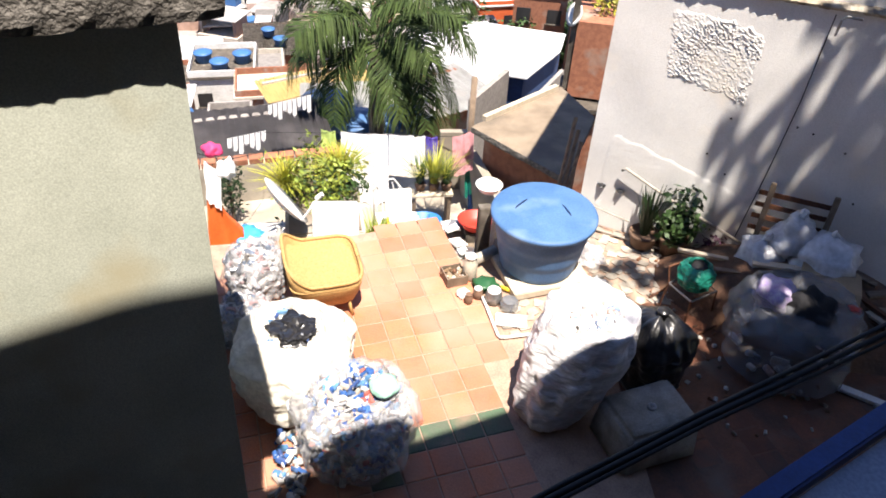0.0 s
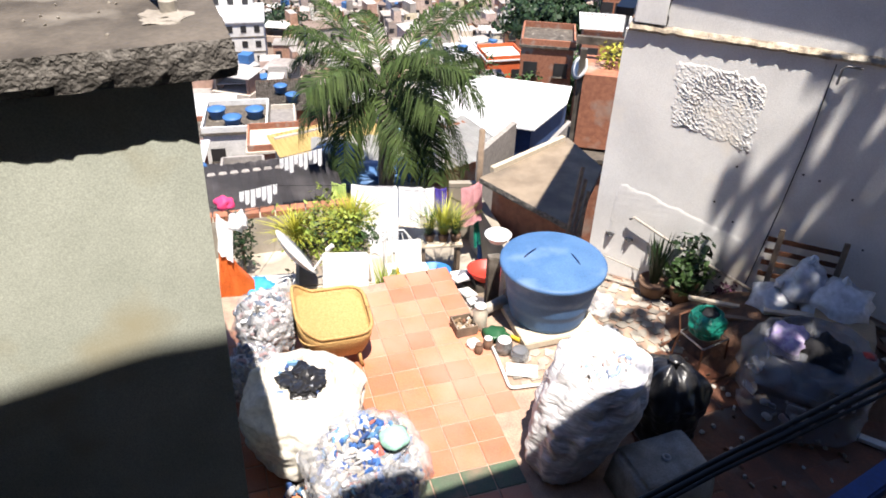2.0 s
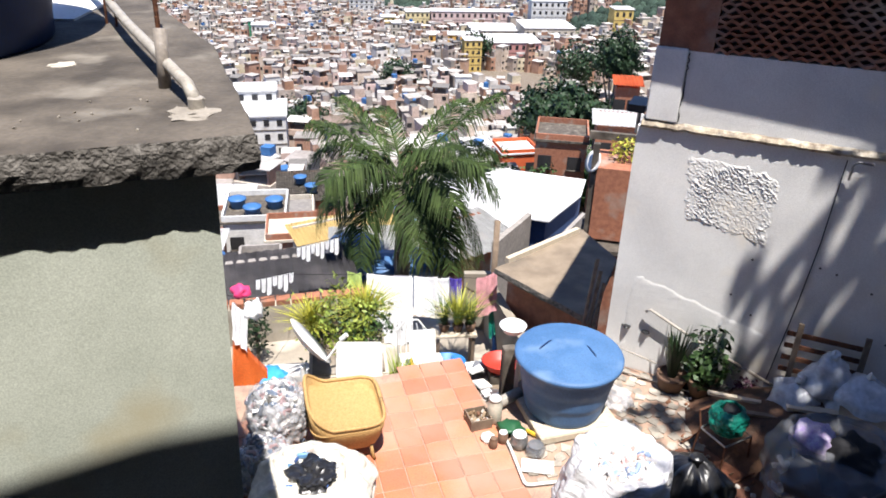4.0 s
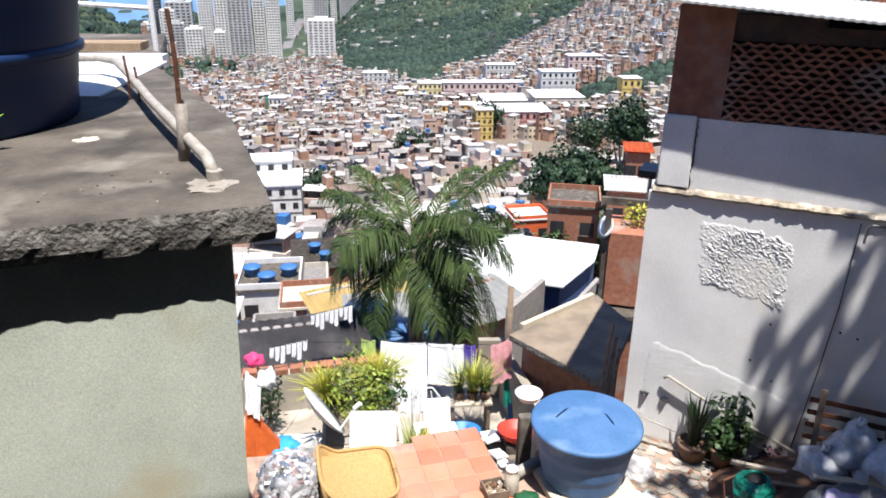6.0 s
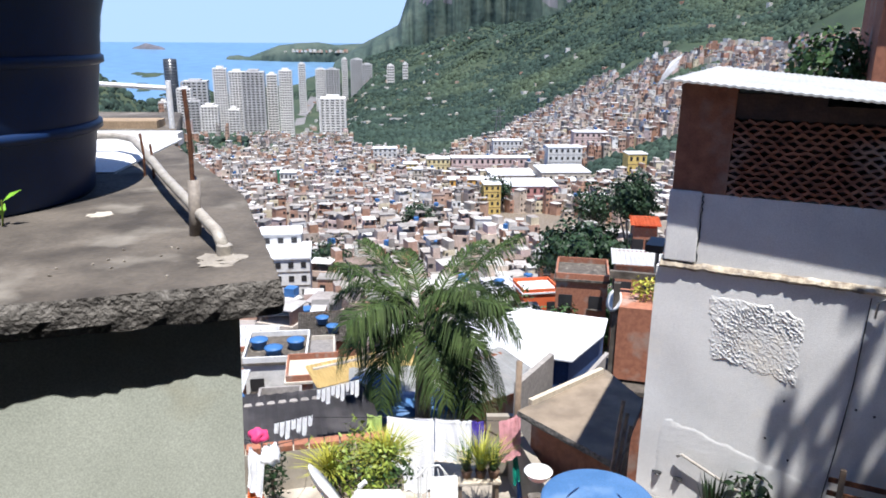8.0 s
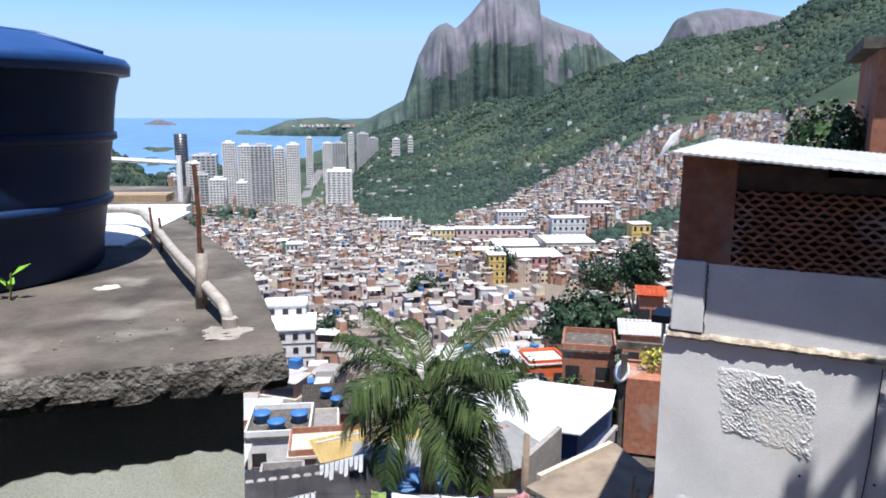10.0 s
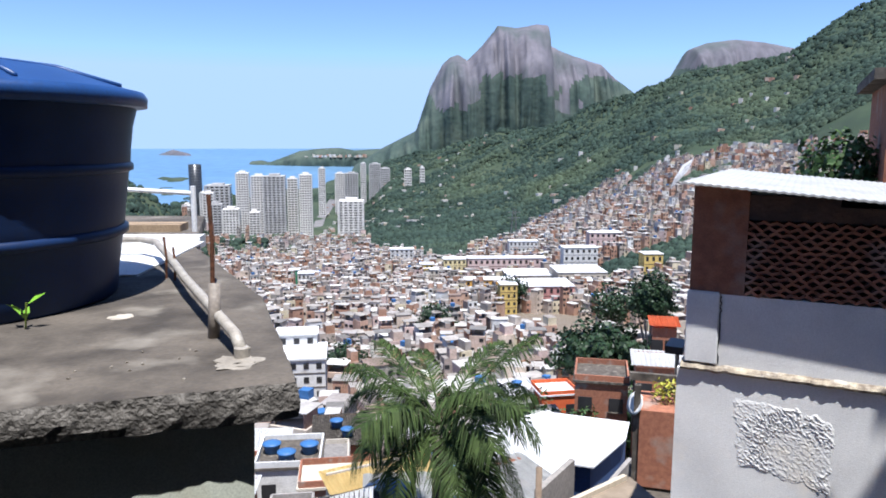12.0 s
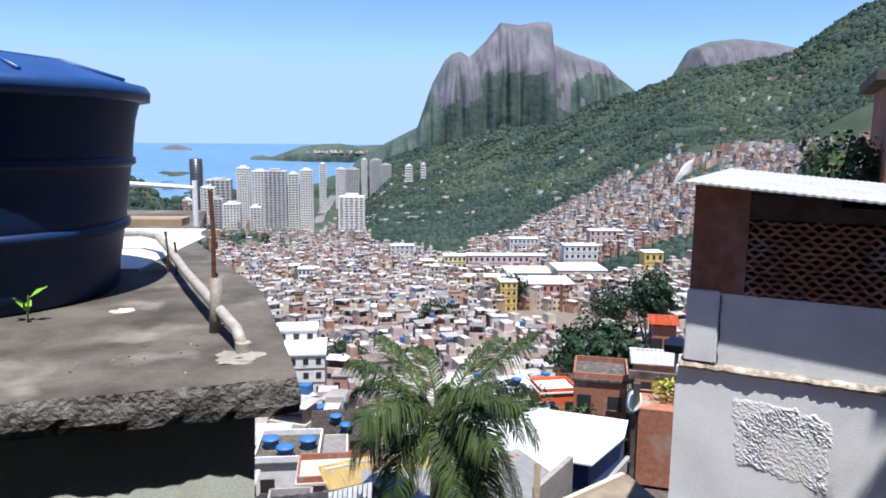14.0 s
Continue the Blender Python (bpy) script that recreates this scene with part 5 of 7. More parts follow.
for k in range(11):
    ob = new("brick", me)
    ob.parent = t
    ob.location, ob.rotation_euler.z = (-3.5 + k * 0.262, 10.92 + k * 0.0498, -0.95 + 0.004 * (k % 3)), radians(10.7)
t = thing("wall_stained", "stained concrete parapet beside the low house", "wall", kind="structure")
part("wall", prism(((1.45, 11.3), (2.05, 8.3), (2.2, 8.33), (1.6, 11.33)), LOW, -0.7), YARD, t)
part("end_wall", prism(((1.05, 11.4), (1.6, 11.4), (1.6, 11.52), (1.05, 11.52)), LOW, -0.55), YARD, t)
t = thing("planter", "cream rendered masonry planter box", "planter", (-0.85, 8.75, LOW))
part("body", boxes((0, 0, 0.72, 1.1, 1.3, 1.44, 6, 0.02)), mat("cream_render", (0.55, 0.48, 0.38), (0.42, 0.37, 0.3), 4, bump=0.3), t)
part("soil", boxes((0, 0, 1.45, 1.0, 1.2, 0.04, 6)), EARTH, t)
t = thing("shrub", "sunlit yellow-green shrub with fine leaves", "shrub", (-0.95, 9.15, -0.35))
for k in range(7):
    part("stem", tube([(0, 0, 0), (0.1 * math.cos(k), 0.1 * math.sin(k), 0.25), (0.4 * math.cos(k * 0.9), 0.35 * math.sin(k * 0.9), 0.5)], 0.014, 6, 0.005), WOOD, t)
leaves("crown", LEAF_LIGHT, t, (0.05, 0, 0.28), 2100, 0.62, 0.55, 0.44, 0.085, 21, narrow=0.4, lump=0.4)
leaves("dark_leaves", LEAF, t, (0.2, 0.0, 0.2), 900, 0.6, 0.5, 0.4, 0.09, 22, narrow=0.45)
b = part("yellow_fronds", blades(300, 0.75, 1.0, 0.02, 23, up=0.75, bend=0.7), LEAF_YELLOW, t)
b.location = (-0.45, -0.02, 0.12)
b = part("yellow_fronds", blades(260, 0.75, 1.0, 0.02, 24, up=0.8, bend=0.7), LEAF_YELLOW, t)
b.location = (0.35, 0.1, 0.25)
t = thing("bushy_grass", "tuft of long green grass-like leaves", "plant", (-0.1, 8.55, LOW))
part("pot", lathe(((0.16, 0), (0.22, 0.8), (0.2, 0.82)), 20), CLAY, t, smooth=True)
part("foliage", blades(230, 0.8, 0.75, 0.018, 25, up=0.85, bend=0.6), LEAF_LIGHT, t).location = (0, 0, 0.75)
t = thing("satellite_dish", "white satellite dish seen edge-on with its arm", "dish", (-1.28, 8.1, LOW))
dish = lathe(((0.01, 0.0), (0.15, 0.012), (0.3, 0.05), (0.4, 0.1), (0.405, 0.112), (0.3, 0.066), (0.01, 0.016)), 36)
b = part("reflector", dish, WHITE_PAINT, t, smooth=True)
b.matrix_local = Matrix.Translation((-0.05, 0.1, 1.92)) @ Vector((0.74, 0.33, 0.58)).to_track_quat('Z', 'Y').to_matrix().to_4x4() @ Matrix.Translation((0, 0, -0.05))
part("arm", tube([(0.17, 0.1, 1.62), (0.43, 0.08, 2.03)], 0.018, 8), WHITE_PAINT, t)
part("feed_horn", tube([(0.4, 0.08, 2.0), (0.48, 0.08, 2.08)], 0.035, 10), WHITE_PAINT, t)
part("mast", tube([(-0.15, -0.05, 0), (-0.13, 0.02, 1.6)], 0.035, 10), WHITE_PAINT, t)
tagged(part("white_board", boxes(dict(cx=-0.63, cy=7.95, cz=0.0, sx=0.62, sy=0.04, sz=0.62, rx=-24, bevel=0.02)), WHITE_PAINT), "large white foam board leaning on the planter", "board")
# bench with potted yellow palm
t = thing("bench", "rough pale wooden bench", "bench", (0.82, 10.25, LOW), 4)
part("seat", boxes((0, 0, 0.73, 0.72, 0.36, 0.05, 0, 0.006)), WOOD_PALE, t)
for x in (-0.3, 0.3):
    part("leg", boxes((x, 0, 0.35, 0.06, 0.3, 0.7)), WOOD, t)
for x, s in ((-0.18, 0.5), (0.05, 1.0), (0.26, 0.6)):
    t = thing("potted_palm", "yellowing potted palm in a dark pot", "plant", (0.82 + x, 10.25, LOW + 0.755), group="potted palms on the bench")
    part("pot", lathe(((0.07, 0), (0.1, 0.13), (0.09, 0.14)), 18), CLAY, t, smooth=True)
    part("foliage", blades(int(110 * s) + 30, 0.8 * (0.5 + s * 0.5), 0.95, 0.02, int(30 + s * 10), up=0.9, bend=0.6), LEAF_YELLOW if s > 0.7 else LEAF, t).location = (0, 0, 0.1)


def tub(name, label, x, y, z, r, h, m, sq=1.0):
    t = thing(name, label, "tub", (x, y, z))
    part("body", lathe(((r * 0.75, 0), (r * 0.98, h * 0.95), (r * 1.06, h), (r * 0.95, h), (r * 0.72, 0.03)), 28, warp=lambda p: Vector((p.x * sq, p.y, p.z))), m, t, smooth=True)


tub("washtub", "blue plastic washtub under the bench", 0.68, 9.75, LOW, 0.22, 0.5, PLASTIC_BLUE, 1.3)
tub("washtub", "bright red plastic basin", 1.42, 8.7, -0.62, 0.24, 0.14, PLASTIC_RED, 1.25)
tub("washtub", "white plastic basin on the parapet", 1.62, 9.2, -0.3, 0.2, 0.1, WHITE_PAINT)
tagged(part("stool_white", boxes((1.42, 8.7, LOW + 0.55, 0.4, 0.34, 1.1, 5, 0.02)), CONCRETE), "concrete stand under the red basin", "stand")
t = thing("yellow_crate", "yellow and orange plastic crate", "crate", (0.33, 8.98, LOW), 8)
part("body", boxes((0, 0, 0.5, 0.5, 0.4, 1.0, 0, 0.02)), PLASTIC_YELLOW, t)
part("lid", boxes((0.0, 0.05, 1.03, 0.44, 0.3, 0.04, 0, 0.01)), WHITE_PAINT, t)
tagged(part("white_door_panel", boxes(dict(cx=0.27, cy=9.45, cz=-1.15, sx=0.42, sy=0.04, sz=1.2, rx=-20, rz=6)), WHITE_PAINT), "white panel leaning in the lower yard", "panel")
tagged(part("blue_plank", boxes(dict(cx=0.6, cy=9.0, cz=-1.2, sx=0.04, sy=0.3, sz=1.0, ry=14)), PLASTIC_BLUE), "narrow bright blue plastic plank", "plank")
t = thing("metal_chair", "white wire-frame garden chair", "chair", (0.12, 9.95, LOW), 10)
for k in range(5):
    part("back_wire", tube([(-0.2 + k * 0.1, 0.1, 0.4), (-0.2 + k * 0.1, 0.16, 0.85), (-0.16 + k * 0.08, 0.17, 0.98)], 0.011, 6), WHITE_PAINT, t)
part("hoop", tube([(-0.24, 0.1, 0.0), (-0.24, 0.16, 0.85), (-0.1, 0.17, 1.05), (0.1, 0.17, 1.05), (0.24, 0.16, 0.85), (0.24, 0.1, 0.0)], 0.015, 7), WHITE_PAINT, t, smooth=True)
part("seat", boxes((0, -0.1, 0.42, 0.46, 0.44, 0.03)), WHITE_PAINT, t)
rw = random.Random(17)
for k in range(14):
    tagged(part("white_scrap", boxes(dict(cx=rw.uniform(0.8, 1.35), cy=rw.uniform(7.95, 8.9), cz=-0.72 + rw.uniform(-0.05, 0.12), sx=rw.uniform(0.1, 0.26), sy=rw.uniform(0.1, 0.24), sz=0.03, rz=rw.uniform(0, 90), rx=rw.uniform(-14, 14), ry=rw.uniform(-14, 14))), WHITE_PAINT if k % 3 else STEEL), "broken pieces of white board dumped below the terrace", "scrap", group="white scraps")
tagged(part("scrap_heap", prism(((0.86, 7.9), (1.5, 7.7), (1.5, 9.0), (0.84, 9.0)), LOW, -0.8), EARTH), "heap of rubble below the terrace edge", "rubble", kind="stuff")


# ---- washing line ----
def hung_cloth(name, label, m, a, b, drop, seed, group=""):
    """A cloth pegged along a line from a to b, hanging in soft folds."""
    a, b = Vector(a), Vector(b)
    bm = bmesh.new()
    n, k = 22, 10
    g = []
    side = (b - a).cross(Vector((0, 0, 1))).normalized()
    for i in range(n + 1):
        f = i / n
        dd = drop * (1 + 0.07 * noise.noise((f * 3, seed, 0)))
        g.append([bm.verts.new(a.lerp(b, f) + side * (0.018 * math.sin(f * 17 + seed) * (j / k) + 0.04 * noise.noise((f * 4, j / k * 2, seed))) + Vector((0, -0.55 * dd * j / k, -dd * j / k - 0.03 * math.sin(f * math.pi)))) for j in range(k + 1)])
    for p, q in zip(g, g[1:]):
        for j in range(k):
            bm.faces.new((p[j], q[j], q[j + 1], p[j + 1]))
    bmesh.ops.solidify(bm, geom=bm.faces[:], thickness=0.006)
    return tagged(part(name, bm, m, smooth=True), label, "laundry", group)


LINE_Z = -0.66
tagged(part("clothes_line", tube([(-2.1, 11.75, -0.75), (-0.4, 11.6, LINE_Z - 0.02), (1.5, 11.25, LINE_Z + 0.1)], 0.006, 6), CABLE), "thin dark sagging clothes line", "line")
hung_cloth("sheet", "white sheet pegged on the clothes line", CLOTH_WHITE, (-0.72, 11.62, LINE_Z), (0.1, 11.55, LINE_Z), 0.95, 1, "washing")
hung_cloth("sheet", "long white sheet pegged on the clothes line", CLOTH_WHITE, (-0.4, 11.5, LINE_Z), (0.12, 11.46, LINE_Z), 1.05, 2, "washing")
hung_cloth("towel", "white towel pegged on the clothes line", CLOTH_WHITE, (0.14, 11.55, LINE_Z), (0.52, 11.5, LINE_Z), 0.62, 3, "washing")
hung_cloth("shirt", "white shirt pegged on the clothes line", CLOTH_WHITE, (0.5, 11.5, LINE_Z + 0.01), (0.78, 11.45, LINE_Z + 0.01), 0.45, 4, "washing")
hung_cloth("purple_cloth", "purple cloth pegged on the clothes line", PURPLE, (0.79, 11.42, LINE_Z + 0.03), (1.0, 11.4, LINE_Z + 0.03), 0.36, 5, "washing")
hung_cloth("lime_cloth", "lime green cloth pegged on the clothes line", LIME, (-1.08, 11.68, LINE_Z + 0.02), (-0.82, 11.64, LINE_Z), 0.34, 6, "washing")
t = thing("line_pole", "dark weathered wooden line pole", "pole", (1.55, 11.2, LOW))
part("pole", tube([(0, 0, 0), (0.01, 0.01, 2.35)], 0.055, 10), WOOD, t, smooth=True)
for lab, m, x, y, z, w, d, s in (("pink towel draped over the pole", PINK, 1.22, 11.0, -0.3, 0.36, 0.6, 11), ("teal cloth hanging from the pole", PLASTIC_GREEN, 1.46, 10.95, -0.75, 0.2, 0.55, 12), ("navy cloth hanging from the pole", TANK_NAVY, 1.52, 10.9, -0.85, 0.16, 0.75, 13)):
    hung_cloth("hung_cloth", lab, m, (x, y, z - 0.12), (x + w, y, z + 0.05), d, s)
# tarpaulins and washing beside the neighbour's wall
hung_cloth("orange_tarp", "bright orange tarpaulin hung as an awning", ORANGE_TARP, (-2.6, 9.25, -0.3), (-2.08, 8.95, -0.8), 0.95, 14)
hung_cloth("red_cloth", "red cloth hanging under the tarpaulin", RED_CLOTH, (-2.2, 9.0, -1.0), (-1.8, 8.75, -1.3), 0.4, 15)
b = tagged(part("blue_tarp", crumpled(0.25, 0.26, 81, 0.4), BLUE_TARP, smooth=True), "crumpled bright blue tarpaulin", "tarpaulin")
b.location = (-2.05, 9.05, LOW + 0.55)
tagged(part("tarp_stand", boxes((-2.05, 9.05, LOW + 0.275, 0.5, 0.4, 0.55, 20, 0.02)), CONCRETE), "low square concrete block", "block")
tagged(part("awning_bar", tube([(-2.6, 9.0, -1.35), (-2.1, 8.9, -0.98)], 0.015, 7), WHITE_PAINT), "thin white metal awning bar", "bar")
hung_cloth("white_cloth", "white clothes hanging beside the wall", CLOTH_WHITE, (-2.6, 9.4, 0.1), (-2.36, 9.3, -0.02), 0.5, 16)
tagged(part("pink_cap", crumpled(0.13, 0.2, 83, 0.25), MAGENTA, smooth=True), "bright pink cloth bundle on the line", "laundry").location = (-2.47, 9.45, 0.16)
b = tagged(part("bunched_shirt", crumpled(0.14, 0.3, 84, 0.4), CLOTH_WHITE, smooth=True), "bunched white clothes on the line", "laundry")
b.location = (-2.3, 9.4, -0.18)
tagged(part("side_line", tube([(-3.2, 9.6, 0.25), (-2.3, 9.4, 0.1), (-2.0, 11.0, -0.7)], 0.006, 6), CABLE), "thin dark sagging clothes line", "line")
t = thing("dark_shrub", "dark conifer-like shrub in shade", "shrub", (-2.55, 10.4, LOW))
part("stem", tube([(0, 0, 0), (0.02, 0, 0.8)], 0.03, 7), WOOD, t)
leaves("crown", LEAF_DARK, t, (0, 0, 0.75), 500, 0.25, 0.25, 0.6, 0.09, 27)
t = thing("weed", "straggling green weed on a white wall", "plant", (-1.62, 9.4, LOW))
leaves("foliage", LEAF, t, (0, 0, 0.35), 220, 0.22, 0.2, 0.4, 0.09, 28)
t = thing("white_steps", "pale broken plaster garden steps", "steps", (-2.1, 8.5, LOW), 5)
for k in range(3):
    part("step", boxes((0, 0.35 * k, 0.12 + 0.12 * k, 1.3, 0.36, 0.24 + 0.24 * k, 0, 0.015)), MORTAR_ROUGH, t)

# ---- low house with a slab roof beside the parapet ----
t = thing("low_house", "low unplastered brick house with a stained slab roof", "house")
part("wall", prism(((1.72, 10.65), (2.78, 9.3), (3.5, 11.0), (3.2, 11.9)), LOW - 3, -0.11), BRICK, t)
part("roof", slab_mesh(((1.47, 10.62), (2.74, 9.02), (3.66, 10.97), (3.3, 12.15)), -0.11, 0.0, 9.0, 0.012, 0.08), [mat("mossy_concrete", (0.27, 0.215, 0.155), (0.18, 0.14, 0.1), 3, c=(0.12, 0.1, 0.08), cscale=1.3, camt=0.4, bump=0.4), CONCRETE_EDGE], t, "stained concrete roof slab")
part("kerb", boxes((2.45, 11.42, 0.04, 1.9, 0.09, 0.1, 39)), WOOD_PALE, t)
for k in range(3):
    tagged(part("plank", tube([(2.5 + k * 0.05, 8.75 - k * 0.06, -0.8), (2.75 + k * 0.07, 9.1, 1.0 - k * 0.2)], 0.03, 6), WOOD), "long timber leaning on the wall corner", "plank", group="leaning timbers")


# ---- palm ----
def frond(length, az, rise, droop, seed):
    """A feather leaf: an arching stalk with two combs of long leaflets that bend down at their tips."""
    rnd = random.Random(seed)
    d, s = Vector((math.cos(az), math.sin(az), 0)), Vector((-math.sin(az), math.cos(az), 0))
    bm = bmesh.new()
    n = 24
    tw = rnd.uniform(-0.3, 0.3)
    pts = []
    for i in range(n + 1):
        f = i / n
        pts.append(d * length * (f - 0.25 * droop * f ** 2.5) + s * tw * length * f * f * 0.5 + Vector((0, 0, length * (rise * f - droop * f ** 2.0))))
    tube(pts, 0.032, 5, 0.006, bm=bm)
    for i in range(5, n + 1):
        f = i / n
        tang = (pts[i] - pts[i - 1]).normalized()
        side = tang.cross(Vector((0, 0, 1)))
        side = side.normalized() if side.length > 0.15 else s
        ll = length * 0.31 * (math.sin(math.pi * min(0.16 + f * 0.78, 1)) ** 0.6) + 0.06
        for q in range(4):
            for sg in (-1, 1):
                o = pts[i - 1].lerp(pts[i], (q + rnd.uniform(0, 0.6)) / 4)
                out = (side * sg * rnd.uniform(0.62, 0.85) + tang * rnd.uniform(0.55, 0.75) + Vector((0, 0, rnd.uniform(-0.12, 0.3)))).normalized()
                l = ll * rnd.uniform(0.85, 1.1)
                w = tang.cross(out).cross(out).normalized() * 0.018
                hang = rnd.uniform(0.4, 0.8)
                p1, p2 = o + out * l * 0.5 - Vector((0, 0, l * 0.07)), o + out * l * 0.86 - Vector((0, 0, l * hang))
                v = [bm.verts.new(x) for x in (o - w * 0.5, o + w * 0.5, p1 + w, p1 - w, p2)]
                bm.faces.new(v[:4])
                bm.faces.new((v[3], v[2], v[4]))
    return bm


PALM_LEAF = mat("palm_leaf", (0.05, 0.076, 0.02), (0.024, 0.044, 0.012), 2, rough=0.65, bump=0, vary=0.5, island=True, fine=10, spec=0.1)
PALM_OLD = mat("old_palm_leaf", (0.14, 0.14, 0.05), (0.1, 0.1, 0.04), 2, rough=0.5, bump=0, vary=0.35, island=True, fine=10)
TRUNK = mat("palm_bark", (0.2, 0.17, 0.15), (0.12, 0.1, 0.09), 5, bump=0.6, fine=20)


def palm():
    t = thing("palm_tree", "tall feather palm with arching glossy fronds", "tree", (-0.08, 17.5, -8.6))
    top = 7.4
    part("trunk", tube([(0.05, 0.1, 0), (0, 0, 2.5), (-0.05, 0, 5.2), (0, 0, 6.4), (0, 0, top)], 0.24, 14, 0.17), TRUNK, t, smooth=True)
    rnd = random.Random(8)
    for k in range(10):
        z = 5.6 + k * 0.14
        a = k * 2.4
        part("leaf_base", tube([(0.1 * math.cos(a), 0.1 * math.sin(a), z), (0.26 * math.cos(a), 0.26 * math.sin(a), z + 0.35), (0.34 * math.cos(a), 0.34 * math.sin(a), z + 0.6)], 0.06, 7, 0.02), TRUNK, t)
    for k in range(3):
        a = 4.2 + k * 0.5
        part("dry_stalk", tube([(0.15 * math.cos(a), 0.15 * math.sin(a), 6.6), (0.4 * math.cos(a), 0.35 * math.sin(a), 6.0), (0.35 * math.cos(a), 0.4 * math.sin(a), 4.9)], 0.04, 6, 0.01), WOOD_PALE, t)
    n = 27
    for k in range(n):
        a = k * 2.39996 + rnd.uniform(-0.2, 0.2)
        f = k / n
        rise, droop = 1.25 - 1.0 * f + rnd.uniform(-0.1, 0.1), 0.5 + 0.75 * f
        o = part("frond", frond(3.1 * rnd.uniform(0.85, 1.08), a, rise, droop, k), PALM_OLD if k > n - 5 else PALM_LEAF, t)
        o.location = (0, 0, top - 0.25 * f)


palm()


# ---- broad-leaved trees ----
def tree(label, x, y, r, h, seed, material=None, n=1600, size=0.5, crown=None):
    z = land(x, y)
    mid, half = (crown[0] - z + 0.3, crown[1]) if crown else (h * 0.72, h * 0.34)
    t = thing("tree", label, "tree", (x, y, z - 0.3))
    part("trunk", tube([(0, 0, 0), (0.05 * h, 0, h * 0.3), (0.0, 0.02 * h, h * 0.6)], h * 0.035, 9, h * 0.02), TRUNK, t, smooth=True)
    for k in range(5):
        a = k * 1.3 + seed
        part("limb", tube([(0.03 * h, 0, h * 0.35), (0.3 * r * math.cos(a), 0.3 * r * math.sin(a), h * 0.55), (0.65 * r * math.cos(a), 0.65 * r * math.sin(a), h * 0.78)], h * 0.018, 6, h * 0.005), TRUNK, t)
    leaves("crown", material or LEAF, t, (0, 0, mid), n, r, r, half, size, seed, lump=0.45, narrow=0.7, hollow=0.35, gap=-0.4)


tree("dense dark green broad-leaved tree above brick walls", 15.0, 66, 3.9, 17, 3, LEAF_DARK, 9000, 0.5, (-14.0, 2.6))
tree("broad-leaved tree among the roofs", 19.2, 72, 2.6, 11, 4, LEAF, 4000, 0.5)
tree("large round tree behind the houses", 50.5, 172, 5.0, 28, 5, LEAF_DARK, 10000, 0.75, (-32.0, 5.5))
tree("tree between small houses", 6.3, 64, 2.6, 9.5, 6, LEAF_DARK, 3600, 0.42)
tree("low spreading tree beside the white roof", 7.6, 46, 3.2, 10.5, 7, LEAF, 5200, 0.38)
tree("tree beside the tall white block", -24, 172, 6, 14, 8, LEAF_DARK, 1800, 0.9)
tree("tree among the roofs", 60, 250, 9, 20, 9, LEAF_DARK, 1800, 1.2)
tree("tree in front of the school roofs", 32, 330, 7, 16, 10, LEAF_DARK, 1400, 1.2)
tree("tree among the houses", -3, 240, 6, 15, 12, LEAF_DARK, 1200, 1.1)
t = thing("tree", "tall shady tree leaning over the yard", "tree", (10.1, 0.45, -7))
part("trunk", tube([(0, 0, 0), (-0.3, 0.3, 8), (-1.6, 1.0, 15), (-2.4, 1.4, 19)], 0.3, 10, 0.12), TRUNK, t, smooth=True)
for k in range(6):
    part("limb", tube([(-1.7, 1.0, 15.5), (-2.6 + 1.2 * math.cos(k), 1.4 + 1.1 * math.sin(k), 18), (-2.8 + 2.4 * math.cos(k), 1.5 + 2.0 * math.sin(k), 19.2)], 0.08, 6, 0.02), TRUNK, t)
leaves("crown", LEAF, t, (-2.7, 1.5, 19.2), 9000, 3.4, 2.9, 1.5, 0.36, 11, narrow=0.6, hollow=0.1, gap=-0.22)


# brick house rising behind the lattice
t = thing("brick_house", "unplastered hollow brick house with a slab roof", "house", (10.0, 14.6, 0), -26)
part("wall", boxes((0, 0, 2.5, 2.4, 4, 9)), BRICK, t)
part("roof", boxes((0, 0, 7.1, 3.0, 4.6, 0.2)), CONCRETE, t)
t = thing("tree", "slender green tree beside the brick house", "tree", (8.0, 14.8, -6.4))
part("trunk", tube([(0, 0, 0), (0.08, 0, 6), (0.0, 0.05, 11.4)], 0.11, 8, 0.05), TRUNK, t, smooth=True)
for k in range(4):
    part("limb", tube([(0, 0, 10.6), (0.4 * math.cos(k * 1.6), 0.3 * math.sin(k * 1.6), 11.3), (0.7 * math.cos(k * 1.6), 0.5 * math.sin(k * 1.6), 11.9)], 0.035, 6, 0.01), TRUNK, t)
leaves("crown", LEAF, t, (0.15, 0, 11.7), 1500, 0.95, 0.7, 0.75, 0.16, 41, narrow=0.6)


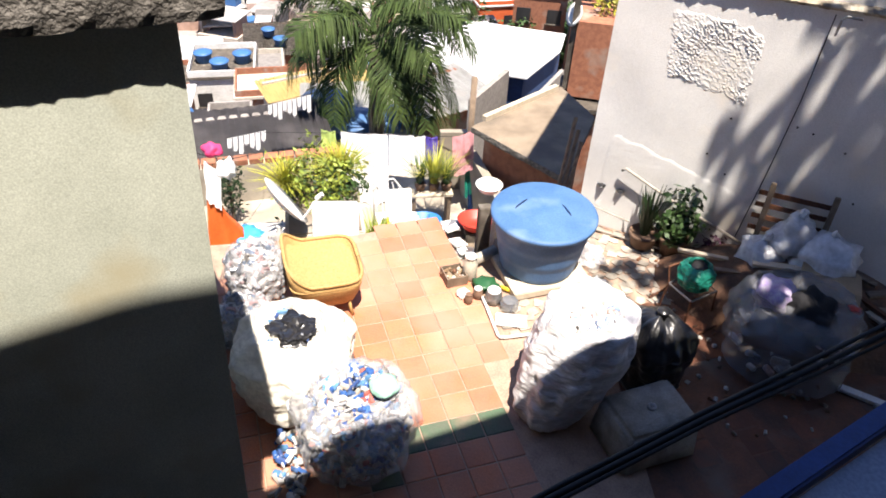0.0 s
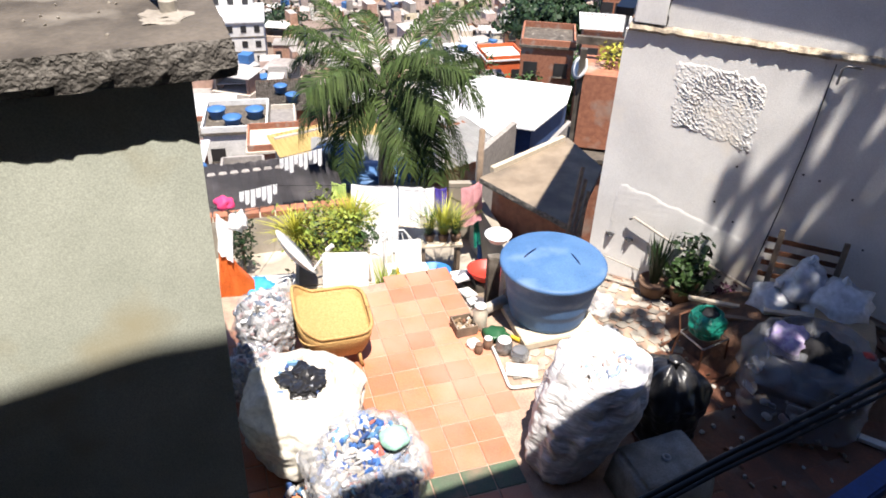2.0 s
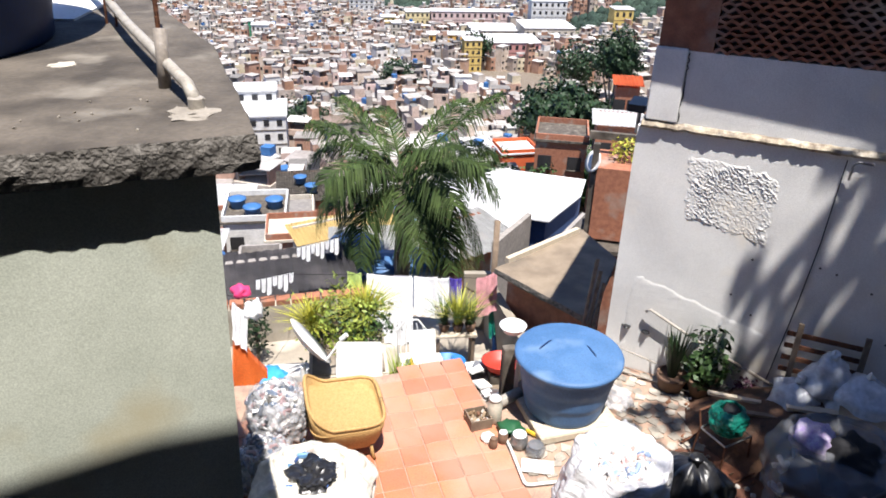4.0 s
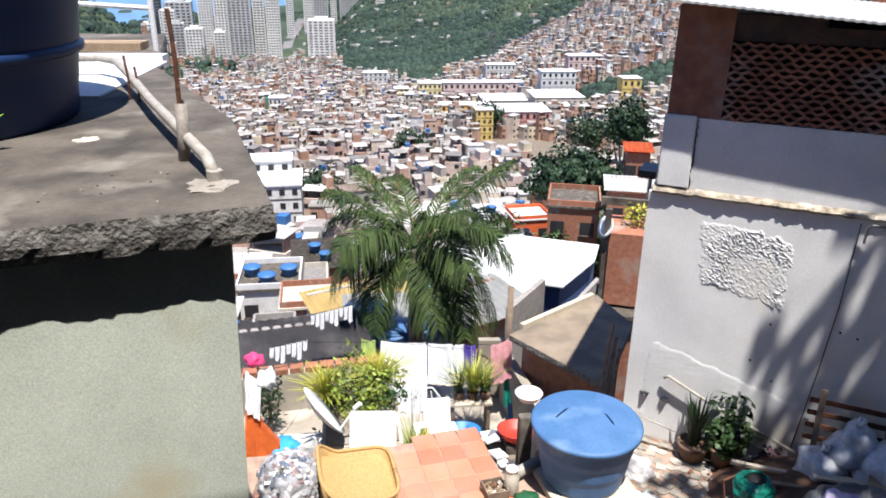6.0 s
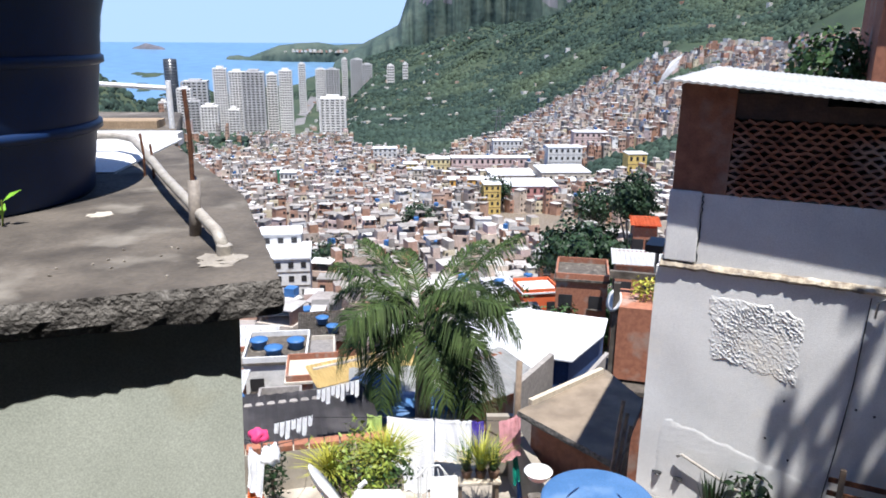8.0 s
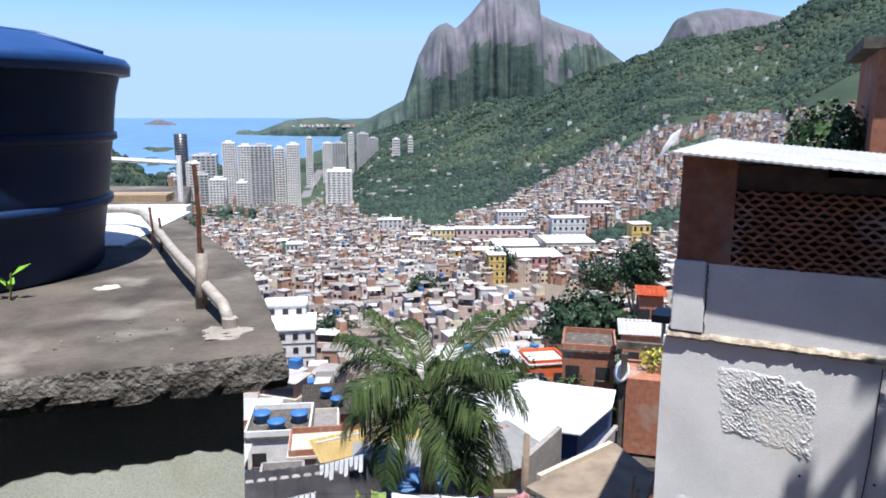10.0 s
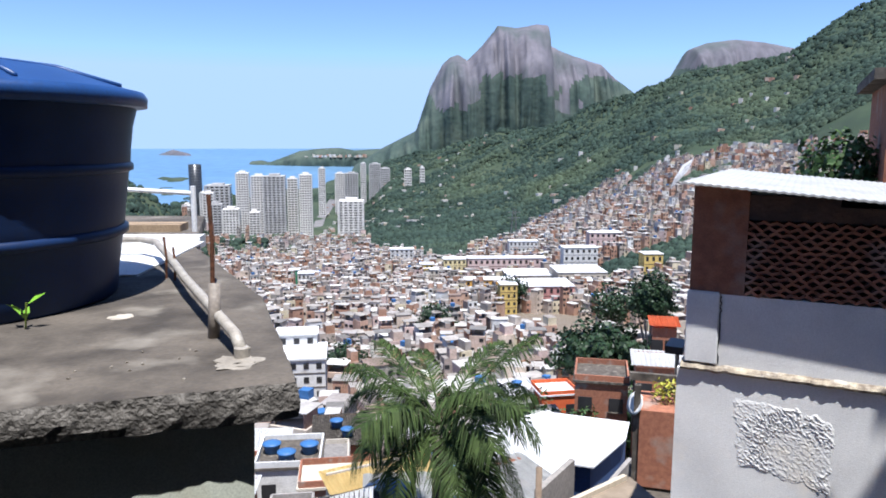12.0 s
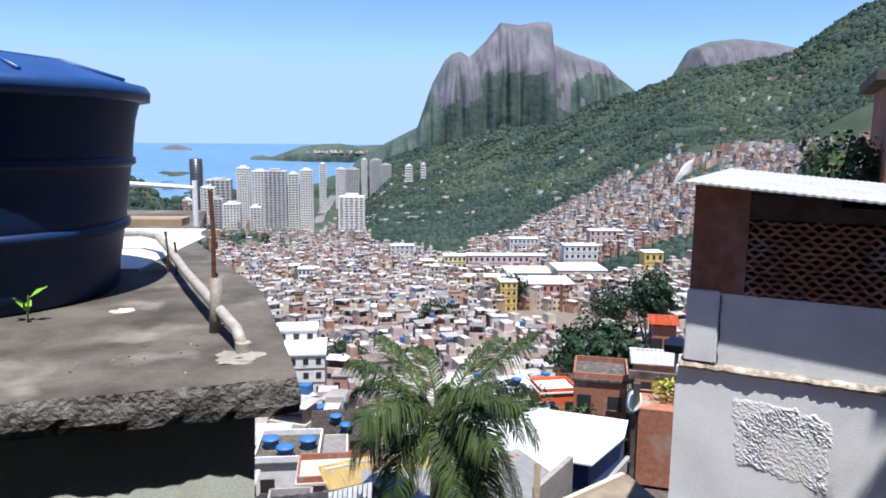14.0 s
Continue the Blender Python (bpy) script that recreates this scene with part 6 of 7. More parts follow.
# ---- houses below ----
def house(label, x, y, sx, sy, h, rz, wall_m, roof_m, roof="slab", tanks=0, z=None, storeys=None):
    g = land(x, y)
    top = (g + h) if z is None else z
    t = thing("house", label, "house", (x, y, g - 2), rz)
    H = top - g + 2
    part("wall", boxes((0, 0, H / 2, sx, sy, H)), wall_m, t)
    if roof == "slab":
        part("roof", boxes((0, 0, H + 0.08, sx + 0.3, sy + 0.3, 0.16)), roof_m, t)
        for a, b, c, d in ((0, sy / 2, sx, 0.12), (0, -sy / 2, sx, 0.12), (sx / 2, 0, 0.12, sy), (-sx / 2, 0, 0.12, sy)):
            part("parapet", boxes((a, b, H + 0.36, c, d, 0.4)), wall_m, t)
    else:
        bm = bmesh.new()
        n = max(8, int(sx / 0.22))
        hi, lo = (0.9, 0.15) if roof == "shed" else (0.35, 0.2)
        rows = []
        for yy, zz in ((-sy / 2 - 0.3, lo), (sy / 2 + 0.3, hi)):
            rows.append([bm.verts.new((-sx / 2 - 0.3 + (sx + 0.6) * i / (2 * n), yy, H + zz + (0.035 if i % 2 else 0))) for i in range(2 * n + 1)])
        for i in range(2 * n):
            bm.faces.new((rows[0][i], rows[0][i + 1], rows[1][i + 1], rows[1][i]))
        bmesh.ops.solidify(bm, geom=bm.faces[:], thickness=0.03)
        part("roof", bm, roof_m, t, "corrugated sheet roof")
        part("gable", boxes((0, sy / 2 - 0.1, H + hi / 2, sx, 0.15, hi)), wall_m, t)
    ns = storeys or max(1, int((top - g) / 2.8))
    for s in range(ns):
        for u in ((-0.3, 0.28) if sx < 9 else (-0.38, -0.14, 0.1, 0.36)):
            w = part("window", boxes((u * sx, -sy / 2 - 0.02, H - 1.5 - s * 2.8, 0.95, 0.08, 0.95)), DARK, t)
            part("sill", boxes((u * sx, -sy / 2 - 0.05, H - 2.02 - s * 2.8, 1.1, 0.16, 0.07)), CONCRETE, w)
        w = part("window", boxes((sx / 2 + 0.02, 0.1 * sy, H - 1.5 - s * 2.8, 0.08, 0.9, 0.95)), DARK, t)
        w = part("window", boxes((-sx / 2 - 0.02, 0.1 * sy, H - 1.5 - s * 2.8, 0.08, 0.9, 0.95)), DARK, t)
    for k in range(tanks):
        tk = thing("roof_tank", "small blue water tank on a roof", "water tank", (x + (k - tanks / 2 + 0.5) * 1.3, y - 0.3 * sy * (k % 2), top + (0.18 if roof == "slab" else 0.5)), group="blue roof tanks")
        part("body", lathe(((0.45, 0), (0.6, 0.62), (0.62, 0.64)), 24), BLUE_TANKS, tk, smooth=True)
        part("lid", lathe(((0.64, 0.6), (0.64, 0.68), (0.3, 0.76)), 24), BLUE_TANKS, tk, smooth=True)
    return t


W_CREAM = mat("cream_wall", (0.6, 0.54, 0.44), (0.45, 0.4, 0.33), 1.2, c=(0.3, 0.27, 0.23), cscale=0.5, camt=0.2, bump=0.2, fine=12)
W_GREY = mat("grey_render", (0.34, 0.31, 0.28), (0.24, 0.22, 0.2), 1.2, c=(0.14, 0.13, 0.12), cscale=0.5, camt=0.3, bump=0.2, fine=12)
W_WHITE = mat("white_wall", (0.72, 0.71, 0.68), (0.6, 0.59, 0.56), 1.2, c=(0.4, 0.37, 0.33), cscale=0.5, camt=0.1, bump=0.2, fine=12)
W_BLUE = mat("blue_wall", (0.25, 0.42, 0.65), (0.2, 0.36, 0.58), 1.2, bump=0.2, fine=12)
W_DARKBLUE = mat("dark_blue_wall", (0.04, 0.08, 0.19), (0.03, 0.06, 0.15), 1.2, bump=0.2, fine=12)
W_ORANGE = mat("orange_wall", (0.65, 0.13, 0.04), (0.55, 0.1, 0.03), 1.2, bump=0.2, fine=12)
W_YELLOW = mat("yellow_wall", (0.68, 0.5, 0.16), (0.6, 0.43, 0.14), 0.5, bump=0.1, fine=6)
R_DARK = mat("dark_felt_roof", (0.075, 0.07, 0.075), (0.05, 0.047, 0.05), 2, c=(0.13, 0.12, 0.12), cscale=0.8, bump=0.2)
R_YELLOW = mat("yellow_roof_sheet", (0.68, 0.5, 0.2), (0.58, 0.42, 0.16), 1.5, rough=0.6, bump=0.05)
R_GREY = mat("grey_fibre_sheet", (0.24, 0.22, 0.2), (0.16, 0.15, 0.14), 3, rough=0.85, bump=0.2)
R_WHITE = mat("white_roof_paint", (0.78, 0.78, 0.77), (0.7, 0.7, 0.69), 1.0, c=(0.55, 0.54, 0.52), cscale=0.4, camt=0.1, rough=0.6, bump=0.05)

# beside and below the yard
house("flat dark felt roof over a low house", -3.15, 14.95, 3.4, 2.0, 3, 14, W_GREY, R_DARK, "flat", z=-2.95)
for a, b, n, s in (((-3.05, 12.95, -1.55), (-2.3, 13.2, -1.5), 7, 1), ((-2.35, 14.0, -1.35), (-1.45, 14.2, -1.2), 9, 2)):
    tagged(part("drying_line", tube([a, b], 0.006, 5), CABLE), "thin line of drying clothes", "line")
    for k in range(n):
        p, q = Vector(a).lerp(Vector(b), k / n), Vector(a).lerp(Vector(b), (k + 0.8) / n)
        hung_cloth("small_washing", "small white garment on a line", CLOTH_WHITE, p, q, 0.17 + 0.07 * (k % 3), k + s, "small white washing")
house("low brick house under a pale sheet", 2.0, 21.4, 2.4, 2.2, 3, 30, BRICK, METAL_WHITE, "flat", z=-4.9)
house("low rendered shed with a grey sheet roof", -1.0, 20.8, 2.4, 2.6, 3, 5, W_GREY, METAL_WHITE, "flat", tanks=0, z=-5.2)
for x, y, z in ((-1.55, 19.3, -4.9), (-0.6, 19.0, -5.4), (0.35, 18.8, -5.2)):
    tk = thing("big_tank", "faded blue water tank behind the palm", "water tank", (x, y, z), group="tanks behind the palm")
    part("body", lathe(((0.5, -3.5), (0.5, 0), (0.72, 0.9), (0.74, 0.95)), 28), TANK_BLUE, tk, smooth=True)
    part("lid", lathe(((0.76, 0.9), (0.76, 1.0), (0.3, 1.12)), 28), TANK_BLUE, tk, smooth=True)
house("small house with grey corrugated sheet roof", -4.0, 31.4, 4.2, 1.8, 3, 20, W_GREY, R_GREY, "shed", z=-11.6)
house("house with a pale yellow sheet roof", -2.9, 34.7, 5.6, 2.6, 3, 28, W_CREAM, R_YELLOW, "shed", z=-11.6)
house("long house with a blue painted parapet", -1.8, 41, 5.0, 4.0, 3, 24, W_BLUE, CONCRETE, tanks=1, z=-14.2)
house("grey rendered house with a stained slab", -6.9, 30.6, 1.9, 2.2, 3, 8, W_GREY, W_GREY, z=-10.9)
house("dark flat-roofed rendered house", -9.0, 30, 2.2, 3.0, 3, 8, W_GREY, R_DARK, "flat", tanks=1, z=-11.2)
house("brick house with a cream side wall", -6.8, 43, 4.4, 3.2, 4, 8, BRICK, W_CREAM, z=-15.0)
house("white flat house with blue tanks", -10.6, 47.5, 4.2, 4.5, 4, 6, W_WHITE, CONCRETE, tanks=3, z=-15.6)
house("small house under a white sheet roof", -13.2, 42, 2.6, 3.4, 3, 4, BRICK, R_WHITE, "flat", z=-15.8)
house("brick house with a bare slab", -13.2, 53, 4.4, 4.2, 3, 5, BRICK, CONCRETE, z=-19.2)
house("house with a dark slab roof", -10.2, 58, 4.2, 4, 3, 7, W_CREAM, R_GREY, z=-20.4)
house("white-roofed house with a brick upper wall", -9.6, 66, 5.4, 7, 4, 9, BRICK, CONCRETE, "flat", tanks=2, z=-21.6)
house("small white-roofed plastered house", -17.8, 67, 5.0, 5, 4, 4, W_WHITE, R_WHITE, "flat", z=-23.2)
house("house with stained walls", -19.2, 55, 4.4, 5, 4, 4, W_CREAM, CONCRETE, "flat", tanks=1, z=-22.2)
house("brick house among others", 0.8, 47, 4, 4, 4, 20, BRICK, METAL_WHITE, "flat", z=-16.5)
house("cream house among others", 1.0, 56, 4.5, 4, 4, 15, W_CREAM, CONCRETE, tanks=1, z=-19.5)
house("orange and white painted house", 12.4, 78, 4.2, 4, 4, 10, W_ORANGE, R_WHITE, z=-21.6)
house("white house with a flat roof", 8.4, 80, 3.6, 4, 4, 10, W_WHITE, R_WHITE, tanks=1, z=-22.2)
house("unplastered brick building with a long wall", 11.3, 50, 3.6, 4.0, 4, -12, BRICK, CONCRETE, z=-10.6)
house("brick shed with a white sheet roof", 13.9, 45.5, 2.8, 2.6, 4, -12, BRICK, R_WHITE, "flat", z=-8.3)
house("brick house with an orange roof", 18.4, 59, 1.9, 2.4, 4, -12, BRICK, W_ORANGE, "flat", z=-9.2)
house("brick house with a steel roof", 18.8, 100, 5.0, 5, 4, -6, BRICK, METAL_WHITE, "flat", z=-24.5)
house("house with a blue-grey sheet roof", 64, 273, 10.0, 6, 4, -6, W_GREY, METAL_WHITE, "flat", z=-57.9)

# the broad white roof, its blue flank and the brick stack beside it
t = thing("white_roofed_shed", "wide shed under a bright white sheet roof", "house")
part("roof", prism(((1.0, 30.5), (2.2, 27.2), (3.85, 24.95), (4.92, 26.75), (5.8, 26.45), (7.7, 29.1), (8.34, 31.0), (4.75, 32.25)), -6.62, -6.55), R_WHITE, t)
part("wall", prism(((3.3, 27.8), (3.95, 25.4), (4.95, 27.1), (5.75, 26.8), (7.6, 29.4), (8.2, 31.0), (4.96, 32.0)), -12, -6.62), W_DARKBLUE, t)
t = thing("brick_stack", "narrow unplastered brick house with two floors", "house", (5.45, 17.6, 0), -16)
part("wall", boxes((0, 0, -5.0, 0.95, 1.6, 3.9)), BRICK, t)
part("upper_wall", boxes((0, 0.2, -1.7, 0.9, 1.5, 2.0)), BRICK, t)
part("floor_slab", boxes((-0.05, -0.05, -2.85, 1.25, 1.9, 0.12)), CONCRETE, t)
part("column", boxes((-0.52, -0.4, -1.9, 0.16, 0.16, 3.6)), CONCRETE, t)
part("beam", boxes((0, 0.6, -0.2, 1.5, 0.14, 0.2)), CONCRETE, t)
leaves("roof_shrub", LEAF_YELLOW, t, (0.25, 0.2, -0.4), 260, 0.45, 0.4, 0.35, 0.12, 31)
t = thing("small_dish", "white satellite dish on the brick house", "dish", (4.85, 17.4, -0.62), 20)
part("reflector", lathe(((0.01, 0), (0.2, 0.03), (0.3, 0.08), (0.2, 0.045), (0.01, 0.015)), 24), WHITE_PAINT, t, smooth=True).rotation_euler = (0, -1.2, 0)
part("bracket", tube([(0, 0, 0), (0.1, 0.1, -0.3)], 0.02, 6), STEEL, t)
t = thing("boundary_wall", "grey rendered boundary wall stepping down", "wall", kind="structure")
part("wall", prism(((2.05, 14.6), (3.1, 16.2), (3.0, 16.3), (1.95, 14.7)), -8, -1.55), W_GREY, t)
part("wall", prism(((3.6, 20.5), (7.2, 26.2), (7.1, 26.35), (3.5, 20.6)), -10, -6.1), W_GREY, t)


# ---- landmarks of the town and the coast ----
def block(label, x, y, w, dep, z0, z1, rz, m, floors, cols, cat="building", roof_m=None):
    """A slab block with a window for each bay and floor."""
    t = thing("apartment_block", label, cat, (x, y, z0), rz)
    h = z1 - z0
    part("wall", boxes((0, 0, h / 2 - 8, w, dep, h + 16)), m, t)
    part("roof", boxes((0, 0, h + 0.15, w + 0.6, dep + 0.6, 0.4)), roof_m or R_WHITE, t)
    fh, cw = h / floors, w / cols
    for f in range(floors):
        part("floor_band", boxes((0, -dep / 2 - 0.04, f * fh + 0.1, w, 0.12, 0.2)), CONCRETE, t)
        for c in range(cols):
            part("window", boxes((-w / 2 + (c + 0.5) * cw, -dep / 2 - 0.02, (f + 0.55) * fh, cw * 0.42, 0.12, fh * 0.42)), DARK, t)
    return t


PINK_WALL = mat("pink_wall", (0.66, 0.5, 0.46), (0.58, 0.43, 0.39), 0.2, bump=0.1, fine=2)
SCHOOL_RED = mat("faded_red_wall", (0.6, 0.3, 0.27), (0.5, 0.24, 0.21), 0.2, bump=0.1, fine=2)
OCHRE = mat("ochre_wall", (0.72, 0.4, 0.1), (0.62, 0.34, 0.08), 0.2, bump=0.1, fine=2)
block("white six-storey apartment block with small windows", -31.2, 153, 10.6, 12, -58, -39.6, 8, W_WHITE, 6, 4)
block("set-back top floor of a white apartment block", -33.4, 160, 9, 6, -40, -36.9, 8, W_WHITE, 1, 3)
block("orange painted school wing", 24.6, 389, 27, 9, -80, -68, 4, OCHRE, 3, 8)
block("yellow apartment block with white windows", 29.1, 326, 7.8, 8, -76, -58.2, 5, W_YELLOW, 5, 3)
block("faded red school block under a bright white roof", 49, 347, 25, 20, -76, -62, 3, SCHOOL_RED, 3, 8)
block("small faded red school end under a white roof", 72, 368, 10, 10, -76, -64.4, 3, SCHOOL_RED, 3, 3)
block("low school hall with a wide white roof", 48, 414, 26, 22, -82, -69, 3, W_CREAM, 2, 8)
block("low school gymnasium with a wide white roof", 75, 400, 27, 24, -80, -64.5, 3, W_CREAM, 2, 8)
block("long pale pink apartment block", 39, 450, 49, 9, -86, -66, 3, PINK_WALL, 4, 14)
block("white apartment block above the school", 83, 440, 21, 10, -80, -57.7, 3, W_WHITE, 5, 6)
block("white block with dark windows", 62, 565, 22.7, 10, -94, -71, 3, W_WHITE, 5, 7)
block("pale pink apartment block on the hillside", 107, 480, 22, 10, -74, -53.5, 3, PINK_WALL, 5, 6)
block("yellow house on the hillside", 110, 380, 10, 9, -74, -52.3, 3, W_YELLOW, 4, 3)
block("pale yellow apartment block", 6.4, 446, 14, 9, -86, -66, 4, mat("pale_yellow_wall", (0.75, 0.63, 0.34), (0.68, 0.56, 0.3), 0.2, bump=0.1, fine=2), 5, 5)
block("small yellow house among the roofs", -10.8, 444, 8.6, 8, -84, -69, 4, W_YELLOW, 4, 3)
block("narrow cream painted apartment building", -5.7, 409, 5, 6, -84, -66.3, 4, W_CREAM, 5, 2)
block("white building at the edge of the woods", -31, 524, 17, 9, -84, -71.5, 5, W_WHITE, 4, 5)
block("building wrapped in green netting", -89.5, 426, 6, 6, -84, -69.7, 5, mat("green_netting", (0.06, 0.36, 0.2), (0.05, 0.3, 0.16), 0.3, bump=0.1), 4, 3)
block("white house with narrow windows among the roofs", -80, 420, 12, 8, -84, -70.5, 5, W_WHITE, 3, 5)
block("blue and white warehouse", -108, 1004, 35, 16, -150, -125, 4, mat("blue_cladding", (0.06, 0.2, 0.5), bump=0.1), 2, 5)

TOWER_WHITE = mat("tower_white", (0.76, 0.73, 0.69), (0.66, 0.63, 0.59), 0.05, bump=0, fine=0.3)
TOWER_GREY = mat("tower_grey", (0.48, 0.47, 0.46), (0.4, 0.39, 0.38), 0.05, bump=0, fine=0.3)
TOWER_DARK = mat("tower_dark", (0.05, 0.055, 0.065), (0.04, 0.045, 0.05), 0.05, rough=0.3, bump=0, fine=0.3)


def tower(label, xl, xr, y, zb, zt, m, floors, piers=4, round_plan=False):
    """A high-rise: a shaft with slab edges on every floor, upright piers and a plant room."""
    w = xr - xl
    t = thing("tower", label, "tower", ((xl + xr) / 2, y, zb), -math.degrees(math.atan2(xl, y)) * 0.5)
    h = zt - zb
    if round_plan:
        part("shaft", lathe(((w / 2, -40), (w / 2, h), (w * 0.3, h + 1)), 32), m, t, smooth=True)
        for f in range(floors):
            part("floor_edge", lathe(((w / 2 + 0.4, f * h / floors), (w / 2 + 0.5, f * h / floors + 0.5)), 32), TOWER_GREY, t)
        return
    part("shaft", boxes((0, 0, h / 2 - 25, w * 0.86, w * 0.84, h + 50)), DARK if piers > 1 else m, t)
    for f in range(floors + 1):
        part("floor_edge", boxes((0, 0, f * h / floors, w, w * 0.97, h / floors * 0.5)), m, t)
    for k in range(piers + 1):
        part("pier", boxes((-w / 2 + k * w / piers, -w * 0.47, h / 2 - 20, w * 0.07, w * 0.1, h + 40)), m, t)
    part("plant_room", boxes((0, 0, h + 2, w * 0.5, w * 0.5, 5)), m, t)


tower("dark cylindrical hotel tower by the sea", -528, -502, 1500, -172, -41, TOWER_DARK, 24, round_plan=True)
for xl, xr, y, zb, zt, m, fl in ((-459, -414, 1400, -165, -78, TOWER_GREY, 16), (-468, -446, 1390, -165, -91, TOWER_WHITE, 14), (-358, -337, 1250, -165, -48, TOWER_WHITE, 28), (-331, -306, 1245, -165, -53, TOWER_WHITE, 27), (-305, -270, 1230, -165, -52, TOWER_GREY, 27),
                                (-269, -252, 1245, -165, -57, TOWER_WHITE, 26), (-251, -230, 1260, -165, -51, TOWER_WHITE, 27), (-297, -281, 1100, -168, -101, TOWER_WHITE, 18), (-417, -403, 1150, -165, -95, TOWER_WHITE, 16), (-387, -370, 1160, -165, -76, TOWER_WHITE, 20), (-372, -353, 1145, -165, -93, TOWER_GREY, 17), (-349, -324, 1140, -168, -100, TOWER_WHITE, 16),
                                (-160, -123, 1100, -155, -83, TOWER_WHITE, 19), (-294, -279, 1700, -170, -56, TOWER_WHITE, 24), (-270, -248, 1800, -165, -72, TOWER_WHITE, 18), (-246, -214, 1800, -165, -72, TOWER_GREY, 18), (-207, -194, 1800, -165, -48, TOWER_WHITE, 24), (-186, -159, 1810, -165, -49, TOWER_GREY, 24), (-158, -135, 1800, -165, -60, TOWER_GREY, 20), (-93, -77, 1700, -140, -58, TOWER_WHITE, 14), (-57, -46, 1700, -140, -54, TOWER_WHITE, 14)):
    tower("pale concrete residential tower with many balconies", xl, xr, y, zb, zt, m, fl, 5 if xr - xl > 20 else 3)

# the road to the coast
bm = bmesh.new()
prev = None
for x, y, w in ((-205, 1000, 15), (-225, 1150, 17), (-238, 1300, 18), (-258, 1457, 20), (-280, 1640, 20), (-300, 1835, 22), (-337, 2204, 26)):
    z = land(x, y) + 2
    cur = (bm.verts.new((x - w / 2, y, z)), bm.verts.new((x + w / 2, y, z)))
    if prev:
        bm.faces.new((prev[0], prev[1], cur[1], cur[0]))
    prev = cur
tagged(part("road", bm, mat("far_asphalt", (0.2, 0.19, 0.185), (0.14, 0.135, 0.13), 0.05, bump=0, fine=0.4)), "grey main road running to the coast", "road", kind="structure")


# ---- woods and houses on the far slopes ----
def woods():
    rnd = random.Random(21)
    V, Fc = [], []
    made = 0
    while made < 62000:
        az = rnd.uniform(-34, 35)
        d = 10 ** rnd.uniform(math.log10(430), math.log10(2400))
        x, y = d * math.sin(radians(az)), d * math.cos(radians(az))
        edge = lerp(az, (-34, -12, -7, -2, 0, 2.5, 5, 8, 12, 16, 24, 36), (430, 600, 650, 640, 560, 660, 740, 840, 930, 930, 850, 720))
        if d < edge and not (az > 3 and noise.noise((x * 0.011, y * 0.011, 9)) > 0.26):
            continue
        if -12 < az < -8.4 and 1000 < d < 2100:
            continue
        z = land(x, y)
        if z < -170.9:
            if z < -171.5 or rnd.random() < 0.5 or d > 1900:
                continue
        r = lerp(d, (430, 1200, 2400), (2.2, 3.6, 5.6)) * rnd.choice((0.6, 0.8, 0.8, 1.0, 1.0, 1.6))
        k0 = len(V)
        # an uneven clump: two offset rings and a tip
        n = 5
        for zz, rr in ((-0.4, 1.0), (0.4, 0.85)):
            for q in range(n):
                a = q * math.tau / n + zz
                k = rr * rnd.uniform(0.7, 1.2) * r
                V.append((x + k * math.cos(a), y + k * math.sin(a), z + zz * r * rnd.uniform(0.75, 1.15)))
        V.append((x + rnd.uniform(-0.2, 0.2) * r, y, z + r * rnd.uniform(0.7, 1.1)))
        for ring in range(1):
            for q in range(n):
                a, b = k0 + ring * n + q, k0 + ring * n + (q + 1) % n
                Fc.append((a, b, b + n, a + n))
        for q in range(n):
            Fc.append((k0 + n + q, k0 + n + (q + 1) % n, k0 + 2 * n))
        made += 1
    # greens cooled towards blue, with distance haze mixed into the leaf colour
    m = mat("hazy_far_foliage", (0.036, 0.058, 0.042), (0.019, 0.035, 0.029), 0.012, c=(0.055, 0.074, 0.044), cscale=0.005, camt=0.45, rough=0.9, bump=0.0, vary=0.4, spec=0.1, island=True, fine=0.5)
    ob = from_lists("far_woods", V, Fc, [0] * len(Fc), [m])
    ob.data.shade_smooth()
    tagged(ob, "dense tropical woods covering the hillside", "woods", kind="stuff")


woods()


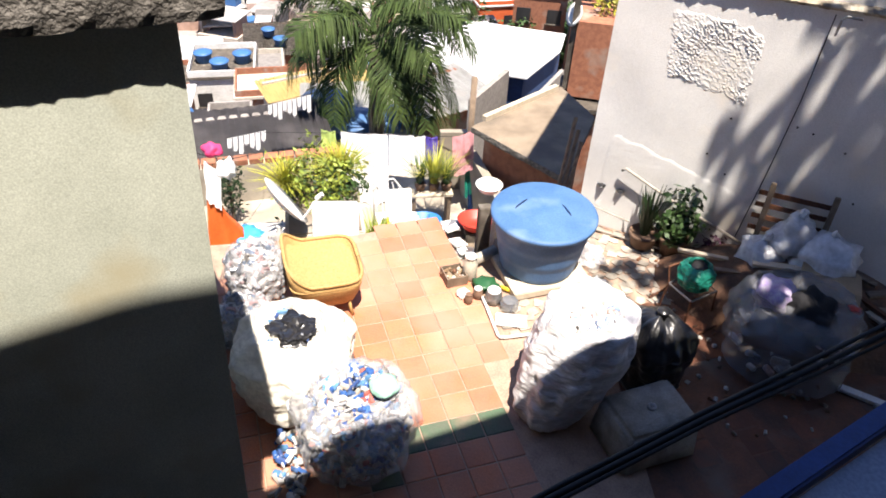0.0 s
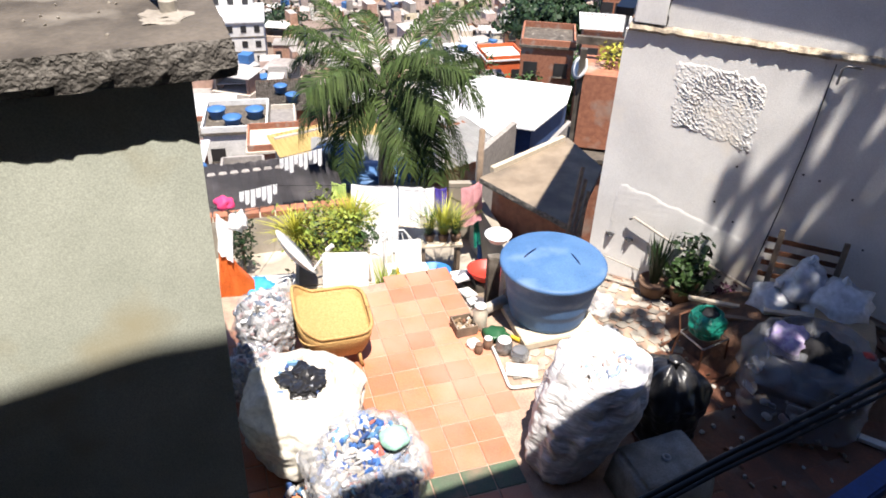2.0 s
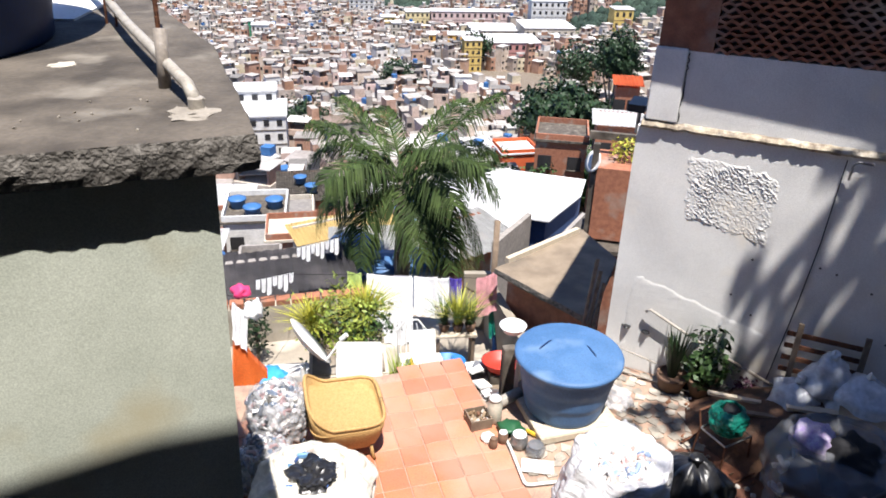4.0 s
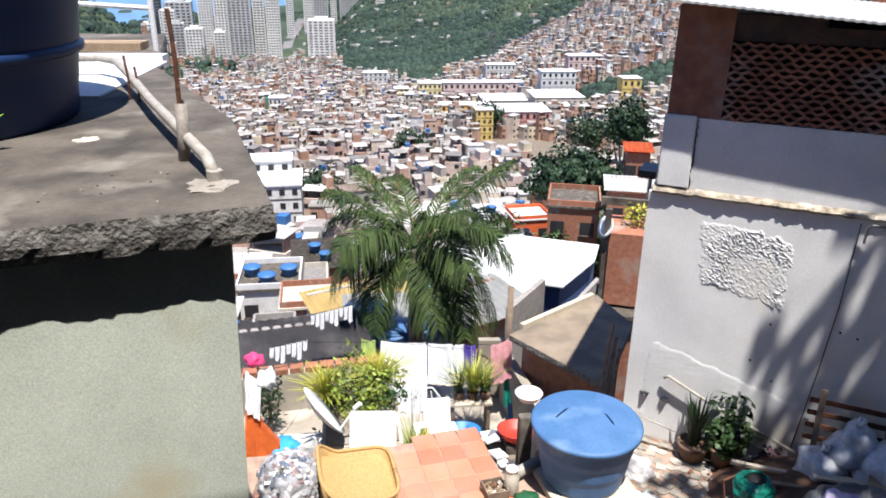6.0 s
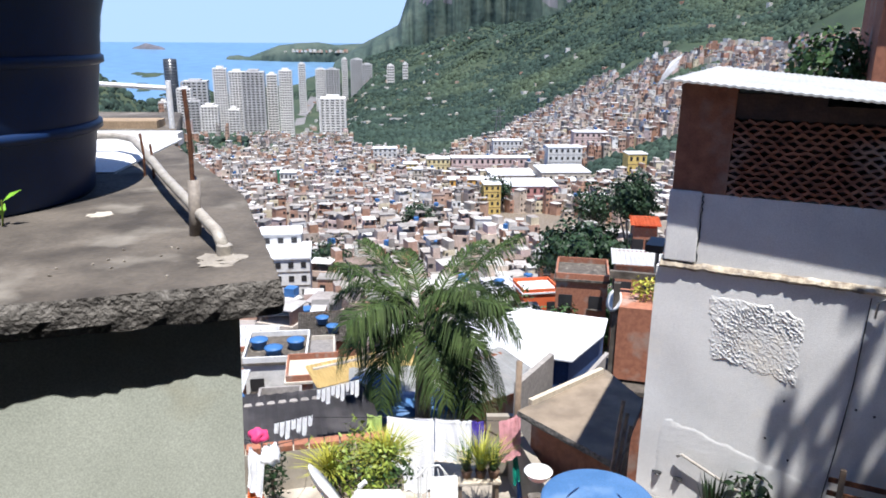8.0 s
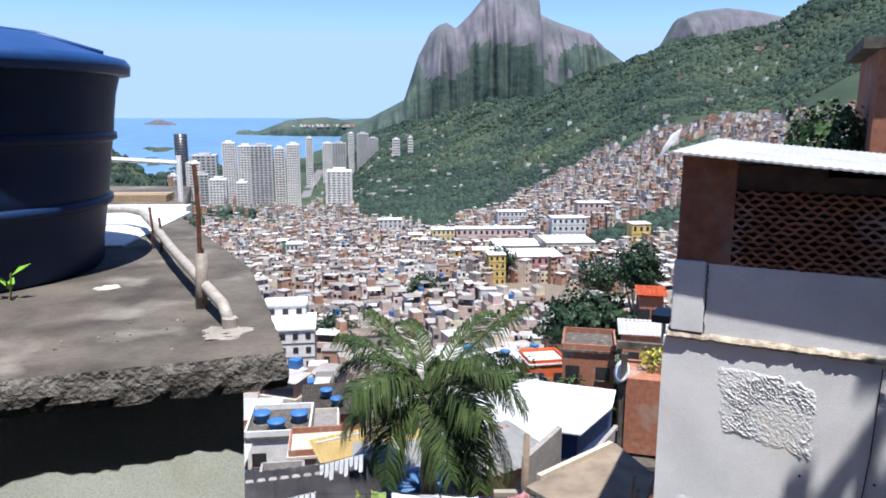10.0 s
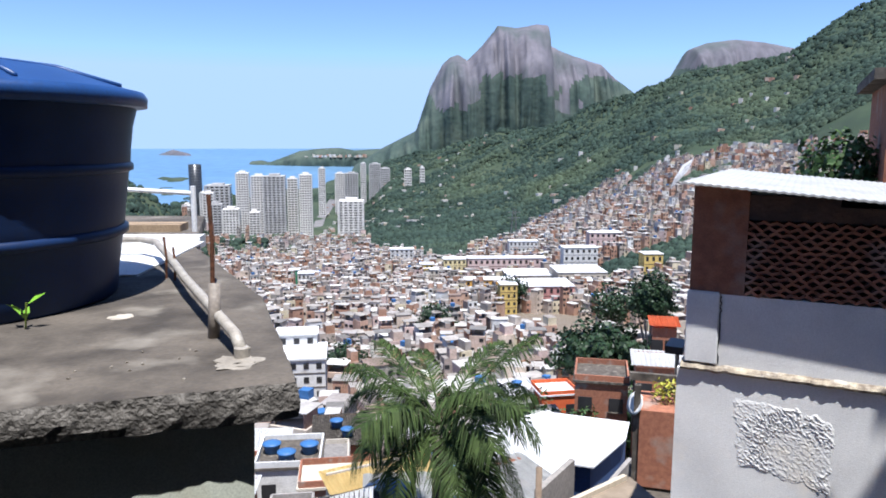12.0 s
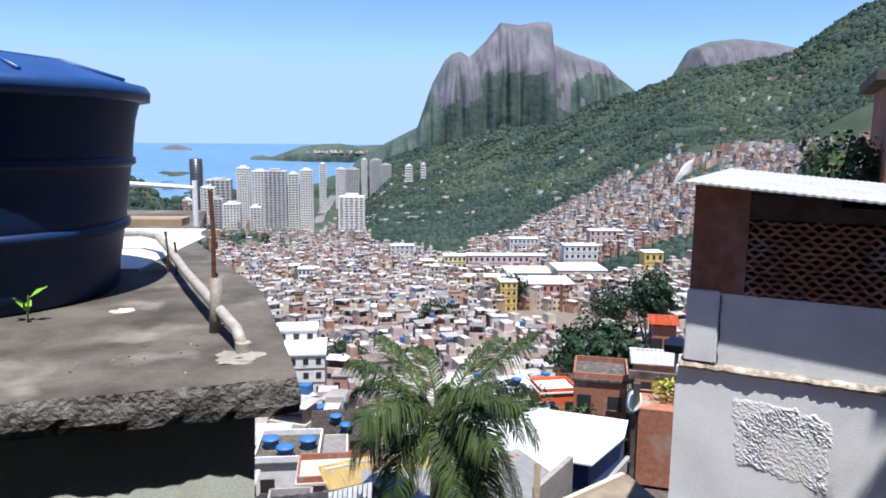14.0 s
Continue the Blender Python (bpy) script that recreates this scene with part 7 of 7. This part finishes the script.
def hill_houses():
    rnd = random.Random(31)
    V, Fc, M = [], [], []
    for _ in range(150):
        az = rnd.choice((rnd.gauss(-1, 3.5), rnd.gauss(-4, 2), rnd.uniform(-2, 26), rnd.gauss(-7.5, 1.2)))
        d = rnd.uniform(1000, 2100) if az < 8 else rnd.uniform(900, 1350)
        x, y = d * math.sin(radians(az)), d * math.cos(radians(az))
        z = land(x, y)
        s = rnd.uniform(4, 9)
        add_box(V, Fc, M, x, y, z - 6, z + rnd.uniform(3, 6), s * 1.3, s * 0.8, rnd.uniform(0, 1.5), 0, 1)
    for _ in range(2600):     # cluster high on the flank
        az, d = rnd.gauss(25.2, 2.3), rnd.uniform(450, 1120)
        x, y = d * math.sin(radians(az)), d * math.cos(radians(az))
        z = land(x, y)
        if not 20.5 < az < 31 or not -24 < z < 1:
            continue
        add_box(V, Fc, M, x, y, z - 6, z + rnd.uniform(2, 8), rnd.uniform(4, 8), 6, rnd.uniform(0, 1.5), 0, 1)
    for _ in range(40):      # on the headland
        x, y = rnd.gauss(-600, 90), rnd.uniform(3752, 3768)
        add_box(V, Fc, M, x, y, -74, -62 + rnd.uniform(-6, 6), rnd.uniform(6, 14), 8, 0, 0, 1)
    tagged(from_lists("hill_houses", V, Fc, M, [palette("hill_walls", [(0.7, 0.68, 0.64), (0.55, 0.4, 0.32), (0.45, 0.25, 0.18), (0.62, 0.6, 0.58), (0.6, 0.55, 0.45)], scale=0.05), ROOFS]), "scattered pale houses in the woods", "houses", kind="stuff")


hill_houses()
# lattice mast on the slope
t = thing("pylon", "steel lattice power mast on the hillside", "mast", (62, 640, land(62, 640)))
for sx in (-1, 1):
    for sy in (-1, 1):
        part("leg", tube([(sx * 3.5, sy * 3.5, 0), (sx * 0.8, sy * 0.8, 34)], 0.28, 5), STEEL, t)
for z in (6, 12, 18, 24, 30):
    k = 3.5 - 2.7 * z / 34
    part("brace", boxes((0, -k, z, 2 * k, 0.3, 0.3)), STEEL, t)
for z in (26, 31):
    part("crossarm", boxes((0, 0, z, 11, 0.5, 0.5)), STEEL, t)
lay_tiles()
lay_stones()
